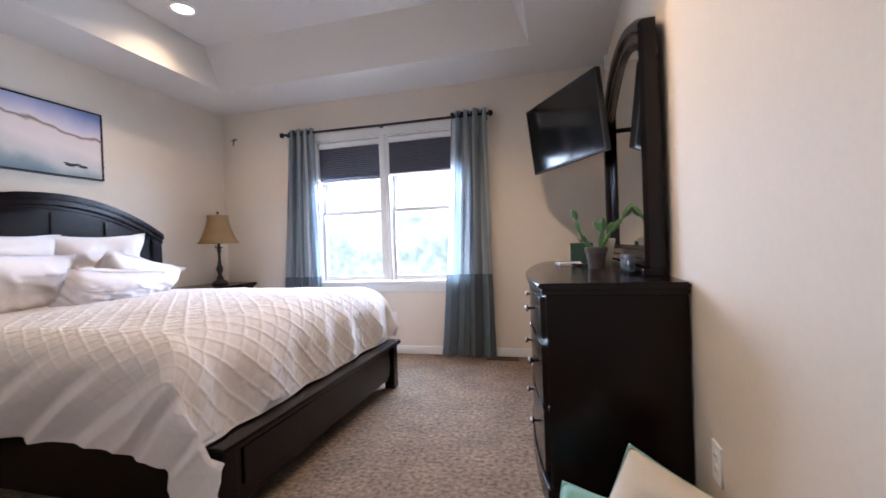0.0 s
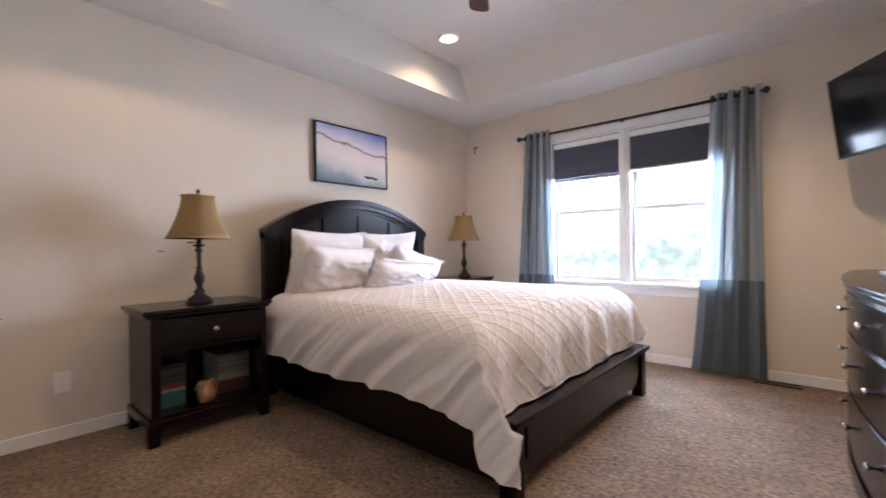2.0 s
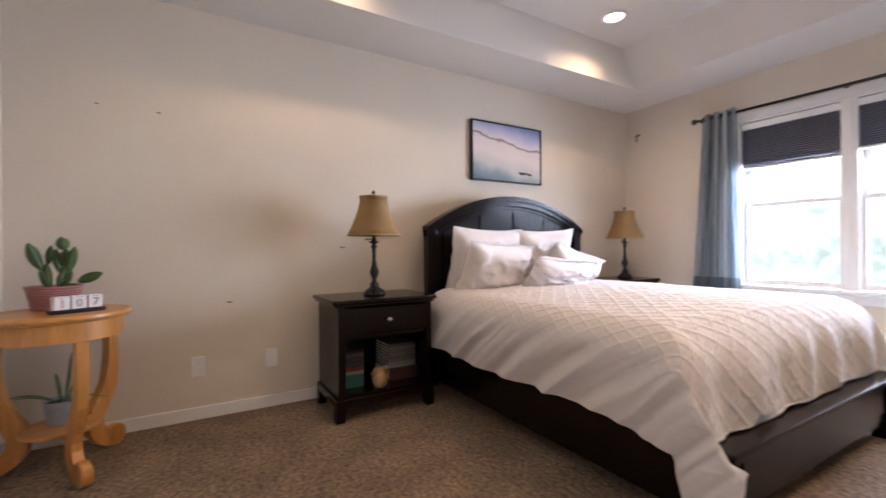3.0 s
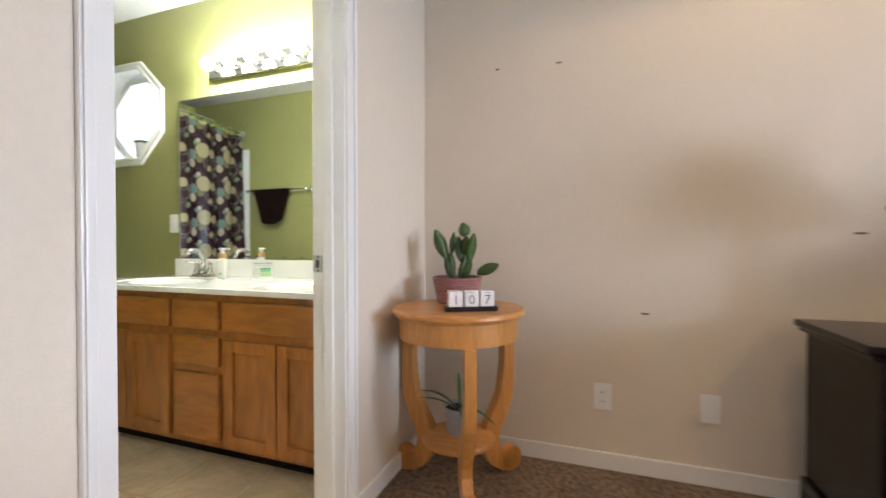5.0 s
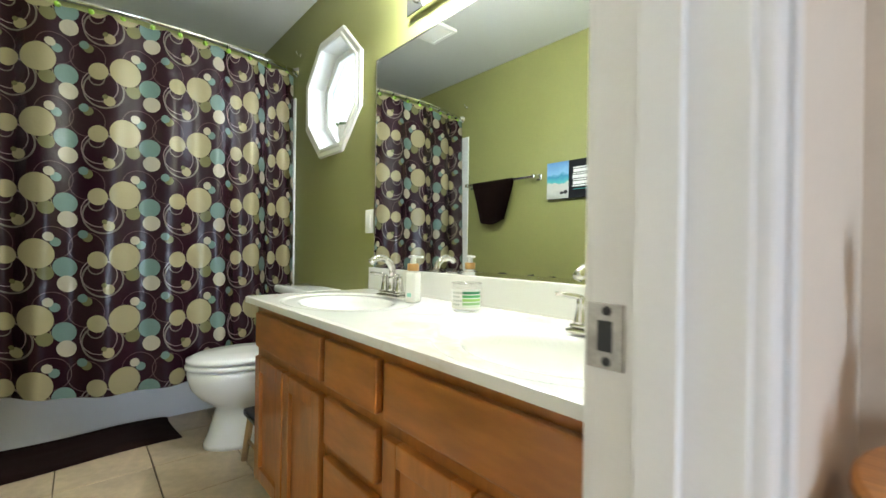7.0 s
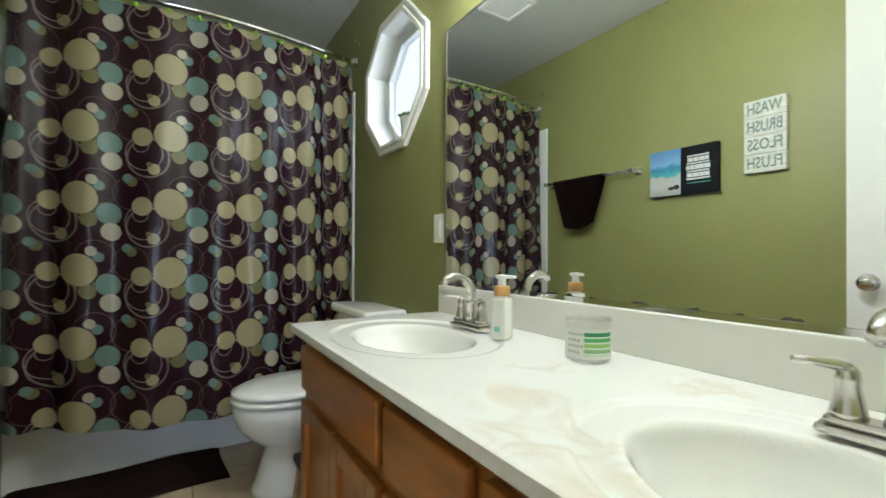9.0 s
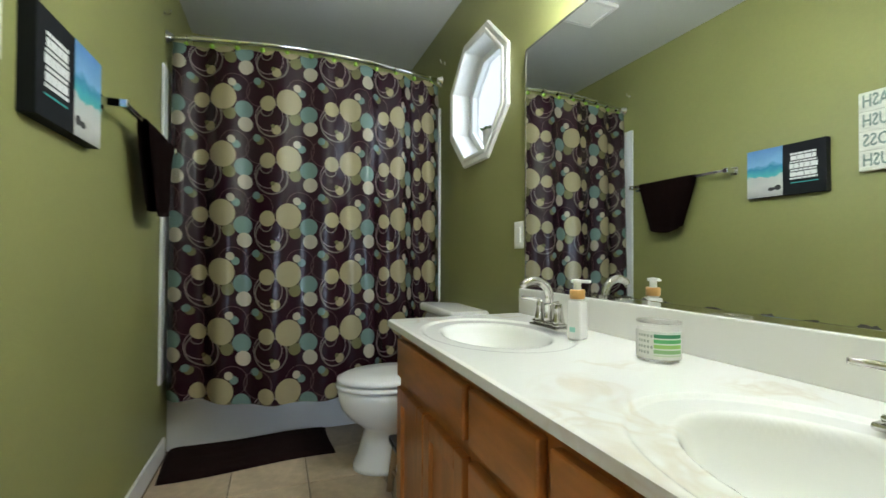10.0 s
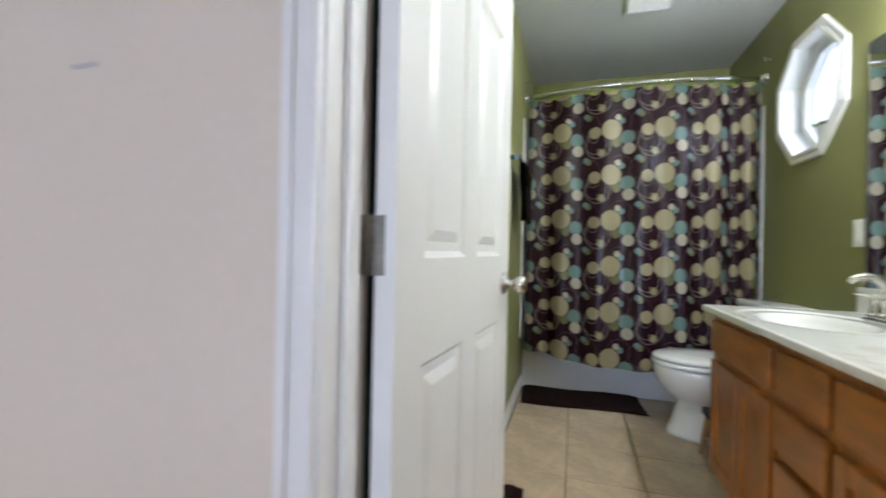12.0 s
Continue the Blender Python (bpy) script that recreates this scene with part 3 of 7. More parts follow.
def build_bed():
    bed = thing("bed", "dark espresso wooden bed frame with arched panelled headboard", "bed", (-1.55, 2.385, 0))
    inv = bed.matrix_world.inverted()

    def put(name, bm, mat, parent=bed, **k):
        o = part(name, bm, mat, parent, **k)
        if parent is bed:
            o.matrix_parent_inverse = inv
        return o
    n = 28
    xf, xb = -2.535, -2.60
    y0, y1 = 1.545, 3.145
    # headboard body under the arch
    out = [(y0 + 0.06, 0.25)] + [(y0 + 0.06 + (y1 - y0 - 0.12) * k / n, arch_top(y0 + 0.06 + (y1 - y0 - 0.12) * k / n, y0, y1, 1.12, 1.375)) for k in range(n + 1)] + [(y1 - 0.06, 0.25)]
    hb = put("headboard", prism(out, "x", xb, xf - 0.02), M_DARK)
    # arched cap rail
    cap = bmesh.new()
    for inset, up, xa, xc in ((0.0, 0.0, xb - 0.02, xf + 0.03), (0.0, -0.04, xb - 0.01, xf + 0.012)):
        pts_t = [(y0 + (y1 - y0) * k / n, arch_top(y0 + (y1 - y0) * k / n, y0, y1, 1.17, 1.425) + up) for k in range(n + 1)]
        pts_b = [(y, z - (0.04 if up == 0 else 0.035)) for y, z in reversed(pts_t)]
        add_prism(cap, pts_t + pts_b, "x", xa, xc, 0.006 if up == 0 else 0.004)
    put("cap_rail", cap, M_DARK)
    for a, b in ((y0, y0 + 0.085), (y1 - 0.085, y1)):
        put("post", box((xb, a, 0), (xf, b, 1.15), 0.006), M_DARKV)
    # raised panels
    edges = [y0 + 0.12 + (y1 - y0 - 0.24) * k / 4 for k in range(5)]
    for a, b in zip(edges, edges[1:]):
        a, b = a + 0.014, b - 0.014
        m = 6
        top = [(a + (b - a) * k / m, arch_top(a + (b - a) * k / m, y0, y1, 1.045, 1.305)) for k in range(m + 1)]
        p = prism([(a, 0.45)] + top + [(b, 0.45)], "x", xf - 0.026, xf - 0.010, 0.005)
        o = part("panel", p, M_DARKV, hb)
        o.matrix_parent_inverse = Matrix()
    # moulding bands following the arch
    for up, wdt in ((-0.085, 0.016),):
        pts_t = [(y0 + 0.085 + (y1 - y0 - 0.17) * k / n, arch_top(y0 + 0.085 + (y1 - y0 - 0.17) * k / n, y0, y1, 1.17, 1.425) + up) for k in range(n + 1)]
        put("moulding", prism(pts_t + [(y, z - wdt) for y, z in reversed(pts_t)], "x", xf - 0.03, xf - 0.004, 0.003), M_DARK)
    # foot board
    fx = -0.508
    ft = bmesh.new()
    add_box(ft, (fx - 0.115, BY0 - 0.012, 0.305), (fx, BY1 + 0.012, 0.335), 0.010, 3)
    put("footboard_cap", ft, M_DARK)
    put("footboard", add_box(box((fx - 0.085, BY0 + 0.06, 0.10), (fx - 0.045, BY1 - 0.06, 0.306), 0.004), (fx - 0.045, BY0 + 0.12, 0.145), (fx - 0.037, BY1 - 0.12, 0.285), 0.004), M_DARK)
    ap = [(BY0 + 0.07, 0.10), (BY1 - 0.07, 0.10), (BY1 - 0.07, 0.065), (BY1 - 0.20, 0.082), (BY0 + 0.20, 0.082), (BY0 + 0.07, 0.065)]
    put("apron", prism(ap, "x", fx - 0.075, fx - 0.05, 0.002), M_DARK)
    for a, b in ((BY0, BY0 + 0.075), (BY1 - 0.075, BY1)):
        put("leg", box((fx - 0.10, a, 0), (fx - 0.025, b, 0.306), 0.006), M_DARKV)
    for a, b in ((BY0 + 0.02, BY0 + 0.05), (BY1 - 0.05, BY1 - 0.02)):
        put("side_rail", box((xf, a, 0.06), (fx - 0.10, b, 0.30), 0.004), M_DARK)
    put("slats", box((xf, BY0 + 0.05, 0.20), (fx - 0.10, BY1 - 0.05, 0.24)), M_DARK)
    mt = solo("mattress", box((xf + 0.02, BY0 + 0.09, 0.242), (fx - 0.33, BY1 - 0.09, 0.64), 0.05, 4), M_LINEN, "white mattress and box spring on the bed frame", "mattress", smooth=True)


build_bed()


def duvet_bm():
    xh, xf = -2.42, -0.80
    ys, yn = BY0 + 0.06, BY1 - 0.06
    top, r = 0.715, 0.13
    La, Lb = xf - xh, yn - ys
    nu, nv = 320, 400
    foot, side = 0.56, 0.74

    def bend(a, rr, lim):
        if a <= 0:
            return 0.0, 0.0
        q = rr * math.pi / 2
        if a < q:
            return rr * math.sin(a / rr), rr * (1 - math.cos(a / rr))
        return rr + 0.05 * (a - q), rr + (a - q)

    def ridge(p, q):
        d = 0.104
        w = 0.010 * noise.noise(Vector((p * 9, q * 9, 2)))
        s1 = abs(((p + q + w) / d) % 1 - 0.5) * d
        s2 = abs(((p - q + w) / d) % 1 - 0.5) * d
        k = min(s1, s2)
        return max(0.0, 1 - k / 0.0095) * (0.7 + 0.5 * noise.noise(Vector((p * 60, q * 60, 5))))

    def ramp(x, lo, hi):
        s = max(0.0, min(1.0, (x - lo) / (hi - lo)))
        return s * s * (3 - 2 * s)

    def fn(u, v):
        p = xh + u * (La + foot)
        q = ys - side + v * (Lb + 2 * side)
        a = max(0.0, p - xf)
        b = max(0.0, ys - q)
        c = max(0.0, q - yn)
        reach = min(p, xf) + a * 0.66
        # hem height along the side, with a long corner tail at the foot
        hem = 0.345 + 0.010 * noise.noise(Vector((p * 2.3, 3, 0))) + 0.008 * math.sin(p * 5.0)
        hem -= 0.05 * ramp(reach, -0.95, -0.60) + (0.125 * ramp(reach, -0.67, -0.61) if b else 0.0)
        deep = top - hem
        rf = 0.20
        fx, dz1 = bend(a, rf, foot)
        fy, dz2 = bend((b or c) * (deep - r + r * math.pi / 2) / side, r, side)
        dz1 = min(dz1, 0.372)
        drop = min((dz1 ** 3 + dz2 ** 3) ** (1 / 3), max(deep, dz1))
        w = ramp(dz2, 0.02, 0.17)
        x = min(p, xf) + fx * (1 - w) + a * 0.66 * w
        y = (max(q, ys) if b else min(q, yn)) + (-fy if b else fy)
        z = top - drop
        # crown and body
        vv = (min(max(q, ys), yn) - ys) / Lb
        z += 0.030 * math.sin(math.pi * vv) ** 0.7 * (1 if drop < 0.02 else max(0, 1 - drop * 5))
        z += 0.008 * noise.noise(Vector((p * 3, q * 3, 0))) + 0.004 * noise.noise(Vector((p * 9, q * 9, 4)))
        # slanting folds down the sides, soft folds at the foot
        k = ramp(dz2, 0.03, 0.24)
        if k > 0:
            s = p + drop * 1.25 + 0.06 * noise.noise(Vector((p * 2, drop * 2, 1)))
            f = 1 - 2.2 * abs(noise.noise(Vector((s * 6.5, drop * 0.8, 7)))) + 0.5 * math.sin(s * 23) + 0.3 * noise.noise(Vector((s * 16, drop * 2, 9)))
            y += (-1 if b else 1) * k * (0.019 * f + 0.012)
            x += k * 0.006 * f
        kf = ramp(dz1, 0.04, 0.25) * (1 - w)
        if kf > 0:
            x += kf * 0.014 * (math.sin(q * 17 + 3 * noise.noise(Vector((q * 2, 0, 3)))) + noise.noise(Vector((q * 9, z * 3, 3))))
        h = ridge(p, q) * 0.0085 * (1 - 0.75 * k)
        z += h * (1 - 0.5 * ramp(dz1, 0.05, 0.2)) * (1 - k)
        x += h * min(1, dz1 * 4)
        y += (-1 if b else 1) * h * k
        tail = w * (1 if b else 0)
        stop = -0.540 - 0.045 * ramp(-z, -0.44, -0.345)
        stop += (-0.44 - stop) * ramp(tail, 0.3, 0.8)
        if y < BY0 + 0.06 and x > -0.66 and z < 0.36:
            y = min(y, BY0 - 0.022)
        x = min(x, stop)
        if a and tail < 0.5 and x > -0.64:
            z = max(z, 0.341)
        return (x, y, z)
    return sheet(fn, nu, nv)


solo("duvet", duvet_bm(), M_LINEN, "white duvet with tufted diamond lattice, draped over the bed", "bedding", smooth=True)


def build_pillow(w, d, h, at, lean, rz, spin, seed, label):
    bm = cushion(w, d, h, seed, 34, 0.13, 0.0, 0.09)
    ob = solo("pillow", bm, M_LINEN, label, "pillow", smooth=True, group="bed pillows")
    ob.matrix_world = pose(*at, 0, -lean, rz) @ pose(0, 0, 0, 0, 0, spin)
    return ob


build_pillow(0.52, 0.66, 0.22, (-2.41, 1.96, 0.905), 75, 3, 1, 1, "white cotton pillow propped upright against the headboard")
build_pillow(0.52, 0.58, 0.22, (-2.41, 2.54, 0.905), 74, -4, -2, 2, "white cotton pillow propped upright against the headboard")
build_pillow(0.43, 0.62, 0.25, (-2.24, 1.93, 0.850), 62, 4, 3, 3, "rumpled white pillow leaning on another pillow")
build_pillow(0.44, 0.64, 0.24, (-2.22, 2.60, 0.820), 48, -6, 18, 4, "rumpled white pillow leaning on another pillow")
build_pillow(0.26, 0.55, 0.16, (-1.97, 2.30, 0.815), 54, -8, 6, 5, "small white lumbar pillow at the front of the pile")


# ---- nightstands ----
def build_nightstand():
    x0, x1, y0, y1, h = -0.225, 0.225, -0.345, 0.335, 0.708
    ns = thing("nightstand", "espresso wooden nightstand with one drawer above an open shelf", "nightstand", (-2.445, 1.100, 0), group="nightstands")
    t = bmesh.new()
    add_box(t, (x0 - 0.005, y0, h - 0.026), (x1 + 0.012, y1, h), 0.009, 3)
    add_box(t, (x0, y0 + 0.014, h - 0.042), (x1, y1 - 0.014, h - 0.026), 0.005)
    part("top", t, M_DARK, ns)
    a, b = y0 + 0.035, y1 - 0.035
    for y in (a, b - 0.025):
        part("side_panel", box((x0 + 0.01, y, 0.09), (x1 - 0.012, y + 0.025, h - 0.042), 0.002), M_DARKV, ns)
    part("back_panel", box((x0 + 0.005, a + 0.025, 0.09), (x0 + 0.017, b - 0.025, h - 0.042)), M_DARKV, ns)
    dr = part("drawer", add_box(box((x1 - 0.04, a + 0.03, 0.50), (x1 - 0.006, b - 0.03, 0.655), 0.005), (x1 - 0.008, a + 0.045, 0.515), (x1 - 0.002, b - 0.045, 0.64), 0.003), M_DARK, ns)
    part("knob", lathe([(0.005, 0), (0.006, 0.012), (0.015, 0.018), (0.017, 0.024), (0.012, 0.030), (0, 0.031)], 18, pose(x1 - 0.002, 0, 0.578, 0, 90, 0)), M_POLISH, dr, "polished metal knob", smooth=True)
    part("divider", box((x0 + 0.017, a + 0.025, 0.472), (x1 - 0.02, b - 0.025, 0.497), 0.002), M_DARK, ns)
    part("shelf", box((x0 + 0.017, a + 0.025, 0.125), (x1 - 0.02, b - 0.025, 0.15), 0.002), M_DARK, ns)
    for y in (a, b - 0.035):
        part("stile", box((x1 - 0.022, y, 0.09), (x1 - 0.004, y + 0.045 if y == a else y + 0.035, h - 0.042), 0.002), M_DARKV, ns)
    base = bmesh.new()
    add_box(base, (x0 + 0.002, a - 0.014, 0.085), (x1, a + 0.02, 0.135), 0.007)
    add_box(base, (x0 + 0.002, b - 0.02, 0.085), (x1, b + 0.014, 0.135), 0.007)
    add_box(base, (x1 - 0.03, a + 0.02, 0.085), (x1, b - 0.02, 0.135), 0.007)
    part("plinth", base, M_DARK, ns)
    for x in (x0 + 0.002, x1 - 0.06):
        for y, s in ((a - 0.014, 1), (b + 0.014, -1)):
            out = [(y, 0), (y + s * 0.05, 0), (y + s * 0.065, 0.085), (y, 0.085)]
            part("foot", prism(out, "x", x, x + 0.06, 0.003), M_DARKV, ns)
    return ns


ns1 = build_nightstand()
ns2 = copy_thing(ns1, pose(-2.475, 3.565, 0))
ns2["label"] = "espresso wooden nightstand between the bed and the window wall"


def build_lamp(x, y, label):
    z = 0.708
    lp = thing("table_lamp", label, "lamp", (x, y, z), group="bedside lamps")
    prof = [(0.072, 0), (0.072, 0.012), (0.064, 0.018), (0.060, 0.030), (0.040, 0.040), (0.026, 0.056), (0.034, 0.066), (0.020, 0.078), (0.015, 0.10), (0.026, 0.125), (0.031, 0.15), (0.022, 0.175), (0.014, 0.20), (0.020, 0.208), (0.012, 0.218), (0.013, 0.30), (0.024, 0.315), (0.012, 0.325), (0.018, 0.336), (0.040, 0.345), (0.014, 0.352), (0.010, 0.40)]
    part("base", lathe(prof, 28), M_BLACK, lp, "turned black lamp base", smooth=True)
    # bell shade with cut corners
    bm = bmesh.new()
    rings = []
    zs = [(0.387 + 0.255 * k / 8, k / 8) for k in range(9)]
    for zz, u in zs:
        r = 0.086 + (0.168 - 0.086) * (1 - u) ** 1.65
        rings.append([bm.verts.new((r * c * math.cos(math.tau * k / 32 + math.pi / 32), r * c * math.sin(math.tau * k / 32 + math.pi / 32), zz)) for k in range(32) for c in [1.0 + 0.03 * abs(math.cos(2 * math.tau * k / 32))]])
    for p, q in zip(rings, rings[1:]):
        for k in range(32):
            bm.faces.new((p[k], p[(k + 1) % 32], q[(k + 1) % 32], q[k]))
    bmesh.ops.solidify(bm, geom=bm.faces[:], thickness=0.003)
    sh = part("shade", bm, M_SHADE, lp, "tan bell-shaped fabric shade", smooth=True)
    for zz, r in ((0.388, 0.172), (0.640, 0.090)):
        part("trim_ring", lathe([(r, zz - 0.004), (r + 0.004, zz - 0.004), (r + 0.004, zz + 0.004), (r, zz + 0.004), (r, zz - 0.004)], 32), M_SHADE, sh, smooth=True)
    part("finial", lathe([(0.003, 0.64), (0.004, 0.655), (0.010, 0.662), (0.011, 0.672), (0.005, 0.682), (0, 0.684)], 16), M_BLACK, lp, smooth=True)
    part("switch_key", tube([(0, 0, 0.362), (0.01, -0.045, 0.362), (0.012, -0.062, 0.36)], [0.003, 0.003, 0.006], 8), M_BLACK, lp)
    part("bulb", lathe([(0.012, 0.40), (0.014, 0.42), (0.03, 0.46), (0.026, 0.49), (0, 0.505)], 18), M_PLATE, lp, "unlit white bulb", smooth=True)


build_lamp(-2.45, 1.10, "table lamp with tan bell shade on a nightstand")
build_lamp(-2.45, 3.66, "table lamp with tan bell shade on the nightstand by the window")

# things in the nightstand
BOOKS = [("teal", (0.014, 0.10, 0.09), 0.080), ("white", (0.20, 0.19, 0.18), 0.018), ("red", (0.12, 0.010, 0.010), 0.024), ("navy", (0.012, 0.016, 0.035), 0.026), ("black", (0.010, 0.010, 0.011), 0.030), ("dark grey", (0.03, 0.03, 0.032), 0.022), ("black", (0.010, 0.010, 0.011), 0.026)]


def build_book(y0, y1, z, h, colour, x0=-2.62, x1=-2.30, label="book lying flat"):
    th = thing("book", label, "book", ((x0 + x1) / 2, (y0 + y1) / 2, z), group="books in the nightstand")
    m = mat_new("book_cover", colour, 0.55, grain=0.08, stain=0.06)
    hx, hy = (x1 - x0) / 2, (y1 - y0) / 2
    c = bmesh.new()
    add_box(c, (-hx, -hy, 0), (hx, hy, 0.003), 0.001)
    add_box(c, (-hx, -hy, h - 0.003), (hx, hy, h), 0.001)
    add_box(c, (hx - 0.004, -hy, 0.003), (hx, hy, h - 0.003), 0.001)
    part("cover", c, m, th)
    part("pages", box((-hx + 0.004, -hy + 0.004, 0.003), (hx - 0.004, hy - 0.004, h - 0.003)), M_PLATE, th)


z = 0.15
for nm, colour, h in BOOKS:
    build_book(0.850, 0.990, z, h, colour, -2.62, -2.36, label=f"{nm} book in a flat stack on the nightstand shelf")
    z += h + 0.0015
build_book(1.165, 1.365, 0.15, 0.075, (0.035, 0.008, 0.008), -2.62, -2.37, label="dark red book under a stack of magazines")
z = 0.2265
for k in range(8):
    c = random.uniform(0.03, 0.16)
    build_book(1.17, 1.36, z, 0.018, (c, c * 0.98, c * 0.95), -2.62, -2.38, label="pale magazine in a flat stack on the shelf")
    z += 0.0195


def build_figurine():
    bm = lathe([(0.035, 0), (0.045, 0.02), (0.05, 0.05), (0.04, 0.08), (0.028, 0.10), (0.03, 0.115), (0.0, 0.12)], 20)
    add_lathe(bm, [(0.0, 0), (0.022, 0.004), (0.018, 0.05), (0, 0.06)], 12, pose(0, 0.045, 0.075, 20, 0, 0))
    add_lathe(bm, [(0.0, 0), (0.018, 0.004), (0.014, 0.05), (0, 0.058)], 12, pose(0, -0.045, 0.07, -25, 0, 0))
    ob = solo("ornament", bm, mat_new("tan_and_white_ceramic", (0.30, 0.17, 0.08), 0.3, stain=0.5, sscale=14), "small tan and white ceramic ornament on the nightstand shelf", "ornament", smooth=True)
    ob.matrix_world = pose(-2.30, 1.075, 0.1505)


build_figurine()


# ---- wall picture ----
def picture_mat():
    m = bpy.data.materials.new("misty_falls_print")
    m.use_nodes = True
    nt = m.node_tree
    b = nt.nodes["Principled BSDF"]
    b.inputs["Roughness"].default_value = 0.5
    tc = nt.nodes.new("ShaderNodeTexCoord")
    sp = nt.nodes.new("ShaderNodeSeparateXYZ")
    nt.links.new(tc.outputs["Object"], sp.inputs[0])
    nz = nt.nodes.new("ShaderNodeTexNoise")
    nz.inputs["Scale"].default_value, nz.inputs["Detail"].default_value = 6, 6
    nt.links.new(tc.outputs["Object"], nz.inputs["Vector"])
    sub = nt.nodes.new("ShaderNodeMath")
    sub.operation = "MULTIPLY_ADD"
    sub.inputs[1].default_value, sub.inputs[2].default_value = 0.12, -0.06
    nt.links.new(nz.outputs[0], sub.inputs[0])
    tilt = nt.nodes.new("ShaderNodeMath")
    tilt.operation = "MULTIPLY_ADD"
    tilt.inputs[1].default_value = 0.16
    nt.links.new(sp.outputs[1], tilt.inputs[0])
    nt.links.new(sp.outputs[2], tilt.inputs[2])
    ad = nt.nodes.new("ShaderNodeMath")
    nt.links.new(tilt.outputs[0], ad.inputs[0])
    nt.links.new(sub.outputs[0], ad.inputs[1])
    mr = nt.nodes.new("ShaderNodeMapRange")
    mr.inputs["From Min"].default_value, mr.inputs["From Max"].default_value = -0.27, 0.27
    nt.links.new(ad.outputs[0], mr.inputs["Value"])
    rp = nt.nodes.new("ShaderNodeValToRGB")
    el = rp.color_ramp.elements
    stops = [(0.0, (0.10, 0.15, 0.18)), (0.12, (0.22, 0.28, 0.30)), (0.24, (0.50, 0.48, 0.47)), (0.45, (0.66, 0.58, 0.56)), (0.64, (0.62, 0.55, 0.55)), (0.675, (0.16, 0.12, 0.08)), (0.70, (0.60, 0.56, 0.60)), (0.82, (0.42, 0.42, 0.58)), (1.0, (0.16, 0.22, 0.45))]
    el[0].position, el[0].color = stops[0][0], (*stops[0][1], 1)
    el[1].position, el[1].color = stops[-1][0], (*stops[-1][1], 1)
    for p, c in stops[1:-1]:
        e = el.new(p)
        e.color = (*c, 1)
    nt.links.new(mr.outputs[0], rp.inputs[0])
    nt.links.new(rp.outputs[0], b.inputs["Base Color"])
    return m


def build_picture():
    th = thing("wall_picture", "framed print of misty waterfalls under a blue sky", "picture", (XW, 2.45, 1.83))
    w, h = 0.385, 0.252
    part("frame", add_box(add_box(add_box(box((0.002, -w, -h), (0.036, -w + 0.012, h), 0.002), (0.002, w - 0.012, -h), (0.036, w, h), 0.002), (0.002, -w, h - 0.012), (0.036, w, h), 0.002), (0.002, -w, -h), (0.036, w, -h + 0.012), 0.002), M_BLACK, th)
    part("print", box((0.004, -w + 0.012, -h + 0.012), (0.030, w - 0.012, h - 0.012)), picture_mat(), th)
    rock = bmesh.new()
    for k in range(7):
        add_lathe(rock, [(0.0, 0), (0.016 * (1 + (k % 3) * 0.4), 0.0006), (0, 0.0012)], 9, pose(0.030, 0.13 + 0.022 * k * (1 if k % 2 else 0.6), -0.155 - 0.006 * (k % 3), 0, 90, 0) @ Matrix.Diagonal((0.35, 1.2, 1, 1)))
    part("painted_rocks", rock, M_SLOT, th)


build_picture()


# ---- dresser, mirror ----
def bow_outline(x_back, x_end, x_mid, y0, y1, n=18):
    pts = [(x_back, y1), (x_back, y0)]
    for k in range(n + 1):
        u = k / n
        pts.append((x_end - (x_end - x_mid) * math.sin(math.pi * u) ** 0.8, y0 + (y1 - y0) * u))
    return pts


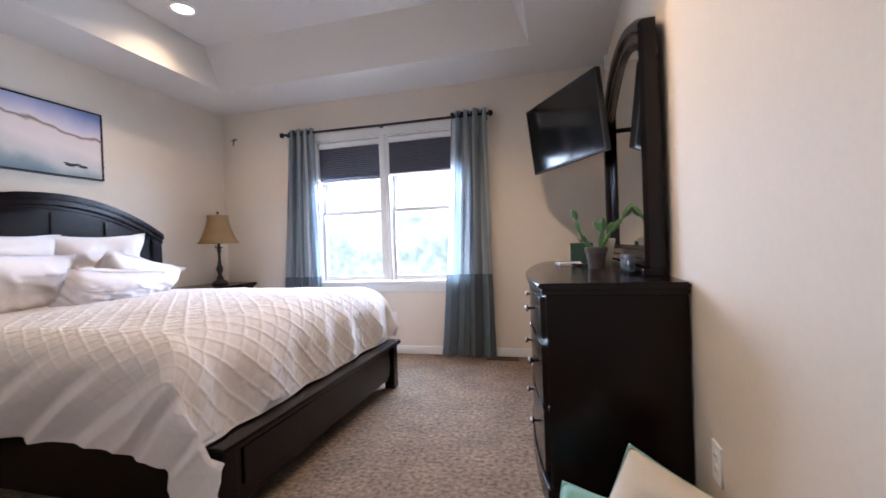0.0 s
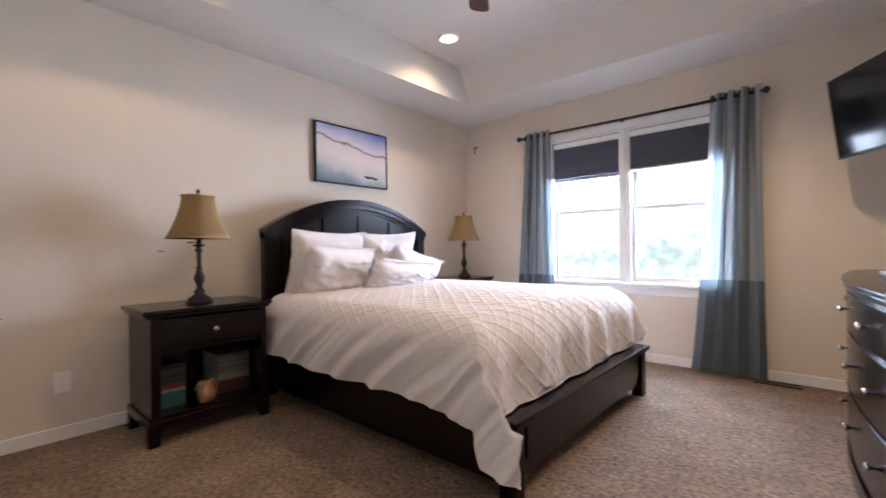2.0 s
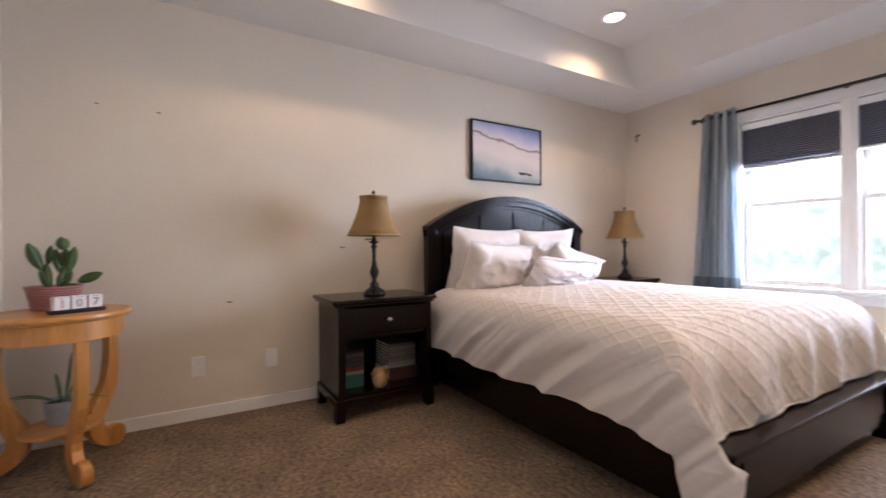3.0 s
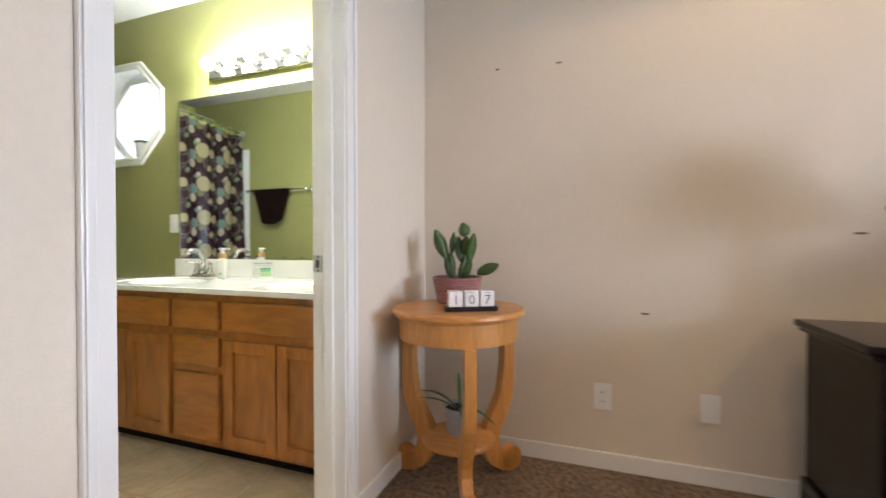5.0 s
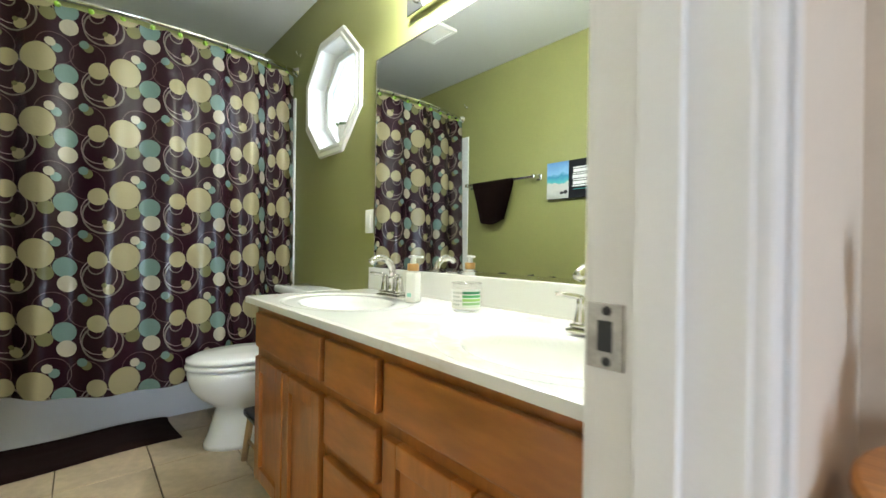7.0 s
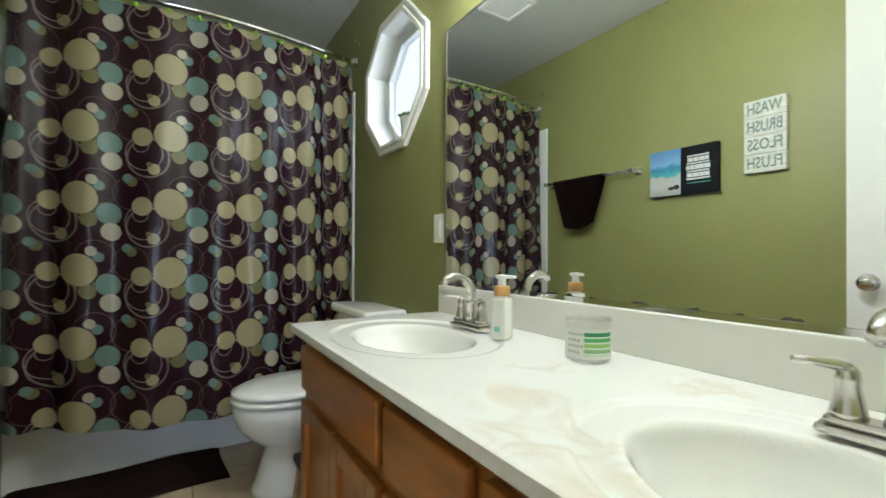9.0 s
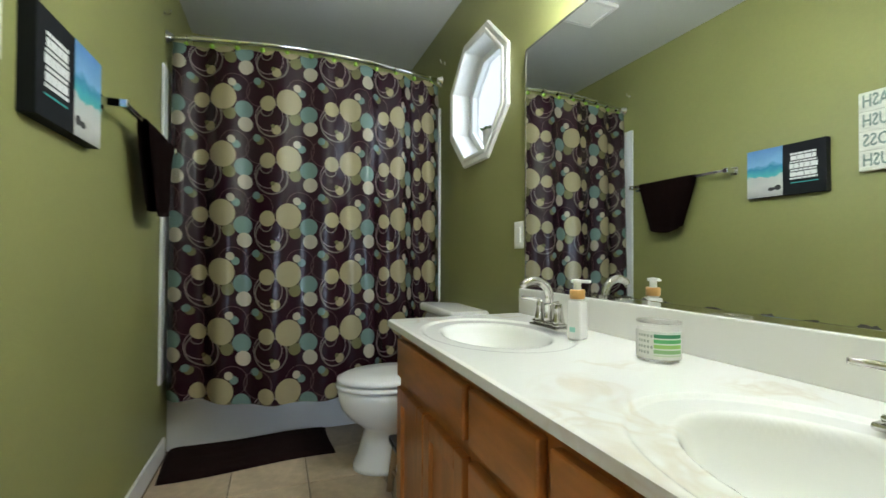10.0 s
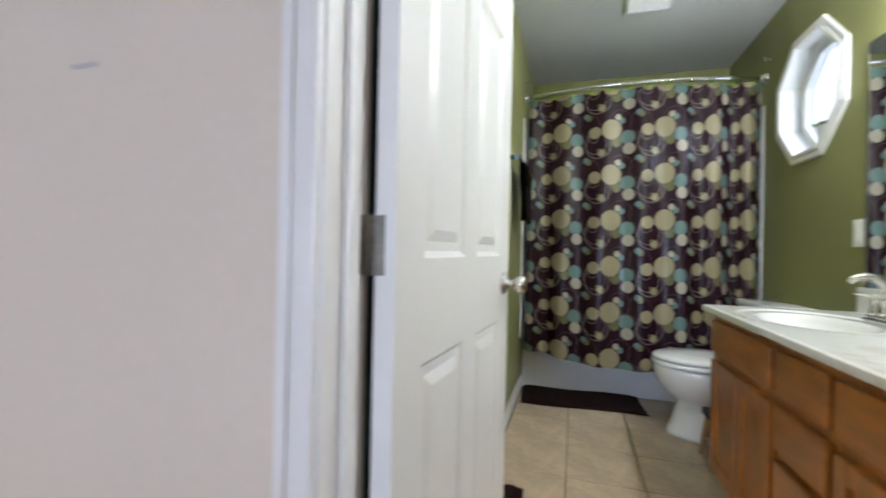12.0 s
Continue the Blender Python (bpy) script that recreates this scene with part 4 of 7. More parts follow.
def build_dresser():
    y0, y1, h = 1.975, 3.70, 0.845
    dr = thing("dresser", "espresso bow-front dresser with drawers against the wall", "dresser", ((0.5 + 1.0) / 2, (y0 + y1) / 2, 0))
    inv = dr.matrix_world.inverted()

    def put(name, bm, mat, parent=dr, **k):
        o = part(name, bm, mat, parent, **k)
        if parent is dr:
            o.matrix_parent_inverse = inv
        return o
    t = bmesh.new()
    add_prism(t, bow_outline(1.028, 0.520, 0.430, y0 - 0.02, y1 + 0.02), "z", h - 0.022, h, 0.006)
    add_prism(t, bow_outline(1.026, 0.532, 0.437, y0 - 0.01, y1 + 0.01), "z", h - 0.045, h - 0.022, 0.005)
    put("top", t, M_DARK)
    for y in (y0, y1 - 0.025):
        put("side_panel", box((0.548, y, 0.05), (1.024, y + 0.025, h - 0.045), 0.003), M_DARKV)
    put("carcass", prism(bow_outline(1.0, 0.556, 0.462, y0 + 0.025, y1 - 0.025), "z", 0.07, h - 0.046), M_DARK)
    pl = bmesh.new()
    add_prism(pl, bow_outline(1.024, 0.534, 0.440, y0 - 0.008, y1 + 0.008), "z", 0.0, 0.085, 0.006)
    put("plinth", pl, M_DARK)
    rows = [(0.62, 0.785), (0.365, 0.605), (0.10, 0.35)]

    def front(u):
        return 0.556 - (0.556 - 0.462) * math.sin(math.pi * u) ** 0.8
    for ri, (z0, z1) in enumerate(rows):
        cols = [(0.035, 0.345), (0.355, 0.645), (0.655, 0.965)] if ri == 0 else [(0.035, 0.495), (0.505, 0.965)]
        for a, b in cols:
            n = 10
            outer = [(front(a + (b - a) * k / n) - 0.016, y0 + (y1 - y0) * (a + (b - a) * k / n)) for k in range(n + 1)]
            inner = [(x + 0.022, y) for x, y in reversed(outer)]
            bm = prism(outer + inner, "z", z0, z1, 0.004)
            d = put("drawer", bm, M_DARK)
            knobs = [0.5] if ri == 0 else [0.25, 0.75]
            for kk in knobs:
                u = a + (b - a) * kk
                o = part("knob", lathe([(0.005, 0), (0.006, 0.014), (0.014, 0.019), (0.016, 0.026), (0.010, 0.031), (0, 0.032)], 18, pose(front(u) - 0.016, y0 + (y1 - y0) * u, (z0 + z1) / 2, 0, -90, 0)), M_POLISH, d, "polished metal knob", smooth=True)
                o.matrix_parent_inverse = Matrix()


build_dresser()
DTOP = 0.845


def build_dresser_mirror():
    y0, y1 = 2.195, 3.48
    xf, xb = 0.944, 0.996
    th = thing("dresser_mirror", "arched mirror in a dark moulded wood frame standing on the dresser", "mirror", (0.97, 2.84, DTOP))
    inv = th.matrix_world.inverted()
    n = 30

    def top(y, low, high):
        return arch_top(y, y0, y1, low, high)

    def ring(inset):
        a, b = y0 + inset, y1 - inset
        pts = [(a, DTOP + 0.03 + inset * 0.9)]
        for k in range(n + 1):
            y = a + (b - a) * k / n
            pts.append((y, top(y0 + (y1 - y0) * k / n, 1.863, 2.02) - inset))
        pts.append((b, DTOP + 0.03 + inset * 0.9))
        return pts
    bm = bmesh.new()
    steps = [(0.0, xb), (0.0, xf + 0.006), (0.012, xf - 0.012), (0.035, xf - 0.006), (0.045, xf + 0.008), (0.075, xf + 0.010), (0.085, xf + 0.020), (0.10, xf + 0.030), (0.10, xb)]
    rings = [[bm.verts.new((x, *p)) for p in ring(i)] for i, x in steps]
    for a, b in zip(rings, rings[1:]):
        m = len(a)
        for k in range(m):
            bm.faces.new((a[k], a[(k + 1) % m], b[(k + 1) % m], b[k]))
    bmesh.ops.recalc_face_normals(bm, faces=bm.faces[:])
    o = part("frame", bm, M_DARK, th, smooth=False)
    o.matrix_parent_inverse = inv
    g = prism(ring(0.097), "x", xf + 0.031, xf + 0.035)
    o = part("glass", g, M_MIRROR, th, "plain silvered mirror glass")
    o.matrix_parent_inverse = inv
    o = part("base_rail", box((xf - 0.025, y0 - 0.01, DTOP), (xb + 0.01, y1 + 0.01, DTOP + 0.032), 0.006), M_DARK, th)
    o.matrix_parent_inverse = inv
    o = part("back_board", box((xb, y0 + 0.01, DTOP + 0.03), (xb + 0.012, y1 - 0.01, 1.72)), M_DARKV, th)
    o.matrix_parent_inverse = inv


build_dresser_mirror()


# ---- television ----
def build_tv():
    tv = thing("television", "black flat television on a wall arm in the corner", "television", (0.655, 3.385, 1.765))
    d = Vector((0.433, -0.73, 0)).normalized()
    rz = math.degrees(math.atan2(d.y, d.x))
    tv.matrix_world = pose(0.655, 3.385, 1.765, 0, 0, rz) @ pose(0, 0, 0, 7, 0, 0)
    w, h = 0.435, 0.245
    scr = mat_new("dark_screen_glass", (0.004, 0.004, 0.005), 0.12)
    part("body", add_box(box((-w, 0.0, -h), (w, 0.03, h), 0.006), (-0.25, 0.03, -0.17), (0.25, 0.055, 0.10), 0.012), M_BLACK, tv)
    bz = bmesh.new()
    for lo, hi in (((-w, -0.006, h - 0.012), (w, 0.0, h)), ((-w, -0.006, -h), (w, 0.0, -h + 0.018)), ((-w, -0.006, -h + 0.018), (-w + 0.012, 0.0, h - 0.012)), ((w - 0.012, -0.006, -h + 0.018), (w, 0.0, h - 0.012))):
        add_box(bz, lo, hi, 0.002)
    part("bezel", bz, M_BLACK, tv)
    part("screen", box((-w + 0.012, -0.003, -h + 0.018), (w - 0.012, -0.0005, h - 0.012)), scr, tv)
    inv = tv.matrix_world.inverted()
    a = bmesh.new()
    add_tube(a, [(0.70, 3.41, 1.765), (0.82, 3.60, 1.765), (1.015, 3.62, 1.765)], 0.016, 8)
    add_box(a, (1.005, 3.54, 1.66), (XE, 3.70, 1.87), 0.004)
    o = part("wall_arm", a, M_BLACK, tv)
    o.matrix_parent_inverse = inv


build_tv()


# ---- bathroom ----
# octagonal window
def build_octagon_window():
    win = thing("window_2", "white octagonal window with deep reveal on the green wall", "window", (0, 0, 0), kind="structure")

    def ring(bm, r, x):
        return [bm.verts.new((x, *p)) for p in octagon(r)]

    def loft(rs):
        bm = bmesh.new()
        rings = [ring(bm, r, x) for r, x in rs]
        for a, b in zip(rings, rings[1:]):
            for k in range(8):
                bm.faces.new((a[k], a[(k + 1) % 8], b[(k + 1) % 8], b[k]))
        bmesh.ops.recalc_face_normals(bm, faces=bm.faces[:])
        return bm
    r = OCT_R
    part("window_frame", loft([(r, BW - 0.002), (r, BW + 0.012), (r - 0.006, BW + 0.018), (r - 0.03, BW + 0.015), (r - 0.036, BW + 0.022), (r - 0.050, BW + 0.022), (r - 0.054, BW + 0.016), (r - 0.054, BW - 0.01)]), M_TRIM, win)
    part("reveal", loft([(r - 0.053, BW + 0.004), (r - 0.055, BW - 0.138), (r - 0.085, BW - 0.138)]), M_TRIM, win)
    part("sash", loft([(r - 0.06, BW - 0.09), (r - 0.062, BW - 0.085), (r - 0.095, BW - 0.088), (r - 0.098, BW - 0.105), (r - 0.07, BW - 0.110)]), M_TRIM, win)
    bm = bmesh.new()
    bm.faces.new(ring(bm, r - 0.096, BW - 0.100))
    pane = part("pane", bm, M_PANE, win)
    pane.visible_shadow = False


build_octagon_window()


def build_sill_plant():
    z = OCT_Z - (OCT_R - 0.053)
    pl = thing("potted_succulent", "small green succulent in a white ribbed pot on the window reveal", "plant", (BW - 0.045, OCT_Y + 0.07, z))
    bm = bmesh.new()
    rings = []
    for r, zz in [(0.030, 0), (0.036, 0.03), (0.041, 0.09), (0.041, 0.105), (0.037, 0.105), (0.036, 0.095)]:
        rings.append([bm.verts.new((r * q * math.cos(math.tau * k / 40), r * q * math.sin(math.tau * k / 40), zz)) for k in range(40) for q in [1 + (0.025 if k % 2 else 0)]])
    for a, b in zip(rings, rings[1:]):
        for k in range(40):
            bm.faces.new((a[k], a[(k + 1) % 40], b[(k + 1) % 40], b[k]))
    bm.faces.new(list(reversed(rings[0])))
    part("pot", bm, M_PORC, pl, "white ribbed pot")
    part("soil", lathe([(0.036, 0.093), (0.0, 0.097)], 20), M_SLOT, pl)
    lm = mat_new("succulent_green", (0.09, 0.17, 0.07), 0.5, stain=0.3, sscale=40, island=0.2)
    for k in range(14):
        a = k * 2.4
        r = 0.010 + 0.0015 * k
        m = pose(r * math.cos(a), r * math.sin(a), 0.10, 0, 20 + 3 * k, math.degrees(a))
        part("leaf", lathe([(0.003, 0), (0.009, 0.012), (0.007, 0.025), (0, 0.034)], 8, m), lm, pl, smooth=True)


build_sill_plant()


# tub, surround, mat
def build_tub():
    tub = thing("bathtub", "white acrylic bathtub behind the shower curtain", "bathtub", ((BW + BE) / 2, -3.8, -0.012))
    inv = tub.matrix_world.inverted()
    x0, x1, y0, y1, h = BW + 0.004, BE - 0.004, BS + 0.004, -3.50, 0.385
    bm = bmesh.new()
    out = [(x0, y0), (x1, y0), (x1, y1), (x0, y1)]

    def rr(inx, iny, z, rad):
        pts = []
        for cx, cy, a0 in ((x1 - inx - rad, y1 - iny - rad, 0), (x0 + inx + rad, y1 - iny - rad, 90), (x0 + inx + rad, y0 + iny + rad, 180), (x1 - inx - rad, y0 + iny + rad, 270)):
            for k in range(5):
                a = radians(a0 + 22.5 * k)
                pts.append(bm.verts.new((cx + rad * math.cos(a), cy + rad * math.sin(a), z)))
        return pts
    rings = [rr(0, 0.012, -0.012, 0.01), rr(0, 0.008, 0.30, 0.01), rr(0, 0.0, 0.335, 0.012), rr(0, 0.0, h - 0.02, 0.014), rr(0.006, 0.006, h - 0.004, 0.016), rr(0.016, 0.016, h, 0.02), rr(0.05, 0.06, h - 0.004, 0.06), rr(0.07, 0.08, h - 0.04, 0.08), rr(0.14, 0.12, 0.10, 0.10), rr(0.20, 0.17, 0.06, 0.10)]
    for a, b in zip(rings, rings[1:]):
        m = len(a)
        for k in range(m):
            bm.faces.new((a[k], a[(k + 1) % m], b[(k + 1) % m], b[k]))
    bm.faces.new(rings[-1])
    o = part("basin", bm, M_TUB, tub, smooth=False)
    o.matrix_parent_inverse = inv
    for lo, hi in (((x0, y0, h + 0.001), (x1, y0 + 0.012, 1.97)), ((x0, y0 + 0.012, h + 0.001), (x0 + 0.012, -3.42, 1.97)), ((x1 - 0.012, y0 + 0.012, h + 0.001), (x1, -3.325, 1.97))):
        o = part("surround_panel", box(lo, hi, 0.004), M_TUB, tub)
        o.matrix_parent_inverse = inv


build_tub()


def build_shower_rod():
    th = thing("shower_rod", "polished curved shower rod fixed between the side walls", "shower rod")
    pts = []
    for k in range(25):
        u = k / 24
        pts.append((BE - 0.01 + (BW - BE + 0.02) * u, -3.42 + 0.12 * math.sin(math.pi * u), 2.142))
    part("rod", tube(pts, 0.0125, 12), M_POLISH, th, smooth=True)
    for x, s in ((BE, -1), (BW, 1)):
        part("flange", lathe([(0.034, 0), (0.034, 0.006), (0.024, 0.014), (0.020, 0.03), (0.0, 0.032)], 24, pose(x, -3.42, 2.142, 0, 90 * s, 0)), M_POLISH, th, smooth=True)
        hk = thing("wall_hook", "small chrome hook screwed high on the green wall", "hook", (x, -3.365, 2.235), group="bathroom wall hooks")
        part("plate", lathe([(0.011, 0), (0.011, 0.003), (0, 0.004)], 14, pose(0, 0, 0, 0, 90 * s, 0)), M_POLISH, hk)
        part("prong", tube([(0, 0, 0), (s * 0.022, 0, -0.002), (s * 0.028, 0, 0.006), (s * 0.028, 0, 0.022)], 0.004, 8), M_POLISH, hk, smooth=True)


build_shower_rod()

# print of the shower curtain: circles and rings in one repeat, in metres from the large disc
REP_U, REP_V = 0.350, 0.3035
S = REP_V / 245.0
CREAM, PALE, AQUA, OLIVE, LINE = (0.25, 0.213, 0.122), (0.30, 0.268, 0.205), (0.105, 0.158, 0.142), (0.11, 0.105, 0.045), (0.12, 0.10, 0.088)
RINGS = [(209, -86, 68, 6, LINE), (155, 32, 58, 2.5, (0.08, 0.05, 0.05)), (50, 45, 60, 2.5, (0.08, 0.05, 0.05)), (185, -42, 25, 4, LINE), (196, -70, 60, 3, (0.20, 0.15, 0.15)), (20, -52, 26, 2.5, (0.20, 0.18, 0.10))]
DISCS = [(157, 72, 17, OLIVE), (143, 84, 16, AQUA), (57, 48, 17, AQUA), (28, -70, 26, OLIVE), (0, 0, 55, CREAM), (87, -45, 38, AQUA), (94, -107, 31, PALE), (190, -13, 33, CREAM), (36, 66, 17, PALE), (-55, -126, 20, CREAM), (-70, -110, 9, OLIVE)]


def shower_fabric():
    m = bpy.data.materials.new("plum_fabric_with_circles")
    m.use_nodes = True
    nt = m.node_tree
    b = nt.nodes["Principled BSDF"]
    b.inputs["Roughness"].default_value = 0.27
    b.inputs["Specular IOR Level"].default_value = 0.24
    tc = nt.nodes.new("ShaderNodeTexCoord")
    uv = tc.outputs["UV"]

    def vm(op, a, val=None):
        n = nt.nodes.new("ShaderNodeVectorMath")
        n.operation = op
        nt.links.new(a, n.inputs[0])
        if val is not None:
            n.inputs[1].default_value = val
        return n

    def ma(op, a, val):
        n = nt.nodes.new("ShaderNodeMath")
        n.operation = op
        nt.links.new(a, n.inputs[0])
        n.inputs[1].default_value = val
        return n.outputs[0]
    rgb = nt.nodes.new("ShaderNodeRGB")
    rgb.outputs[0].default_value = (0.016, 0.0042, 0.0078, 1)
    col = rgb.outputs[0]
    items = [(x, y, r, w, c) for x, y, r, w, c in RINGS] + [(x, y, r, None, c) for x, y, r, c in DISCS]
    for x, y, r, w, c in items:
        p = vm("ADD", uv, (0.5 - x * S / REP_U, 0.5 - y * S / REP_V, 0)).outputs[0]
        p = vm("FRACTION", p).outputs[0]
        p = vm("SUBTRACT", p, (0.5, 0.5, 0)).outputs[0]
        p = vm("MULTIPLY", p, (REP_U, REP_V, 0)).outputs[0]
        d = vm("LENGTH", p).outputs["Value"]
        if w:
            d = ma("SUBTRACT", d, r * S)
            d = ma("ABSOLUTE", d, 0)
            fac = ma("LESS_THAN", d, w * S / 2)
        else:
            fac = ma("LESS_THAN", d, r * S)
        mx = nt.nodes.new("ShaderNodeMix")
        mx.data_type = "RGBA"
        nt.links.new(fac, mx.inputs["Factor"])
        nt.links.new(col, mx.inputs["A"])
        mx.inputs["B"].default_value = (*c, 1)
        col = mx.outputs["Result"]
    nt.links.new(col, b.inputs["Base Color"])
    nz = nt.nodes.new("ShaderNodeTexNoise")
    nz.inputs["Scale"].default_value, nz.inputs["Detail"].default_value = 14, 5
    nt.links.new(tc.outputs["Object"], nz.inputs["Vector"])
    bp = nt.nodes.new("ShaderNodeBump")
    bp.inputs["Strength"].default_value, bp.inputs["Distance"].default_value = 0.22, 0.02
    nt.links.new(nz.outputs[0], bp.inputs["Height"])
    nt.links.new(bp.outputs[0], b.inputs["Normal"])
    return m


def build_shower_curtain():
    th = thing("shower_curtain", "plum shower curtain printed with cream and aqua circles", "shower curtain", ((BW + BE) / 2, -3.35, 0.25))
    inv = th.matrix_world.inverted()
    nu, nv = 220, 70
    z0, z1 = 0.262, 2.108

    def pos(u, v):
        hang = 1 - v
        f = 6.5
        amp = (0.020 + 0.016 * hang) * (0.55 + 0.65 * abs(noise.noise(Vector((u * 5, 0.4 * v, 3)))) + 0.5 * max(0.0, 1 - u * 5) + 0.8 * max(0.0, u * 4 - 3))
        y = -3.42 + 0.12 * math.sin(math.pi * u) + 0.012 + amp * math.sin(math.tau * f * (u + 0.02 * math.sin(7 * u + v))) + 0.006 * noise.noise(Vector((u * 9, v * 7, 1)))
        y += 0.055 * hang
        sag = 0.008 * abs(math.sin(math.pi * 12 * u)) * max(0.0, v * 6 - 5)
        z = z0 + (z1 - z0) * v - sag + (1 - v) * (0.040 * max(0.0, 1 - 4 * u) + 0.008 * math.sin(9 * u + 1))
        x = BE - 0.035 + (BW - BE + 0.06) * u - 0.010 * (1 - v) * math.sin(math.pi * u)
        return Vector((x, y, z))
    # cloth length along the folds
    bm = bmesh.new()
    uvl = bm.loops.layers.uv.new("UVMap")
    g = [[bm.verts.new(pos(i / nu, j / nv)) for j in range(nv + 1)] for i in range(nu + 1)]
    # where the repeats of the print fall along the gathered cloth
    across = [-2.74, -2.62, -2.432, -2.147, -1.820, -1.500, -1.22]
    repeat = [3.45, 3.0, 2.0, 1.0, 0.0, -1.0, -1.88]
    run = [float(np.interp(pos(i / nu, 0.5).x, across, repeat)) for i in range(nu + 1)]
    for i in range(nu):
        for j in range(nv):
            f = bm.faces.new((g[i][j], g[i + 1][j], g[i + 1][j + 1], g[i][j + 1]))
            for lp, (a, b) in zip(f.loops, ((i, j), (i + 1, j), (i + 1, j + 1), (i, j + 1))):
                lp[uvl].uv = (run[a] + 10, (z0 + (z1 - z0) * b / nv - 0.930) / REP_V + 10)
    o = part("cloth", bm, shower_fabric(), th, smooth=True)
    o.matrix_parent_inverse = inv
    lime = mat_new("lime_green_glass_bead", (0.25, 0.42, 0.05), 0.25, stain=0.2, sscale=60)
    for k in range(12):
        u = (k + 0.5) / 12
        p = pos(u, 1)
        c = Vector((p.x, -3.42 + 0.12 * math.sin(math.pi * u), 2.142))
        rg = part("ring", lathe([(0.017, -0.0015), (0.020, -0.0015), (0.020, 0.0015), (0.017, 0.0015), (0.017, -0.0015)], 16, Matrix.Translation(c - Vector((0, 0, 0.004))) @ pose(0, 0, 0, 0, 90, 0)), M_POLISH, th, "chrome ring with lime bead")
        rg.matrix_parent_inverse = inv
        bd = bmesh.new()
        bmesh.ops.create_uvsphere(bd, u_segments=14, v_segments=9, radius=0.0125, matrix=Matrix.Translation((p.x, c.y + 0.020, 2.103)))
        part("bead", bd, lime, rg, "lime green bead", smooth=True)


build_shower_curtain()


def rug(name, x0, x1, y0, y1, label, seed):
    def fn(u, v):
        e = 0.006 * math.sin(9 * u + seed) + 0.004 * noise.noise(Vector((u * 6, v * 6, seed)))
        edge = min(1, 14 * min(u, 1 - u, v, 1 - v))
        return (x0 + (x1 - x0) * u + 0.012 * math.sin(3 * v + seed), y0 + (y1 - y0) * v + 0.018 * math.sin(4.5 * u + seed) * (0.4 + v), 0.004 + 0.014 * edge ** 0.5 + e * edge * 0.8)
    bm = sheet(fn, 60, 30)
    bmesh.ops.recalc_face_normals(bm, faces=bm.faces[:])
    ret = bmesh.ops.extrude_edge_only(bm, edges=[e for e in bm.edges if e.is_boundary])
    for v in (x for x in ret["geom"] if isinstance(x, bmesh.types.BMVert)):
        v.co.z = 0.0005
    return solo(name, bm, M_TOWEL, label, "bath mat", smooth=True)


rug("bath_mat", -1.262, -2.05, -3.50, -3.14, "dark brown plush bath mat lying along the tub", 1)
rug("bath_mat", -1.275, -1.42, -2.08, -1.70, "dark brown plush mat on the tiles behind the door", 2)


# toilet
def build_toilet():
    cy = -2.97
    t = thing("toilet", "white porcelain toilet with closed lid beside the vanity", "toilet", (-2.42, cy, 0))
    inv = t.matrix_world.inverted()

    def put(name, bm, mat=M_PORC, parent=t, **k):
        o = part(name, bm, mat, parent, smooth=True, **k)
        if parent is t:
            o.matrix_parent_inverse = inv
        return o

    def egg(cx, rx_f, rx_b, ry, n=36):
        return [(cx + (rx_f if math.cos(a) > 0 else rx_b) * math.cos(a), cy + ry * math.sin(a)) for a in (math.tau * k / n for k in range(n))]

    def loft(levels, cap=True):
        bm = bmesh.new()
        rings = [[bm.verts.new((x, y, z)) for x, y in egg(cx, f, b, ry)] for cx, f, b, ry, z in levels]
        for a, b in zip(rings, rings[1:]):
            m = len(a)
            for k in range(m):
                bm.faces.new((a[k], a[(k + 1) % m], b[(k + 1) % m], b[k]))
        if cap:
            bm.faces.new(list(reversed(rings[0])))
            bm.faces.new(rings[-1])
        return bm
    put("bowl", loft([(-2.308, 0.192, 0.27, 0.135, 0.0), (-2.308, 0.190, 0.27, 0.133, 0.02), (-2.313, 0.175, 0.26, 0.122, 0.06), (-2.318, 0.160, 0.25, 0.112, 0.13), (-2.323, 0.150, 0.25, 0.106, 0.185), (-2.318, 0.178, 0.26, 0.128, 0.212), (-2.313, 0.215, 0.26, 0.155, 0.245), (-2.308, 0.246, 0.27, 0.174, 0.29), (-2.308, 0.262, 0.27, 0.182, 0.34), (-2.308, 0.266, 0.27, 0.184, 0.375), (-2.308, 0.258, 0.27, 0.178, 0.386)]))
    put("seat", loft([(-2.308, 0.262, 0.22, 0.182, 0.390), (-2.308, 0.274, 0.225, 0.191, 0.395), (-2.308, 0.274, 0.225, 0.191, 0.410), (-2.308, 0.262, 0.22, 0.182, 0.415)]))
    put("lid", loft([(-2.308, 0.258, 0.225, 0.180, 0.420), (-2.308, 0.271, 0.23, 0.189, 0.425), (-2.308, 0.269, 0.23, 0.187, 0.440), (-2.308, 0.240, 0.20, 0.165, 0.450), (-2.308, 0.10, 0.10, 0.07, 0.454)]))
    put("tank", box((BW + 0.012, cy - 0.225, 0.385), (-2.545, cy + 0.225, 0.715), 0.045, 4))
    put("tank_lid", box((BW + 0.006, cy - 0.240, 0.716), (-2.525, cy + 0.240, 0.762), 0.022, 4))
    hd = bmesh.new()
    add_tube(hd, [(-2.543, cy - 0.17, 0.66), (-2.525, cy - 0.17, 0.66), (-2.522, cy - 0.10, 0.652)], 0.008, 8)
    put("flush_handle", hd, M_POLISH)
    put("neck", box((-2.62, cy - 0.11, 0.30), (-2.50, cy + 0.11, 0.386), 0.02))


build_toilet()


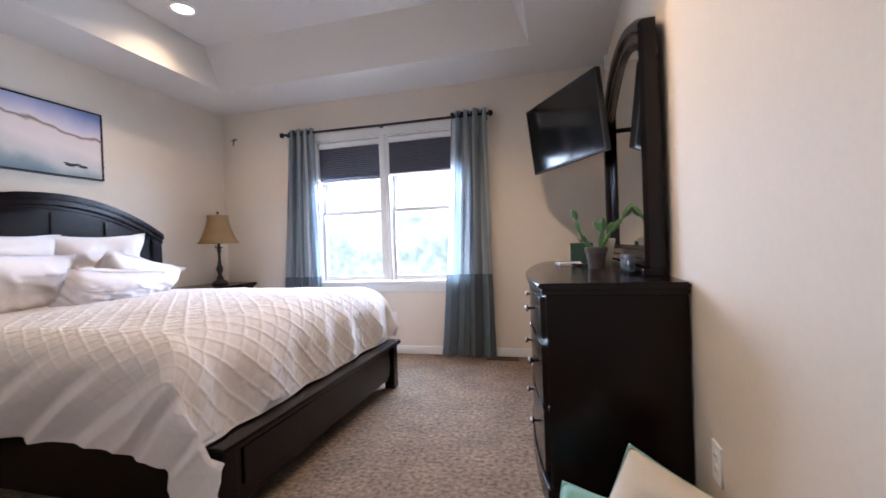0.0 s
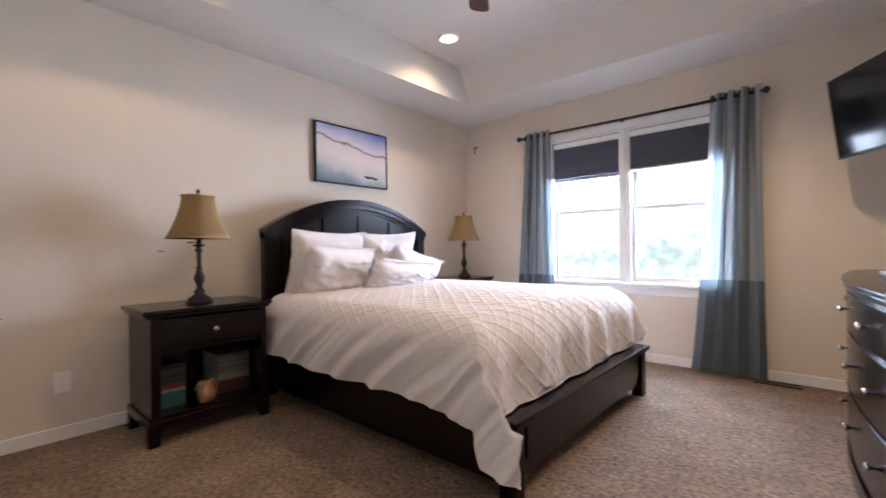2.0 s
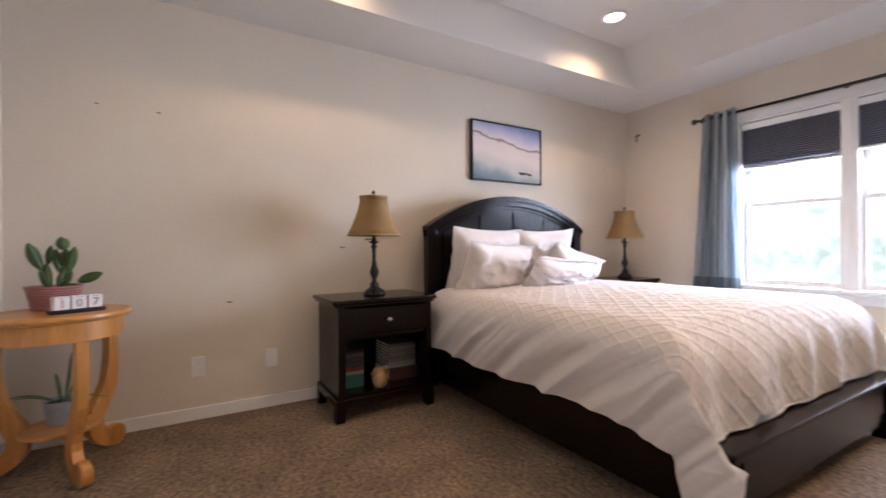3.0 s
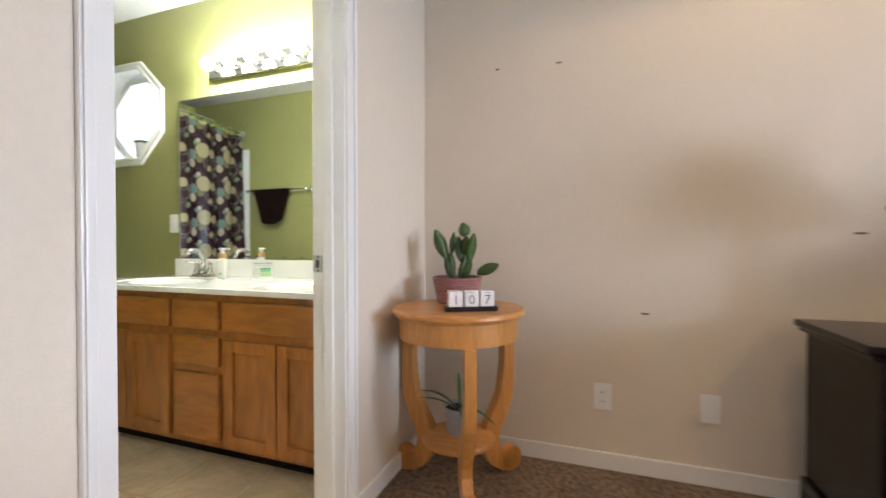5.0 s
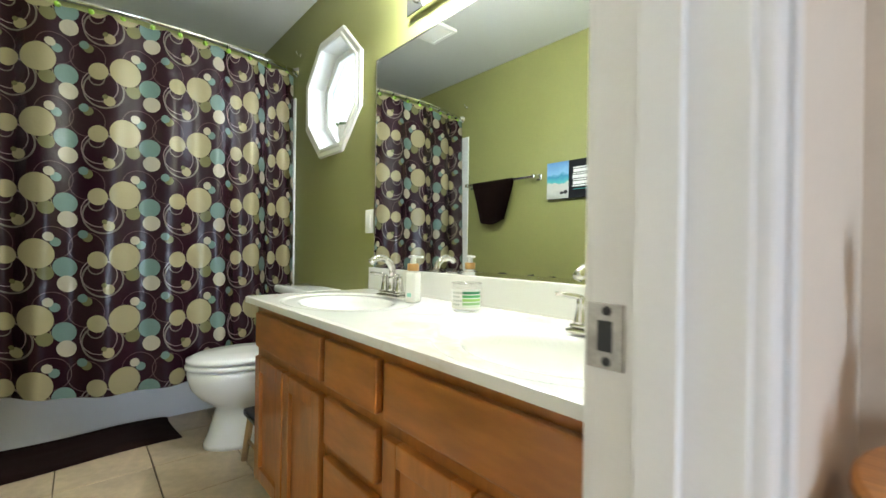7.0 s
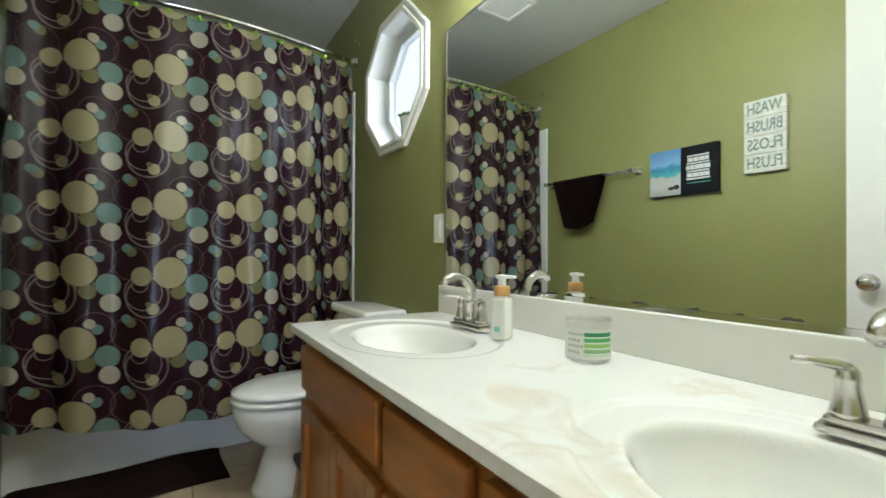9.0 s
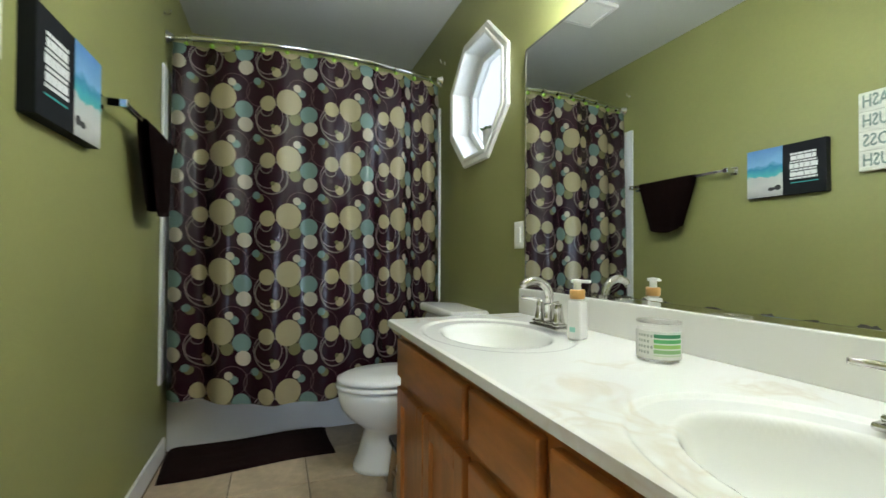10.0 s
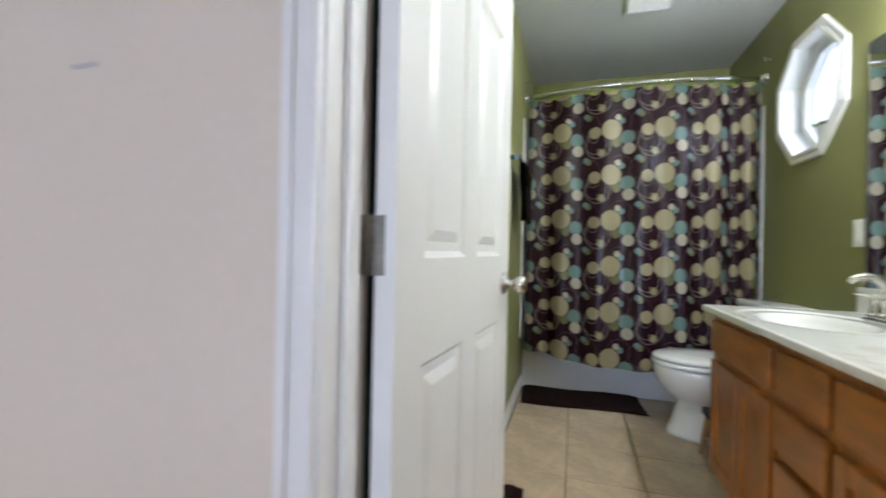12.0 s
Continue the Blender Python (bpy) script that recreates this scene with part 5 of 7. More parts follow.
def build_stool():
    st = thing("step_stool", "small stool with dark seat and pale splayed wooden legs", "stool", (-2.36, -2.62, 0))
    pine = mat_new("pale_pine", (0.42, 0.27, 0.13), 0.5, grain=0.15, gscale=20, stretch=(10, 10, 1))
    part("seat", box((-0.15, -0.11, 0.205), (0.13, 0.11, 0.24), 0.012, 3), M_DARK, st, "dark brown seat")
    for x, y in ((-0.12, -0.085), (0.10, -0.085), (-0.12, 0.085), (0.10, 0.085)):
        part("leg", tube([(x * 1.25, y * 1.18, 0), (x, y, 0.206)], [0.014, 0.016], 10), pine, st, "pale pine leg", smooth=True)
    part("stretcher", tube([(0.11, -0.09, 0.09), (0.11, 0.09, 0.09)], 0.008, 8), pine, st, smooth=True)


build_stool()


# vanity
VX, VY0, VY1 = -2.192, -2.400, -0.862


def build_vanity():
    v = thing("vanity_cabinet", "honey-brown oak double vanity cabinet with drawers and doors", "cabinet", (-2.48, (VY0 + VY1) / 2, 0))
    inv = v.matrix_world.inverted()

    def put(name, bm, mat, parent=v, **k):
        o = part(name, bm, mat, parent, **k)
        o.matrix_parent_inverse = inv if parent is v else Matrix()
        return o
    fr = bmesh.new()
    add_box(fr, (BW + 0.004, VY0, 0.075), (VX - 0.002, VY1, 0.62), 0.002)
    add_box(fr, (VX - 0.022, VY0, 0.62), (VX - 0.002, VY1, 0.7645), 0.002)
    add_box(fr, (BW + 0.004, VY0, 0.62), (VX - 0.022, VY0 + 0.018, 0.7645), 0.002)
    put("body", fr, M_VAN)
    # Toe kick takes the near-black wood, far darker than the oak body.
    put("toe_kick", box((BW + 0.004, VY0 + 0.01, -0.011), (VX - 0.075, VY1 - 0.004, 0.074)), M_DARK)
    cols = [(-2.365, -1.790), (-1.760, -1.488), (-1.456, -0.882)]

    def slab(y0, y1, z0, z1, mat, name):
        bm = box((VX - 0.002, y0, z0), (VX + 0.021, y1, z1), 0.007, 3)
        return put(name, bm, mat)

    def framed(y0, y1, z0, z1):
        w = 0.052
        bm = bmesh.new()
        add_box(bm, (VX - 0.002, y0, z0), (VX + 0.021, y0 + w, z1), 0.004)
        add_box(bm, (VX - 0.002, y1 - w, z0), (VX + 0.021, y1, z1), 0.004)
        add_box(bm, (VX - 0.002, y0 + w, z1 - w), (VX + 0.021, y1 - w, z1), 0.004)
        add_box(bm, (VX - 0.002, y0 + w, z0), (VX + 0.021, y1 - w, z0 + w), 0.004)
        d = put("door", bm, M_VAN)
        put("door_panel", box((VX - 0.002, y0 + w - 0.003, z0 + w - 0.003), (VX + 0.008, y1 - w + 0.003, z1 - w + 0.003)), M_VAN, d)
        return d
    for a, b in (cols[0], cols[2]):
        slab(a, b, 0.603, 0.733, M_VANH, "drawer_front")
        mid = (a + b) / 2
        framed(a, mid - 0.004, 0.100, 0.566)
        framed(mid + 0.004, b, 0.100, 0.566)
    a, b = cols[1]
    for z0, z1 in ((0.603, 0.733), (0.440, 0.572), (0.110, 0.408)):
        slab(a, b, z0, z1, M_VANH, "drawer_front")


build_vanity()


def marble_mat():
    m = mat_new("cultured_marble", (0.80, 0.79, 0.75), 0.12, stain=0.015, sscale=3, coat=0.3)
    nt = m.node_tree
    b = nt.nodes["Principled BSDF"]
    src = b.inputs["Base Color"].links[0].from_socket
    tc = nt.nodes.new("ShaderNodeTexCoord")
    nz = nt.nodes.new("ShaderNodeTexNoise")
    nz.inputs["Scale"].default_value, nz.inputs["Detail"].default_value, nz.inputs["Distortion"].default_value = 5.5, 3, 1.4
    nt.links.new(tc.outputs["Object"], nz.inputs["Vector"])
    rp = nt.nodes.new("ShaderNodeValToRGB")
    e = rp.color_ramp.elements
    e[0].position, e[0].color = 0.43, (0, 0, 0, 1)
    e[1].position, e[1].color = 0.60, (0, 0, 0, 1)
    k = e.new(0.515)
    k.color = (0.40, 0.40, 0.40, 1)
    nt.links.new(nz.outputs[0], rp.inputs[0])
    # streaked areas of the casting: centre and reach
    mask = None
    for vx, vy, reach in ((-2.30, -1.53, 0.11), (-2.25, -1.42, 0.13), (-2.21, -1.27, 0.12), (-2.47, -1.66, 0.09), (-2.29, -2.39, 0.13), (-2.62, -1.40, 0.10), (-2.62, -2.38, 0.08)):
        ds = nt.nodes.new("ShaderNodeVectorMath")
        ds.operation = "DISTANCE"
        nt.links.new(tc.outputs["Object"], ds.inputs[0])
        ds.inputs[1].default_value = (vx, vy, 0.79)
        mr = nt.nodes.new("ShaderNodeMapRange")
        mr.inputs["From Min"].default_value, mr.inputs["From Max"].default_value = reach, reach * 0.45
        nt.links.new(ds.outputs["Value"], mr.inputs["Value"])
        if mask is None:
            mask = mr.outputs[0]
        else:
            big = nt.nodes.new("ShaderNodeMath")
            big.operation = "MAXIMUM"
            nt.links.new(mask, big.inputs[0])
            nt.links.new(mr.outputs[0], big.inputs[1])
            mask = big.outputs[0]
    mu = nt.nodes.new("ShaderNodeMath")
    mu.operation = "MULTIPLY"
    nt.links.new(rp.outputs[0], mu.inputs[0])
    nt.links.new(mask, mu.inputs[1])
    mx = nt.nodes.new("ShaderNodeMix")
    mx.data_type = "RGBA"
    nt.links.new(mu.outputs[0], mx.inputs["Factor"])
    nt.links.new(src, mx.inputs["A"])
    mx.inputs["B"].default_value = (0.60, 0.47, 0.30, 1)
    nt.links.new(mx.outputs["Result"], b.inputs["Base Color"])
    return m


M_MARBLE = marble_mat()
CT = 0.79
SINKS = [(-2.408, -2.085), (-2.388, -1.163)]


def build_countertop():
    ct = thing("countertop", "cream cultured marble countertop with two moulded oval basins", "countertop", (-2.47, (VY0 + VY1) / 2, CT))
    inv = ct.matrix_world.inverted()
    x0, x1, y0, y1 = BW + 0.003, -2.157, -2.452, BN - 0.004
    # top surface on a grid with the basins pressed in
    nx, ny = 90, 240

    def depth(x, y):
        z = 0.0
        for sx, sy in SINKS:
            ex, ey = (x - sx) / 0.160, (y - sy) / 0.215
            r = math.sqrt(ex * ex + ey * ey)
            ox, oy = (x - sx + 0.003) / 0.222, (y - sy) / 0.288
            ro = math.sqrt(ox * ox + oy * oy)
            z -= 0.006 * max(0.0, min(1.0, (1.0 - ro) / 0.025))
            if r < 1:
                q = 1 - r
                z -= 0.115 * (1 - (1 - min(1.0, q * 1.25)) ** 2.4) * min(1.0, q * 12) ** 0.5
        return z
    bm = bmesh.new()
    g = [[None] * (ny + 1) for _ in range(nx + 1)]
    for i in range(nx + 1):
        for j in range(ny + 1):
            x, y = x0 + (x1 - x0) * i / nx, y0 + (y1 - y0) * j / ny
            z = depth(x, y)
            e = max(0.0, 1 - (x1 - x) / 0.007)
            f = max(0.0, 1 - (y - y0) / 0.007)
            z -= 0.003 * e * e + 0.003 * f * f
            g[i][j] = bm.verts.new((x, y, CT + z))
    for i in range(nx):
        for j in range(ny):
            bm.faces.new((g[i][j], g[i + 1][j], g[i + 1][j + 1], g[i][j + 1]))
    border = [g[i][0] for i in range(nx + 1)] + [g[nx][j] for j in range(1, ny + 1)] + [g[i][ny] for i in range(nx - 1, -1, -1)] + [g[0][j] for j in range(ny - 1, 0, -1)]
    border = [bm.verts.new(v.co) for v in border]
    low = [bm.verts.new((v.co.x, v.co.y, 0.765)) for v in border]
    n = len(border)
    for k in range(n):
        bm.faces.new((border[(k + 1) % n], border[k], low[k], low[(k + 1) % n]))
    o = part("slab", bm, M_MARBLE, ct, smooth=True)
    o.matrix_parent_inverse = inv
    o = part("backsplash", box((BW + 0.002, y0 + 0.005, CT - 0.001), (BW + 0.021, y1, CT + 0.104), 0.004), mat_new("plain_cultured_marble", (0.80, 0.79, 0.75), 0.14, stain=0.02, sscale=3, coat=0.3), ct)
    o.matrix_parent_inverse = inv
    for sx, sy in SINKS:
        o = part("drain", lathe([(0.022, 0.0), (0.022, 0.003), (0.016, 0.003), (0.012, 0.001), (0, 0.001)], 20, pose(sx, sy, CT - 0.1175, 0, 0, 0)), M_CHROME, ct, smooth=True)
        o.matrix_parent_inverse = inv


build_countertop()


def build_faucet(x, y):
    f = thing("faucet", "brushed nickel two-handle faucet behind the basin", "faucet", (x, y, CT), group="vanity faucets")
    part("base_plate", add_box(box((-0.028, -0.080, 0), (0.028, 0.080, 0.012), 0.005), (-0.022, -0.073, 0.012), (0.022, 0.073, 0.024), 0.007), M_CHROME, f)
    part("spout_base", lathe([(0.020, 0.022), (0.017, 0.036), (0.0155, 0.075), (0.0165, 0.077), (0.0145, 0.084)], 24), M_CHROME, f, smooth=True)
    pts = [(0, 0, 0.076)]
    for k in range(13):
        a = math.pi * k / 12 * 0.76
        pts.append((0.060 - 0.060 * math.cos(a), 0, 0.103 + 0.056 * math.sin(a)))
    part("spout", tube(pts, [0.0145] * 6 + [0.014] * 4 + [0.0135, 0.013, 0.0125, 0.012], 16), M_CHROME, f, smooth=True)
    for s in (-1, 1):
        h = part("handle", lathe([(0.021, 0.022), (0.019, 0.030), (0.0125, 0.066), (0.0135, 0.069), (0.0125, 0.080), (0.008, 0.088), (0, 0.090)], 22, pose(0, s * 0.051, 0)), M_CHROME, f, smooth=True)
        part("lever", tube([(0, s * 0.051, 0.083), (0.010, s * 0.060, 0.089), (0.030, s * 0.078, 0.093), (0.048, s * 0.094, 0.095)], [0.009, 0.0075, 0.006, 0.005], 10), M_CHROME, h, smooth=True)


build_faucet(-2.615, -2.085)
build_faucet(-2.578, -1.158)


def build_soap(x, y):
    s = thing("soap_dispenser", "white soap bottle with bamboo collar and white pump", "soap dispenser", (x, y, CT), 22, group="soap bottles")
    bt = bmesh.new()
    add_box(bt, (-0.0225, -0.0225, 0), (0.0225, 0.0225, 0.112), 0.008, 3)
    for v in bt.verts:
        if v.co.z > 0.08:
            v.co.x, v.co.y = v.co.x * 0.96, v.co.y * 0.96
    add_lathe(bt, [(0.017, 0.110), (0.0165, 0.118)], 20)
    part("bottle", bt, M_PORC, s, smooth=True)
    part("printed_mark", box((0.0226, -0.012, 0.022), (0.0230, 0.006, 0.036)), mat_new("pale_teal_print", (0.30, 0.62, 0.55), 0.5), s, "pale teal printed mark")
    part("collar", lathe([(0.020, 0.1165), (0.0215, 0.118), (0.0215, 0.140), (0.019, 0.143), (0.010, 0.143)], 22), mat_new("bamboo_collar", (0.50, 0.28, 0.09), 0.5, grain=0.1), s, "bamboo collar", smooth=True)
    p = lathe([(0.011, 0.143), (0.0105, 0.162), (0.017, 0.163), (0.018, 0.171), (0, 0.174)], 18)
    add_box(p, (-0.007, -0.007, 0.1635), (0.007, 0.040, 0.1715), 0.002)
    part("pump", p, M_PLATE, s)


build_soap(-2.585, -1.905)


def build_candle():
    c = thing("candle_jar", "glass candle jar with green striped label on the counter", "candle", (-2.605, -1.640, CT))
    part("glass", lathe([(0.046, 0.0), (0.049, 0.003), (0.049, 0.088), (0.048, 0.090), (0.046, 0.088), (0.046, 0.006), (0, 0.006)], 40), M_JAR, c, "clear glass", smooth=True)
    part("rim", lathe([(0.0455, 0.088), (0.0495, 0.088), (0.0495, 0.0905), (0.0475, 0.092), (0.0455, 0.0905), (0.0455, 0.088)], 40), mat_pane("rim_glass", 0.30), c, "thick glass rim", smooth=True)
    greens = [(0.03, 0.22, 0.10), (0.10, 0.42, 0.14), (0.34, 0.58, 0.16), (0.30, 0.52, 0.24), (0.62, 0.70, 0.55)]
    wl = mat_new("white_label", (0.80, 0.81, 0.78), 0.5)

    def band(z0, z1, a0, a1, r):
        bm = bmesh.new()
        n = 18
        rows = [[bm.verts.new((r * math.cos(radians(a0 + (a1 - a0) * k / n)), r * math.sin(radians(a0 + (a1 - a0) * k / n)), z)) for k in range(n + 1)] for z in (z0, z1)]
        for k in range(n):
            bm.faces.new((rows[0][k], rows[0][k + 1], rows[1][k + 1], rows[1][k]))
        return bm
    lb = part("label", band(0.010, 0.072, -35, 110, 0.0493), wl, c, "white paper label")
    for k, g in enumerate(greens):
        z1 = 0.066 - 0.0115 * k
        part("stripe", band(z1 - (0.0085 if k < 4 else 0.003), z1, 30, 104, 0.0495), mat_new("green_stripe", g, 0.5), lb, "green stripe")
    grey = mat_new("grey_print", (0.38, 0.42, 0.38), 0.5)
    for k in range(4):
        for q in range(5 - k % 2):
            a = -14 + 9 * q
            part("print_bar", band(0.058 - 0.0125 * k, 0.064 - 0.0125 * k, a, a + 5, 0.0495), grey, lb)
    for q in range(12):
        part("print_dot", band(0.0685, 0.0702, 31 + 6 * q, 34 + 6 * q, 0.0495), grey, lb)


build_candle()


def build_vanity_mirror():
    mr = thing("wall_mirror", "large frameless wall mirror above the vanity backsplash", "mirror", (BW, -1.66, 1.4))
    inv = mr.matrix_world.inverted()
    y0, y1, z0, z1 = -2.418, -0.875, 0.900, 1.888
    o = part("glass", box((BW + 0.002, y0, z0), (BW + 0.007, y1, z1)), M_MIRROR, mr)
    o.matrix_parent_inverse = inv
    bm = bmesh.new()
    add_box(bm, (BW + 0.001, y0, z0 - 0.010), (BW + 0.011, y1, z0 + 0.008), 0.001)
    o = part("channel", bm, M_POLISH, mr, "metal channel along the lower edge")
    o.matrix_parent_inverse = inv
    bm = bmesh.new()
    add_box(bm, (BW + 0.001, y0 - 0.003, z0), (BW + 0.0085, y0 + 0.003, z1))
    add_box(bm, (BW + 0.001, y0, z1 - 0.002), (BW + 0.0085, y1, z1 + 0.004))
    o = part("edge", bm, M_CHROME, mr)
    o.matrix_parent_inverse = inv
    # silvering gone dark in ragged patches along the lower edge
    rng = random.Random(21)
    dark = mat_new("tarnished_silver", (0.035, 0.030, 0.024), 0.5, grain=0.2)
    y = y0 + 0.02
    while y < y1 - 0.05:
        wide, tall = rng.uniform(0.006, 0.05), rng.uniform(0.002, 0.009)
        pts = [(y, z0 + 0.0075)] + [(y + wide * q / 5, z0 + 0.0075 + tall * rng.uniform(0.35, 1.0)) for q in range(1, 5)] + [(y + wide, z0 + 0.0075)]
        o = part("tarnish", prism(pts, "x", BW + 0.0070, BW + 0.0074), dark, mr, "dark tarnish along the lower edge")
        o.matrix_parent_inverse = inv
        y += wide + rng.uniform(0.01, 0.12)


build_vanity_mirror()

M_BULB = mat_emit("frosted_bulb_lit", (1.0, 0.95, 0.86), 26.0)


def build_light_bar():
    lb = thing("vanity_light", "chrome vanity light bar with round lit bulbs above the mirror", "light fixture", (BW, -1.66, 2.03))
    inv = lb.matrix_world.inverted()
    o = part("bar", box((BW + 0.001, -2.14, 1.975), (BW + 0.035, -1.18, 2.085), 0.008, 3), M_POLISH, lb)
    o.matrix_parent_inverse = inv
    for y in BULBS_Y:
        s = part("socket", lathe([(0.028, 0), (0.028, 0.008), (0.020, 0.016), (0.018, 0.045)], 20, pose(BW + 0.035, y, 2.035, 0, 90, 0)), M_POLISH, lb, "chrome lamp socket", smooth=True)
        s.matrix_parent_inverse = inv
        bm = bmesh.new()
        bmesh.ops.create_uvsphere(bm, u_segments=20, v_segments=12, radius=0.036, matrix=Matrix.Translation((BW + 0.108, y, 2.035)))
        b = part("bulb", bm, M_BULB, s, "lit frosted globe bulb", smooth=True)
        b.visible_shadow = False


build_light_bar()


def wall_plate(name, m, label, slots):
    p = thing(name, label, "switch" if "switch" in name else "outlet", (0, 0, 0), group="wall plates")
    p.matrix_world = m
    part("plate", box((-0.036, 0, -0.058), (0.036, 0.006, 0.058), 0.003, 2), M_PLATE, p)
    if slots == "switch":
        part("rocker", box((-0.017, 0.006, -0.033), (0.017, 0.010, 0.033), 0.002), M_PLATE, p)
    elif slots == "outlet":
        for z in (-0.02, 0.02):
            sk = part("socket", lathe([(0.0165, 0.006), (0.0165, 0.0085), (0.0, 0.0085)], 18, pose(0, 0, z, -90, 0, 0)), M_PLATE, p)
            for x in (-0.006, 0.006):
                part("slot", box((x - 0.001, 0.0084, z - 0.004), (x + 0.001, 0.009, z + 0.005)), M_SLOT, sk)
    return p


wall_plate("light_switch", pose(BW, -2.474, 1.118, 0, 0, -90), "white rocker light switch plate on the green wall", "switch")
wall_plate("wall_outlet", pose(XW, 0.10, 0.315, 0, 0, -90), "white wall outlet plate low on the cream wall", "outlet")
wall_plate("wall_outlet", pose(XW, 0.508, 0.313, 0, 0, -90), "white cable plate low on the cream wall", "blank")
wall_plate("wall_outlet", pose(-0.91, YN, 0.33, 0, 0, 180), "white wall outlet under the window", "outlet")


# towel bar, towel, pictures on the east wall
def build_towel_bar():
    tb = thing("towel_bar", "chrome towel bar mounted on the green wall", "towel bar", (BE, -2.925, 1.525))
    inv = tb.matrix_world.inverted()
    o = part("rail", box((BE - 0.078, -3.28, 1.517), (BE - 0.062, -2.575, 1.533), 0.002), M_POLISH, tb)
    o.matrix_parent_inverse = inv
    for y in (-3.28, -2.575):
        o = part("post", add_box(box((BE - 0.082, y - 0.012, 1.511), (BE - 0.006, y + 0.012, 1.539), 0.003), (BE - 0.008, y - 0.022, 1.501), (BE, y + 0.022, 1.549), 0.003), M_POLISH, tb)
        o.matrix_parent_inverse = inv

    def fn(u, v):
        # over the bar, front and back
        s = u * 0.66
        if s < 0.32:
            x, z = BE - 0.088, 1.525 - (0.32 - s)
        elif s < 0.36:
            a = (s - 0.32) / 0.04 * math.pi
            x, z = BE - 0.070 - 0.018 * math.cos(a), 1.525 + 0.016 * math.sin(a)
        else:
            x, z = BE - 0.050, 1.525 - (s - 0.36)
        hang = max(0.0, 1.525 - z) / 0.32
        y = -2.775 - 0.42 * v + (v - 0.5) * 0.19 * hang
        x += -0.010 * math.sin(v * 9 + 1) * hang - 0.006 * noise.noise(Vector((v * 5, z * 6, 0)))
        return (min(x, BE - 0.012), y, z - 0.02 * math.sin(v * 3.1) * hang)
    bm = sheet(fn, 50, 30, 0.006)
    solo("hand_towel", bm, M_TOWEL, "dark brown hand towel folded over the chrome bar", "towel", smooth=True)


build_towel_bar()


def text_bm(words, size, depth=0.001, align="LEFT", bold=0.0):
    cu = bpy.data.curves.new("lettering", "FONT")
    cu.body, cu.size, cu.extrude, cu.align_x, cu.align_y, cu.offset = words, size, depth, align, "CENTER", bold
    cu.resolution_u = 2
    ob = bpy.data.objects.new("lettering", cu)
    scene.collection.objects.link(ob)
    bpy.context.view_layer.update()
    me = bpy.data.meshes.new_from_object(ob.evaluated_get(bpy.context.evaluated_depsgraph_get()))
    bm = bmesh.new()
    bm.from_mesh(me)
    bpy.data.objects.remove(ob)
    bpy.data.curves.remove(cu)
    bpy.data.meshes.remove(me)
    return bm


def build_wash_sign():
    y0, y1, z0, z1 = -1.997, -1.825, 1.415, 1.766
    sg = thing("wall_sign", "white wooden plaque with grey words WASH BRUSH FLOSS FLUSH", "sign", (BE, (y0 + y1) / 2, (z0 + z1) / 2))
    sg.matrix_world = pose(BE, (y0 + y1) / 2, (z0 + z1) / 2, 0, 0, 90)
    w, h = (y1 - y0) / 2, (z1 - z0) / 2
    wood = mat_new("distressed_white_board", (0.66, 0.66, 0.60), 0.7, grain=0.12, gscale=25, stain=0.15, sscale=14, stretch=(1, 1, 6))
    ink = mat_new("grey_green_paint", (0.20, 0.26, 0.24), 0.7, stain=0.4, sscale=60)
    n = 4
    for k in range(n):
        a, b = -h + 2 * h * k / n, -h + 2 * h * (k + 1) / n
        part("board", box((-w, 0.0, a + 0.0008), (w, 0.032, b - 0.0008), 0.002), wood, sg)
    for k, word in enumerate(("WASH", "BRUSH", "FLOSS", "FLUSH")):
        bm = text_bm(word, 0.074, 0.0006, "CENTER", 0.0012)
        xs = [v.co.x for v in bm.verts]
        sc = (2 * w - 0.03) / (max(xs) - min(xs))
        cx = (max(xs) + min(xs)) / 2
        bmesh.ops.transform(bm, matrix=pose(0, 0.0328, h - (k + 0.5) * h / 2, 90, 0, 180) @ Matrix.Diagonal((sc, 1.05, 1, 1)) @ Matrix.Translation((-cx, 0, 0)), verts=bm.verts[:])
        part("lettering", bm, ink, sg, "grey-green stencilled word")


build_wash_sign()


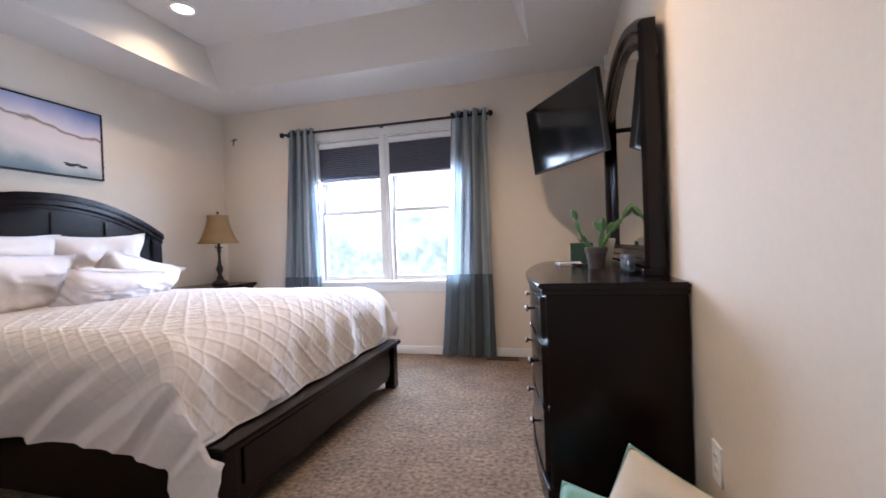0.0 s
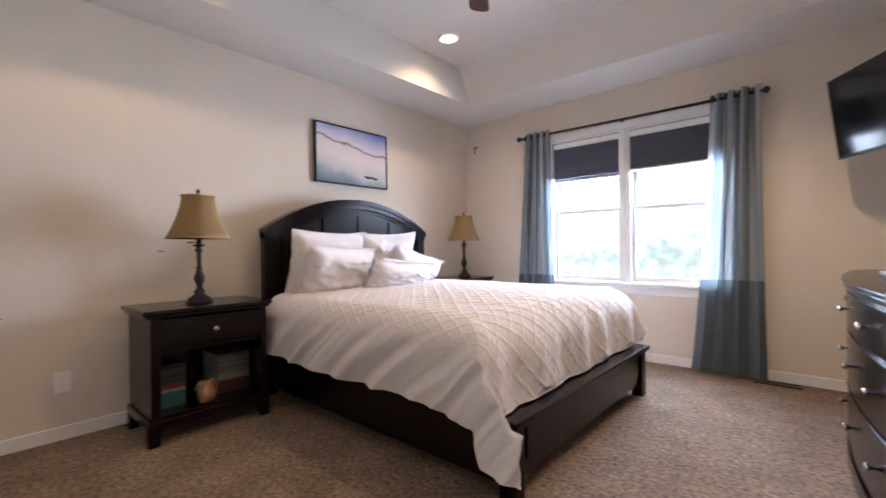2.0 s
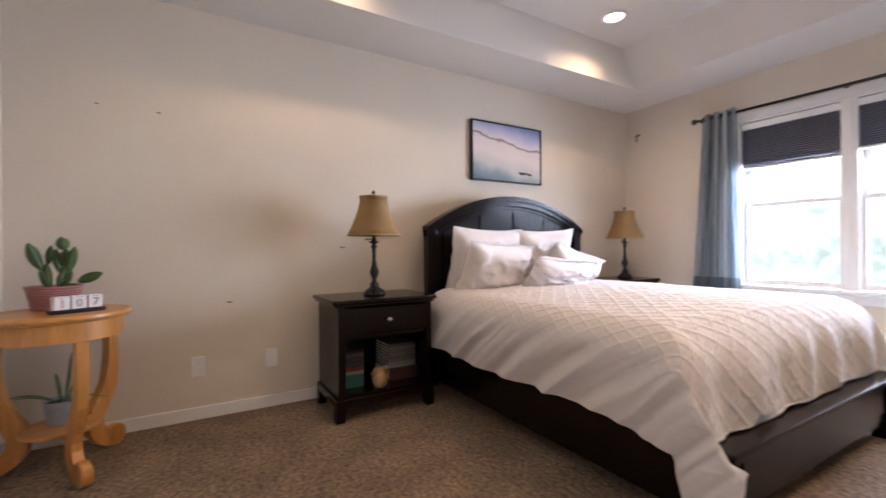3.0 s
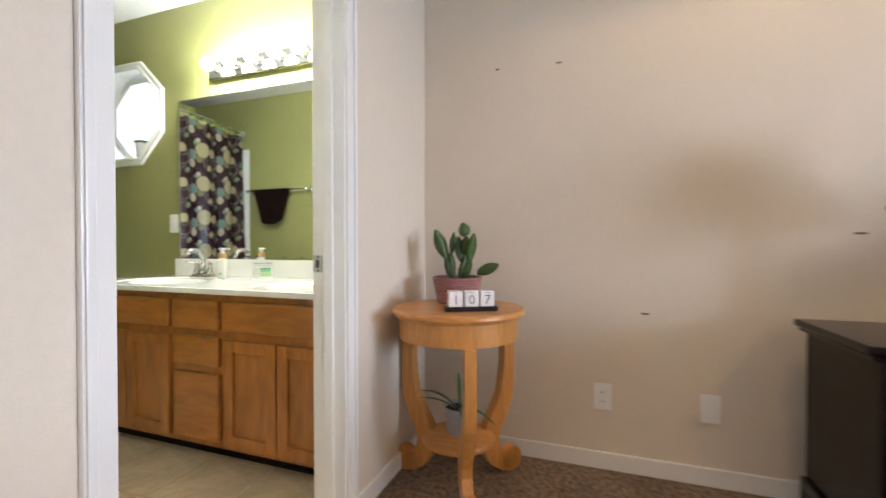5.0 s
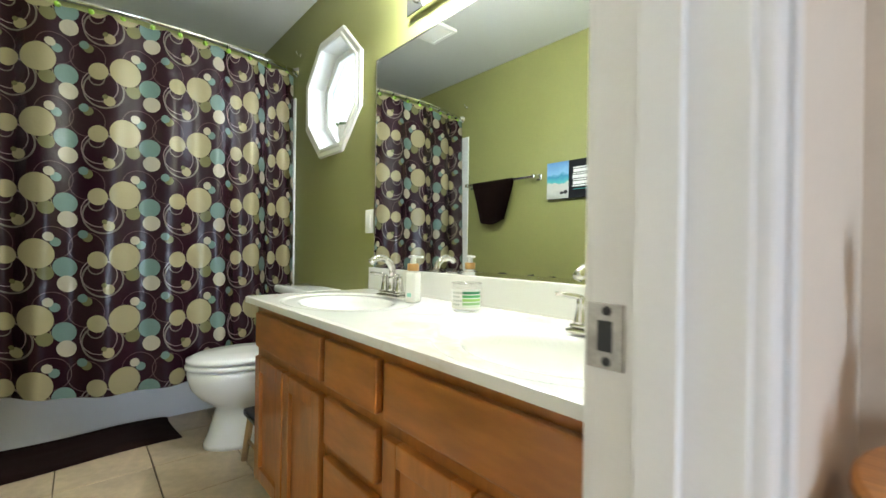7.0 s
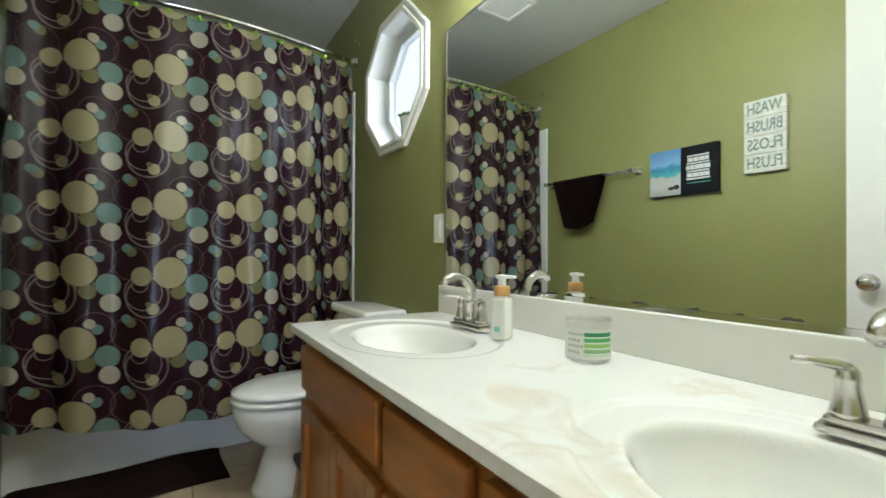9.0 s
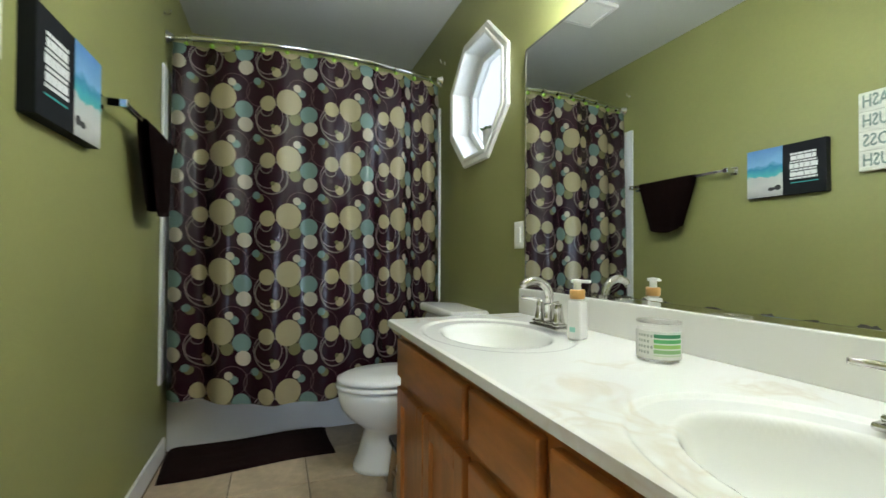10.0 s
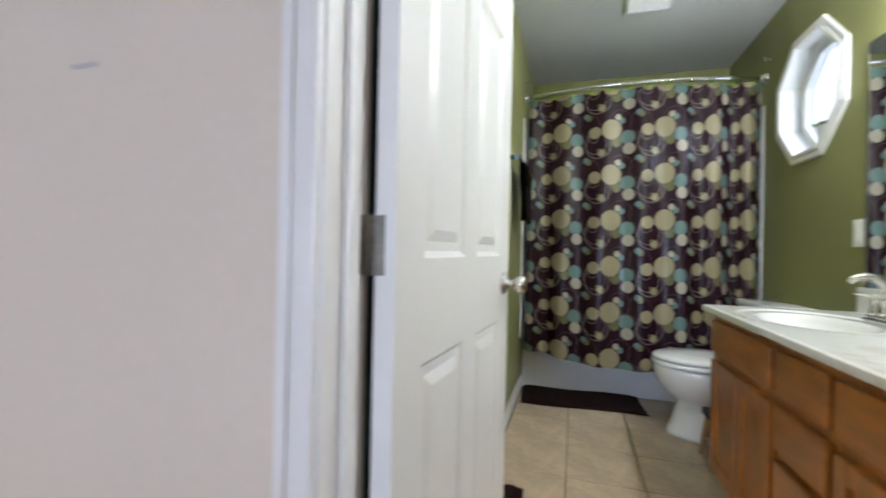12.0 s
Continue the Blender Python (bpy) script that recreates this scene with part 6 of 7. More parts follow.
def build_beach_canvas():
    y0, y1, z0, z1 = -2.482, -2.115, 1.348, 1.608
    cv = thing("wall_canvas", "black canvas with white lettering and a beach photograph panel", "picture", (BE, (y0 + y1) / 2, (z0 + z1) / 2))
    cv.matrix_world = pose(BE, (y0 + y1) / 2, (z0 + z1) / 2, 0, 0, 90)
    w, h = (y1 - y0) / 2, (z1 - z0) / 2
    blk = mat_new("black_canvas", (0.007, 0.008, 0.010), 0.7, grain=0.1, gscale=400, spec=0.2)
    part("canvas", box((-w, 0, -h), (w, 0.036, h), 0.003), blk, cv)
    m = bpy.data.materials.new("beach_photo")
    m.use_nodes = True
    nt = m.node_tree
    tc = nt.nodes.new("ShaderNodeTexCoord")
    sp = nt.nodes.new("ShaderNodeSeparateXYZ")
    nz = nt.nodes.new("ShaderNodeTexNoise")
    nz.inputs["Scale"].default_value, nz.inputs["Detail"].default_value = 16, 5
    nt.links.new(tc.outputs["Object"], nz.inputs["Vector"])
    nt.links.new(tc.outputs["Object"], sp.inputs[0])
    ad = nt.nodes.new("ShaderNodeMath")
    ad.operation = "MULTIPLY_ADD"
    ad.inputs[1].default_value = 0.07
    nt.links.new(nz.outputs[0], ad.inputs[0])
    nt.links.new(sp.outputs[2], ad.inputs[2])
    mr = nt.nodes.new("ShaderNodeMapRange")
    mr.inputs["From Min"].default_value, mr.inputs["From Max"].default_value = -h + 0.03, h + 0.035
    nt.links.new(ad.outputs[0], mr.inputs["Value"])
    rp = nt.nodes.new("ShaderNodeValToRGB")
    e = rp.color_ramp.elements
    stops = [(0.0, (0.30, 0.30, 0.29)), (0.25, (0.55, 0.54, 0.52)), (0.42, (0.50, 0.52, 0.50)), (0.46, (0.08, 0.38, 0.40)), (0.62, (0.03, 0.22, 0.36)), (0.68, (0.20, 0.38, 0.62)), (1.0, (0.10, 0.24, 0.52))]
    e[0].position, e[0].color = 0, (*stops[0][1], 1)
    e[1].position, e[1].color = 1, (*stops[-1][1], 1)
    for p, c in stops[1:-1]:
        k = e.new(p)
        k.color = (*c, 1)
    nt.links.new(mr.outputs[0], rp.inputs[0])
    nt.links.new(rp.outputs[0], nt.nodes["Principled BSDF"].inputs["Base Color"])
    part("photo", box((-w + 0.001, 0.0362, -h + 0.001), (-w + 0.178, 0.0372, h - 0.001)), m, cv, "beach photograph panel")
    # Plain ovals stand in for the dark silhouettes on the beach.
    sil = bmesh.new()
    add_prism(sil, ellipse(-w + 0.155, -h + 0.045, 0.016, 0.014, 14) , "y", 0.0374, 0.0378)
    add_prism(sil, ellipse(-w + 0.125, -h + 0.040, 0.018, 0.010, 14), "y", 0.0374, 0.0378)
    part("dark_rocks", sil, M_SLOT, cv)
    wt = mat_new("white_print", (0.75, 0.75, 0.75), 0.6)
    z = 0.078
    for k, (tall, wide) in enumerate(((0.009, 0.118), (0.022, 0.112), (0.008, 0.122), (0.024, 0.126), (0.009, 0.116), (0.022, 0.118), (0.009, 0.124))):
        left, pos_x = 0.088 - wide / 2, 0.088 - wide / 2
        step = 0.030 if tall > 0.01 else 0.021
        while pos_x < left + wide - 0.004:
            end = min(pos_x + step * (0.7 + 0.5 * ((k * 7 + int(pos_x * 1000)) % 5) / 5), left + wide)
            part("text_bar", box((pos_x, 0.0362, z - tall), (end - 0.0025, 0.0368, z)), wt, cv, "white block of lettering")
            pos_x = end
        z -= tall + 0.005
    part("text_bar", box((0.03, 0.0362, -0.074), (0.15, 0.0368, -0.070)), mat_new("teal_print", (0.05, 0.4, 0.38), 0.6), cv, "thin teal line of print")


build_beach_canvas()


def build_vent():
    v = thing("ceiling_vent", "white louvred exhaust fan grille on the bathroom ceiling", "vent", (-1.985, -2.925, HB))
    w = 0.122
    fr = bmesh.new()
    for lo, hi in (((-w, -w, -0.022), (w, -w + 0.022, 0)), ((-w, w - 0.022, -0.022), (w, w, 0)), ((-w, -w + 0.022, -0.022), (-w + 0.022, w - 0.022, 0)), ((w - 0.022, -w + 0.022, -0.022), (w, w - 0.022, 0))):
        add_box(fr, lo, hi, 0.005)
    part("frame", fr, M_PLATE, v)
    part("backing", box((-w + 0.022, -w + 0.022, -0.004), (w - 0.022, w - 0.022, 0)), M_SLOT, v)
    for k in range(12):
        y = -w + 0.03 + (2 * w - 0.06) * k / 11
        part("slat", box((-w + 0.022, -0.007, -0.0015), (w - 0.022, 0.007, 0.0015), m=pose(0, y, -0.012, 32, 0, 0)), M_PLATE, v)


build_vent()


# Teal shows only high up; the lower length and dark tone shade the hinge gap.
def build_robe():
    def fn(u, v):
        y = -1.08 + 0.217 * u
        z = 0.42 + 1.52 * v
        base = -1.302 - 0.082 * (-0.848 - y)
        return (base + 0.042 + 0.006 * math.sin(u * 14) + 0.004 * math.sin(v * 4), y, z)
    bm = sheet(fn, 24, 32, 0.006)
    solo("hanging_towel", bm, M_TEALFAB, "dark teal bath towel hanging on the back of the open door", "towel", smooth=True)


build_robe()


# floor tiles
def build_tiles():
    s, gap = 0.332, 0.005
    me = bpy.data.meshes.new("tile")
    bm = box((0, 0, 0), (s - gap, s - gap, 0.010), 0.0015, 1)
    bm.to_mesh(me)
    bm.free()
    me.materials.append(M_TILE)
    floor_ob = bpy.data.objects["floor_bathroom"]
    ys = [-2.575 + s * k for k in range(-5, 6)]
    meshes = {}
    for i in range(-4, 2):
        for y in ys:
            x0, x1 = -1.575 + s * i, -1.575 + s * (i + 1) - gap
            y0, y1 = y, y + s - gap
            x0, x1 = max(x0, BW + 0.001), min(x1, BE - 0.001)
            y0, y1 = max(y0, -3.55), min(y1, -0.80)
            if x1 - x0 < 0.02 or y1 - y0 < 0.02:
                continue
            key = (round(x1 - x0, 3), round(y1 - y0, 3))
            if key not in meshes:
                q = bpy.data.meshes.new("tile")
                bm = box((0, 0, 0), (x1 - x0, y1 - y0, 0.010), 0.0015, 1)
                bm.to_mesh(q)
                bm.free()
                q.materials.append(M_TILE)
                meshes[key] = q
            t = new("tile", meshes[key])
            t.location = (x0, y0, -0.0105)
            t.parent = floor_ob
    bpy.data.meshes.remove(me)
    thr = box((DOOR_L, -0.80, -0.001), (DOOR_R, -0.775, 0.010), 0.003)
    setting("threshold_trim", thr, M_CHROME)


build_tiles()


# ---- bedroom: smaller things ----
def build_side_table():
    cx, cy, h = -2.40, -0.452, 0.73
    tb = thing("side_table", "round honey-oak side table with three scrolled legs", "table", (cx, cy, 0))
    part("tabletop", lathe([(0.0, h - 0.032), (0.250, h - 0.032), (0.258, h - 0.028), (0.266, h - 0.016), (0.265, h - 0.006), (0.258, h), (0.0, h)], 64), M_HONEYH, tb, smooth=False)
    part("apron", lathe([(0.226, h - 0.115), (0.238, h - 0.115), (0.238, h - 0.032), (0.226, h - 0.032), (0.226, h - 0.115)], 56), M_HONEY, tb, smooth=False)
    part("lower_shelf", lathe([(0.0, 0.185), (0.135, 0.185), (0.145, 0.19), (0.147, 0.20), (0.143, 0.208), (0.0, 0.208)], 48), M_HONEYH, tb)
    # leg: flat board cut to an S with a scroll foot, in the radial plane
    path = [(0.242, 0.615), (0.246, 0.50), (0.242, 0.42), (0.232, 0.34), (0.200, 0.27), (0.165, 0.215), (0.150, 0.17), (0.155, 0.12), (0.185, 0.075), (0.225, 0.048), (0.262, 0.052)]
    half = [0.024, 0.026, 0.030, 0.034, 0.037, 0.040, 0.040, 0.040, 0.038, 0.036, 0.034]
    pts = [Vector((r, z)) for r, z in path]
    left, right = [], []
    for k, p in enumerate(pts):
        d = (pts[min(k + 1, len(pts) - 1)] - pts[max(k - 1, 0)]).normalized()
        nrm = Vector((-d.y, d.x))
        left.append(p + nrm * half[k])
        right.append(p - nrm * half[k])
    n = len(pts)
    for ang in (27, 140, 258):
        bm = bmesh.new()
        w = 0.021
        A = [[bm.verts.new((q.x, s * w, max(q.y, 0.0))) for q in side] for s in (-1, 1) for side in (left, right)]
        for k in range(n - 1):
            bm.faces.new((A[0][k], A[0][k + 1], A[1][k + 1], A[1][k]))
            bm.faces.new((A[2][k], A[3][k], A[3][k + 1], A[2][k + 1]))
            bm.faces.new((A[0][k], A[2][k], A[2][k + 1], A[0][k + 1]))
            bm.faces.new((A[1][k], A[1][k + 1], A[3][k + 1], A[3][k]))
        bm.faces.new((A[0][0], A[1][0], A[3][0], A[2][0]))
        add_prism(bm, ellipse(0.262, 0.054, 0.053, 0.053, 24), "y", -w, w, 0.004)
        bmesh.ops.recalc_face_normals(bm, faces=bm.faces[:])
        bmesh.ops.rotate(bm, verts=bm.verts[:], cent=(0, 0, 0), matrix=Matrix.Rotation(radians(ang), 3, "Z"))
        part("leg", bm, M_HONEY, tb)
    return h


TAB_H = build_side_table()
M_SOIL = mat_new("dark_potting_soil", (0.03, 0.018, 0.012), 0.95, grain=0.4, gscale=200, bump=0.8, bscale=150)


def leaf_bm(length, width, bend, m, teeth=0.0, thick=0.004, n=12, fold=0.15):
    bm = bmesh.new()
    rows = []
    for k in range(n + 1):
        u = k / n
        w = width * (math.sin(math.pi * min(1, u * 0.92 + 0.06)) ** 0.75) * (1 + teeth * (1 if k % 2 else -1))
        a = bend * u
        c = Vector((length * (math.sin(a) / bend if abs(bend) > 1e-3 else u), 0, length * ((1 - math.cos(a)) / bend if abs(bend) > 1e-3 else 0)))
        up = Vector((-math.sin(a), 0, math.cos(a)))
        rows.append([bm.verts.new(m @ (c + Vector((0, s * w, 0)) + up * (fold * abs(s) * w + (0 if abs(s) == 1 else thick * z)))) for s, z in ((-1, 0), (0, 1), (1, 0), (0, -1))])
    for a, b in zip(rows, rows[1:]):
        for k in range(4):
            bm.faces.new((a[k], a[(k + 1) % 4], b[(k + 1) % 4], b[k]))
    bm.faces.new(rows[-1])
    bm.faces.new(list(reversed(rows[0])))
    return bm


# stems as chains of pads: (bearing, rise, length, half width, bend)
TABLE_STEMS = [
    [(290, 72, 0.100, 0.019, 0.1), (287, 66, 0.125, 0.030, -0.35)],
    [(107, 85, 0.080, 0.022, 0.1), (300, 84, 0.105, 0.030, 0.1)],
    [(107, 80, 0.110, 0.022, 0.1), (107, 86, 0.080, 0.028, 0.2), (287, 75, 0.060, 0.024, 0.6)],
    [(107, 62, 0.090, 0.020, 0.2), (107, 84, 0.115, 0.028, 0.3), (287, 70, 0.055, 0.022, 0.5)],
    [(107, 16, 0.075, 0.020, 0.3), (107, 22, 0.095, 0.028, 0.1)],
    [(290, 85, 0.120, 0.020, 0.1), (107, 82, 0.085, 0.018, 0.2)],
    [(60, 45, 0.060, 0.014, 0.3)],
]
DRESSER_STEMS = [
    [(180, 56, 0.105, 0.015, 0.1), (180, 72, 0.075, 0.018, 0.1), (188, 70, 0.060, 0.019, 0.1)],
    [(0, 60, 0.100, 0.015, 0.1), (0, 45, 0.100, 0.018, 0.1), (3, 46, 0.095, 0.021, 0.1)],
    [(20, 75, 0.090, 0.018, 0.1), (0, 85, 0.075, 0.024, 0.1)],
    [(20, 80, 0.100, 0.015, 0.1), (180, 58, 0.060, 0.018, 0.1)],
    [(0, 60, 0.100, 0.014, 0.1), (10, 68, 0.055, 0.022, 0.1)],
    [(195, 50, 0.055, 0.013, 0.2), (180, 60, 0.045, 0.015, 0.1)],
]


def pad_plant(pl, lm, z0, stems, teeth, thick, rng, grow=1.0):
    for stem in stems:
        p = Vector((0.018 * math.cos(radians(stem[0][0])), 0.018 * math.sin(radians(stem[0][0])), z0 - 0.004))
        for az, el, ln, wd, bd in stem:
            ln, wd = ln * grow, wd * grow * 0.84
            m = Matrix.Translation(p) @ pose(0, 0, 0, 0, 0, az) @ pose(0, 0, 0, 0, -el, 0)
            part("leaf", leaf_bm(ln, wd, bd, m @ pose(0, 0, 0, rng.uniform(60, 120), 0, 0), teeth, thick, 12, 0.1), lm, pl, smooth=True)
            tip = Vector((math.sin(bd) / bd, 0, (1 - math.cos(bd)) / bd)) if abs(bd) > 0.001 else Vector((1, 0, 0))
            p = m @ (tip * ln * 0.93)


def build_table_plant():
    at = (-2.515, -0.495, TAB_H)
    pl = thing("potted_plant", "green succulent in a ribbed dusty-pink pot on the side table", "plant", at)
    pink = mat_new("dusty_pink_ceramic", (0.34, 0.15, 0.14), 0.55, grain=0.12, gscale=120, stain=0.1, sscale=20)
    prof = [(0.080, 0.0), (0.085, 0.004)]
    for k in range(9):
        z = 0.012 + 0.010 * k
        prof += [(0.087 + 0.0022 * k, z), (0.0845 + 0.0022 * k, z + 0.005)]
    prof += [(0.108, 0.104), (0.108, 0.112), (0.101, 0.112), (0.098, 0.095)]
    part("pot", lathe(prof, 48), pink, pl, "ribbed dusty-pink ceramic pot", smooth=False)
    part("soil", lathe([(0.0995, 0.096), (0.05, 0.101), (0, 0.100)], 28), M_SOIL, pl)
    lm = mat_new("succulent_leaf_green", (0.042, 0.082, 0.016), 0.42, grain=0.15, gscale=60, stain=0.3, sscale=18, island=0.25)
    rng = random.Random(5)
    pad_plant(pl, lm, 0.098, TABLE_STEMS, 0.03, 0.007, rng, 1.08)


build_table_plant()


def build_calendar():
    a, b = Vector((-2.268, -0.462)), Vector((-2.360, -0.290))
    c = (a + b) / 2
    rz = math.degrees(math.atan2((b - a).y, (b - a).x))
    cal = thing("block_calendar", "white block calendar cubes on a black wooden tray", "calendar", (c.x, c.y, TAB_H), rz)
    part("tray", box((-0.100, -0.028, 0), (0.100, 0.028, 0.018), 0.003), M_BLACK, cal, "black tray")
    blk = mat_new("chalk_white_wood", (0.74, 0.72, 0.72), 0.6, grain=0.05, gscale=60)
    ink = mat_new("grey_ink", (0.13, 0.13, 0.14), 0.6)
    for k, digit in enumerate("107"):
        x = -0.060 + 0.060 * k
        cube = part("block", box((x - 0.0265, -0.026, 0.0185), (x + 0.0265, 0.020, 0.076), 0.003), blk, cal, "white wooden block")
        for y, turn in ((0.0203, 180), (-0.0263, 0)):
            bm = text_bm(digit, 0.050, 0.0003, "CENTER")
            bmesh.ops.transform(bm, matrix=pose(x, y, 0.043, 90, 0, turn), verts=bm.verts[:])
            part("numeral", bm, ink, cube, "grey printed numeral")
            lo, hi = min(y, y * 0.985), max(y, y * 0.985)
            part("print_bar", box((x - 0.010, lo, 0.0695), (x + 0.010, hi, 0.0715)), ink, cube)


build_calendar()


def build_lower_plant():
    pl = thing("potted_plant", "small spider plant in a grey pot on the lower shelf", "plant", (-2.43, -0.455, 0.208))
    part("pot", lathe([(0.050, 0), (0.054, 0.004), (0.068, 0.105), (0.070, 0.110), (0.064, 0.110), (0.062, 0.095)], 32), mat_new("grey_glazed_pot", (0.34, 0.35, 0.38), 0.4, stain=0.15, sscale=20), pl, "grey glazed pot", smooth=True)
    part("soil", lathe([(0.063, 0.096), (0, 0.100)], 24), M_SOIL, pl)
    lm = mat_new("spider_leaf_green", (0.08, 0.15, 0.05), 0.5, stain=0.25, sscale=20)
    for az, el, ln, bd in ((20, 30, 0.24, -0.7), (70, 65, 0.20, 0.3), (40, 25, 0.30, -0.5), (250, 28, 0.22, -0.8), (150, 75, 0.22, 0.2), (200, 50, 0.18, -0.5), (310, 40, 0.17, -0.6)):
        m = pose(0.02 * math.cos(radians(az)), 0.02 * math.sin(radians(az)), 0.098, 0, 0, az) @ pose(0, 0, 0, 0, -el, 0)
        part("leaf", leaf_bm(ln, 0.009, bd, m, 0, 0.0015, 10, 0.5), lm, pl, smooth=True)


build_lower_plant()


# ---- on the dresser ----
def build_dresser_plant():
    pl = thing("potted_plant", "toothed cactus-leaf plant in a grey clay pot on the dresser", "plant", (0.795, 2.72, DTOP))
    part("pot", lathe([(0.038, 0), (0.041, 0.004), (0.050, 0.085), (0.056, 0.086), (0.058, 0.112), (0.054, 0.115), (0.050, 0.112), (0.048, 0.10)], 32), mat_new("grey_clay", (0.10, 0.085, 0.08), 0.8, grain=0.1, stain=0.2, sscale=18), pl, "grey clay pot", smooth=False)
    part("soil", lathe([(0.049, 0.10), (0, 0.106)], 24), M_SOIL, pl)
    lm = mat_new("cactus_leaf_green", (0.05, 0.13, 0.03), 0.4, grain=0.15, gscale=60, stain=0.3, sscale=16, island=0.2)
    pad_plant(pl, lm, 0.102, DRESSER_STEMS, 0.24, 0.006, random.Random(8), 1.08)


build_dresser_plant()


def build_green_box():
    g = thing("memo_box", "dark green memo holder with white spiral edge on the dresser", "memo box", (0.765, 3.45, DTOP), -8)
    part("box", box((-0.075, -0.03, 0), (0.075, 0.03, 0.135), 0.006), mat_new("dark_green_card", (0.018, 0.055, 0.038), 0.6, grain=0.1), g, "dark green body")
    for k in range(7):
        z = 0.016 + 0.017 * k
        part("spiral_loop", tube([(-0.082, -0.031, z), (-0.072, -0.034, z + 0.002), (-0.070, -0.031, z)], 0.0025, 6), M_PLATE, g)
    lm = mat_new("pale_sprig_green", (0.16, 0.24, 0.12), 0.6)
    for az in (10, 80, 150, 220, 300):
        m = pose(0.0, 0.0, 0.132, 0, 0, az) @ pose(0, 0, 0, 0, -40, 0)
        part("sprig", leaf_bm(0.05, 0.010, 0.4, m, 0, 0.002, 6), lm, g)


build_green_box()


def build_dresser_bits():
    b = thing("flat_book", "pale grey book lying flat on the dresser", "book", (0.665, 3.16, DTOP), 8)
    part("cover", box((-0.07, -0.10, 0), (0.07, 0.10, 0.016), 0.003), mat_new("pale_grey_cover", (0.42, 0.42, 0.44), 0.5, stain=0.1), b)
    f = thing("small_frame", "small cream picture frame leaning towards the mirror", "picture frame", (0.855, 2.90, DTOP), 0)
    part("frame", box((-0.006, -0.055, 0), (0.006, 0.055, 0.16), 0.002, m=pose(0, 0, 0, 0, 12, -35)), mat_new("cream_frame", (0.60, 0.52, 0.40), 0.5), f)
    part("photo", box((-0.0085, -0.042, 0.016), (-0.0065, 0.042, 0.145), m=pose(0, 0, 0, 0, 12, -35)), mat_new("pale_photo", (0.5, 0.46, 0.4), 0.4, stain=0.3, sscale=25), f)
    k = thing("trinket_dish", "small dark trinket dish with a pale shell", "dish", (0.72, 3.00, DTOP))
    part("dish", lathe([(0.03, 0), (0.045, 0.012), (0.047, 0.016), (0.04, 0.010), (0, 0.006)], 24), M_BLACK, k, smooth=True)
    part("shell", lathe([(0.0, 0.008), (0.02, 0.012), (0.014, 0.024), (0, 0.03)], 14), M_PLATE, k, "pale shell", smooth=True)
    s = thing("word_sign", "dark block letters FAITH standing on a base", "sign", (0.893, 2.36, DTOP), -90)
    m = mat_new("weathered_blue_grey_letters", (0.05, 0.055, 0.07), 0.6, stain=0.3, sscale=30)
    part("base", box((-0.135, -0.02, 0), (0.105, 0.02, 0.014), 0.002), M_DARK, s)
    bm = text_bm("FAITH", 0.088, 0.012, "CENTER", 0.002)
    bmesh.ops.transform(bm, matrix=pose(-0.015, 0, 0.047, 90, 0, 0), verts=bm.verts[:])
    part("letters", bm, m, s, "dark blue-grey letters")


build_dresser_bits()


# ---- floor pillows by the dresser ----
def floor_pillow(at, rx, rz, w, colour, name, label, piping, motif=False, spin=0):
    m = mat_new(name, colour, 0.9, grain=0.06, gscale=300, bump=0.3, bscale=500)
    th = thing("floor_pillow", label, "pillow", at, group="floor pillows")
    th.matrix_world = pose(*at, rx, 0, rz) @ pose(0, 0, 0, 0, 0, spin)
    part("cover", cushion(w, w, 0.15, 3 if motif else 8, 20), m, th, smooth=True)
    k = []
    n = 40
    for q in range(n + 1):
        s = 4 * (q / n) % 4
        i, f = int(s) % 4, s - int(s)
        e = 2 * f - 1
        pin = 1 - 0.13 * 0.6 * (1 - e * e)
        p = [(e, -1), (1, e), (-e, 1), (-1, -e)][i]
        k.append((p[0] * w / 2 * pin, p[1] * w / 2 * pin, 0))
    part("piping", tube(k, 0.005, 8), piping, th, "teal piping", smooth=True)
    if motif:
        bm = bmesh.new()
        for j in range(10):
            a = math.tau * j / 10
            mm = pose(0.05 * math.cos(a), -0.02 + 0.05 * math.sin(a), 0.077, 0, 0, math.degrees(a))
            for s in (-1, 0, 1):
                pet = leaf_bm(0.06, 0.006, 0.05, mm @ pose(0, 0, 0, 0, 0, 28 * s), 0, 0.001, 6, 0)
                tmp = bpy.data.meshes.new("petal")
                pet.to_mesh(tmp)
                pet.free()
                bm.from_mesh(tmp)
                bpy.data.meshes.remove(tmp)
        part("motif", bm, mat_new("navy_print", (0.05, 0.08, 0.16), 0.8), th, "navy printed flower")


M_PIPE = mat_new("teal_piping", (0.20, 0.36, 0.34), 0.8)
floor_pillow((0.845, 1.56, 0.197), 58, -18, 0.355, (0.66, 0.60, 0.52), "cream_linen", "cream cushion with navy flower print leaning on the dresser", M_PIPE, True, -20)
floor_pillow((0.69, 1.63, 0.105), 44, -22, 0.31, (0.22, 0.42, 0.38), "seafoam_fabric", "seafoam green cushion leaning beside the dresser", M_PIPE)


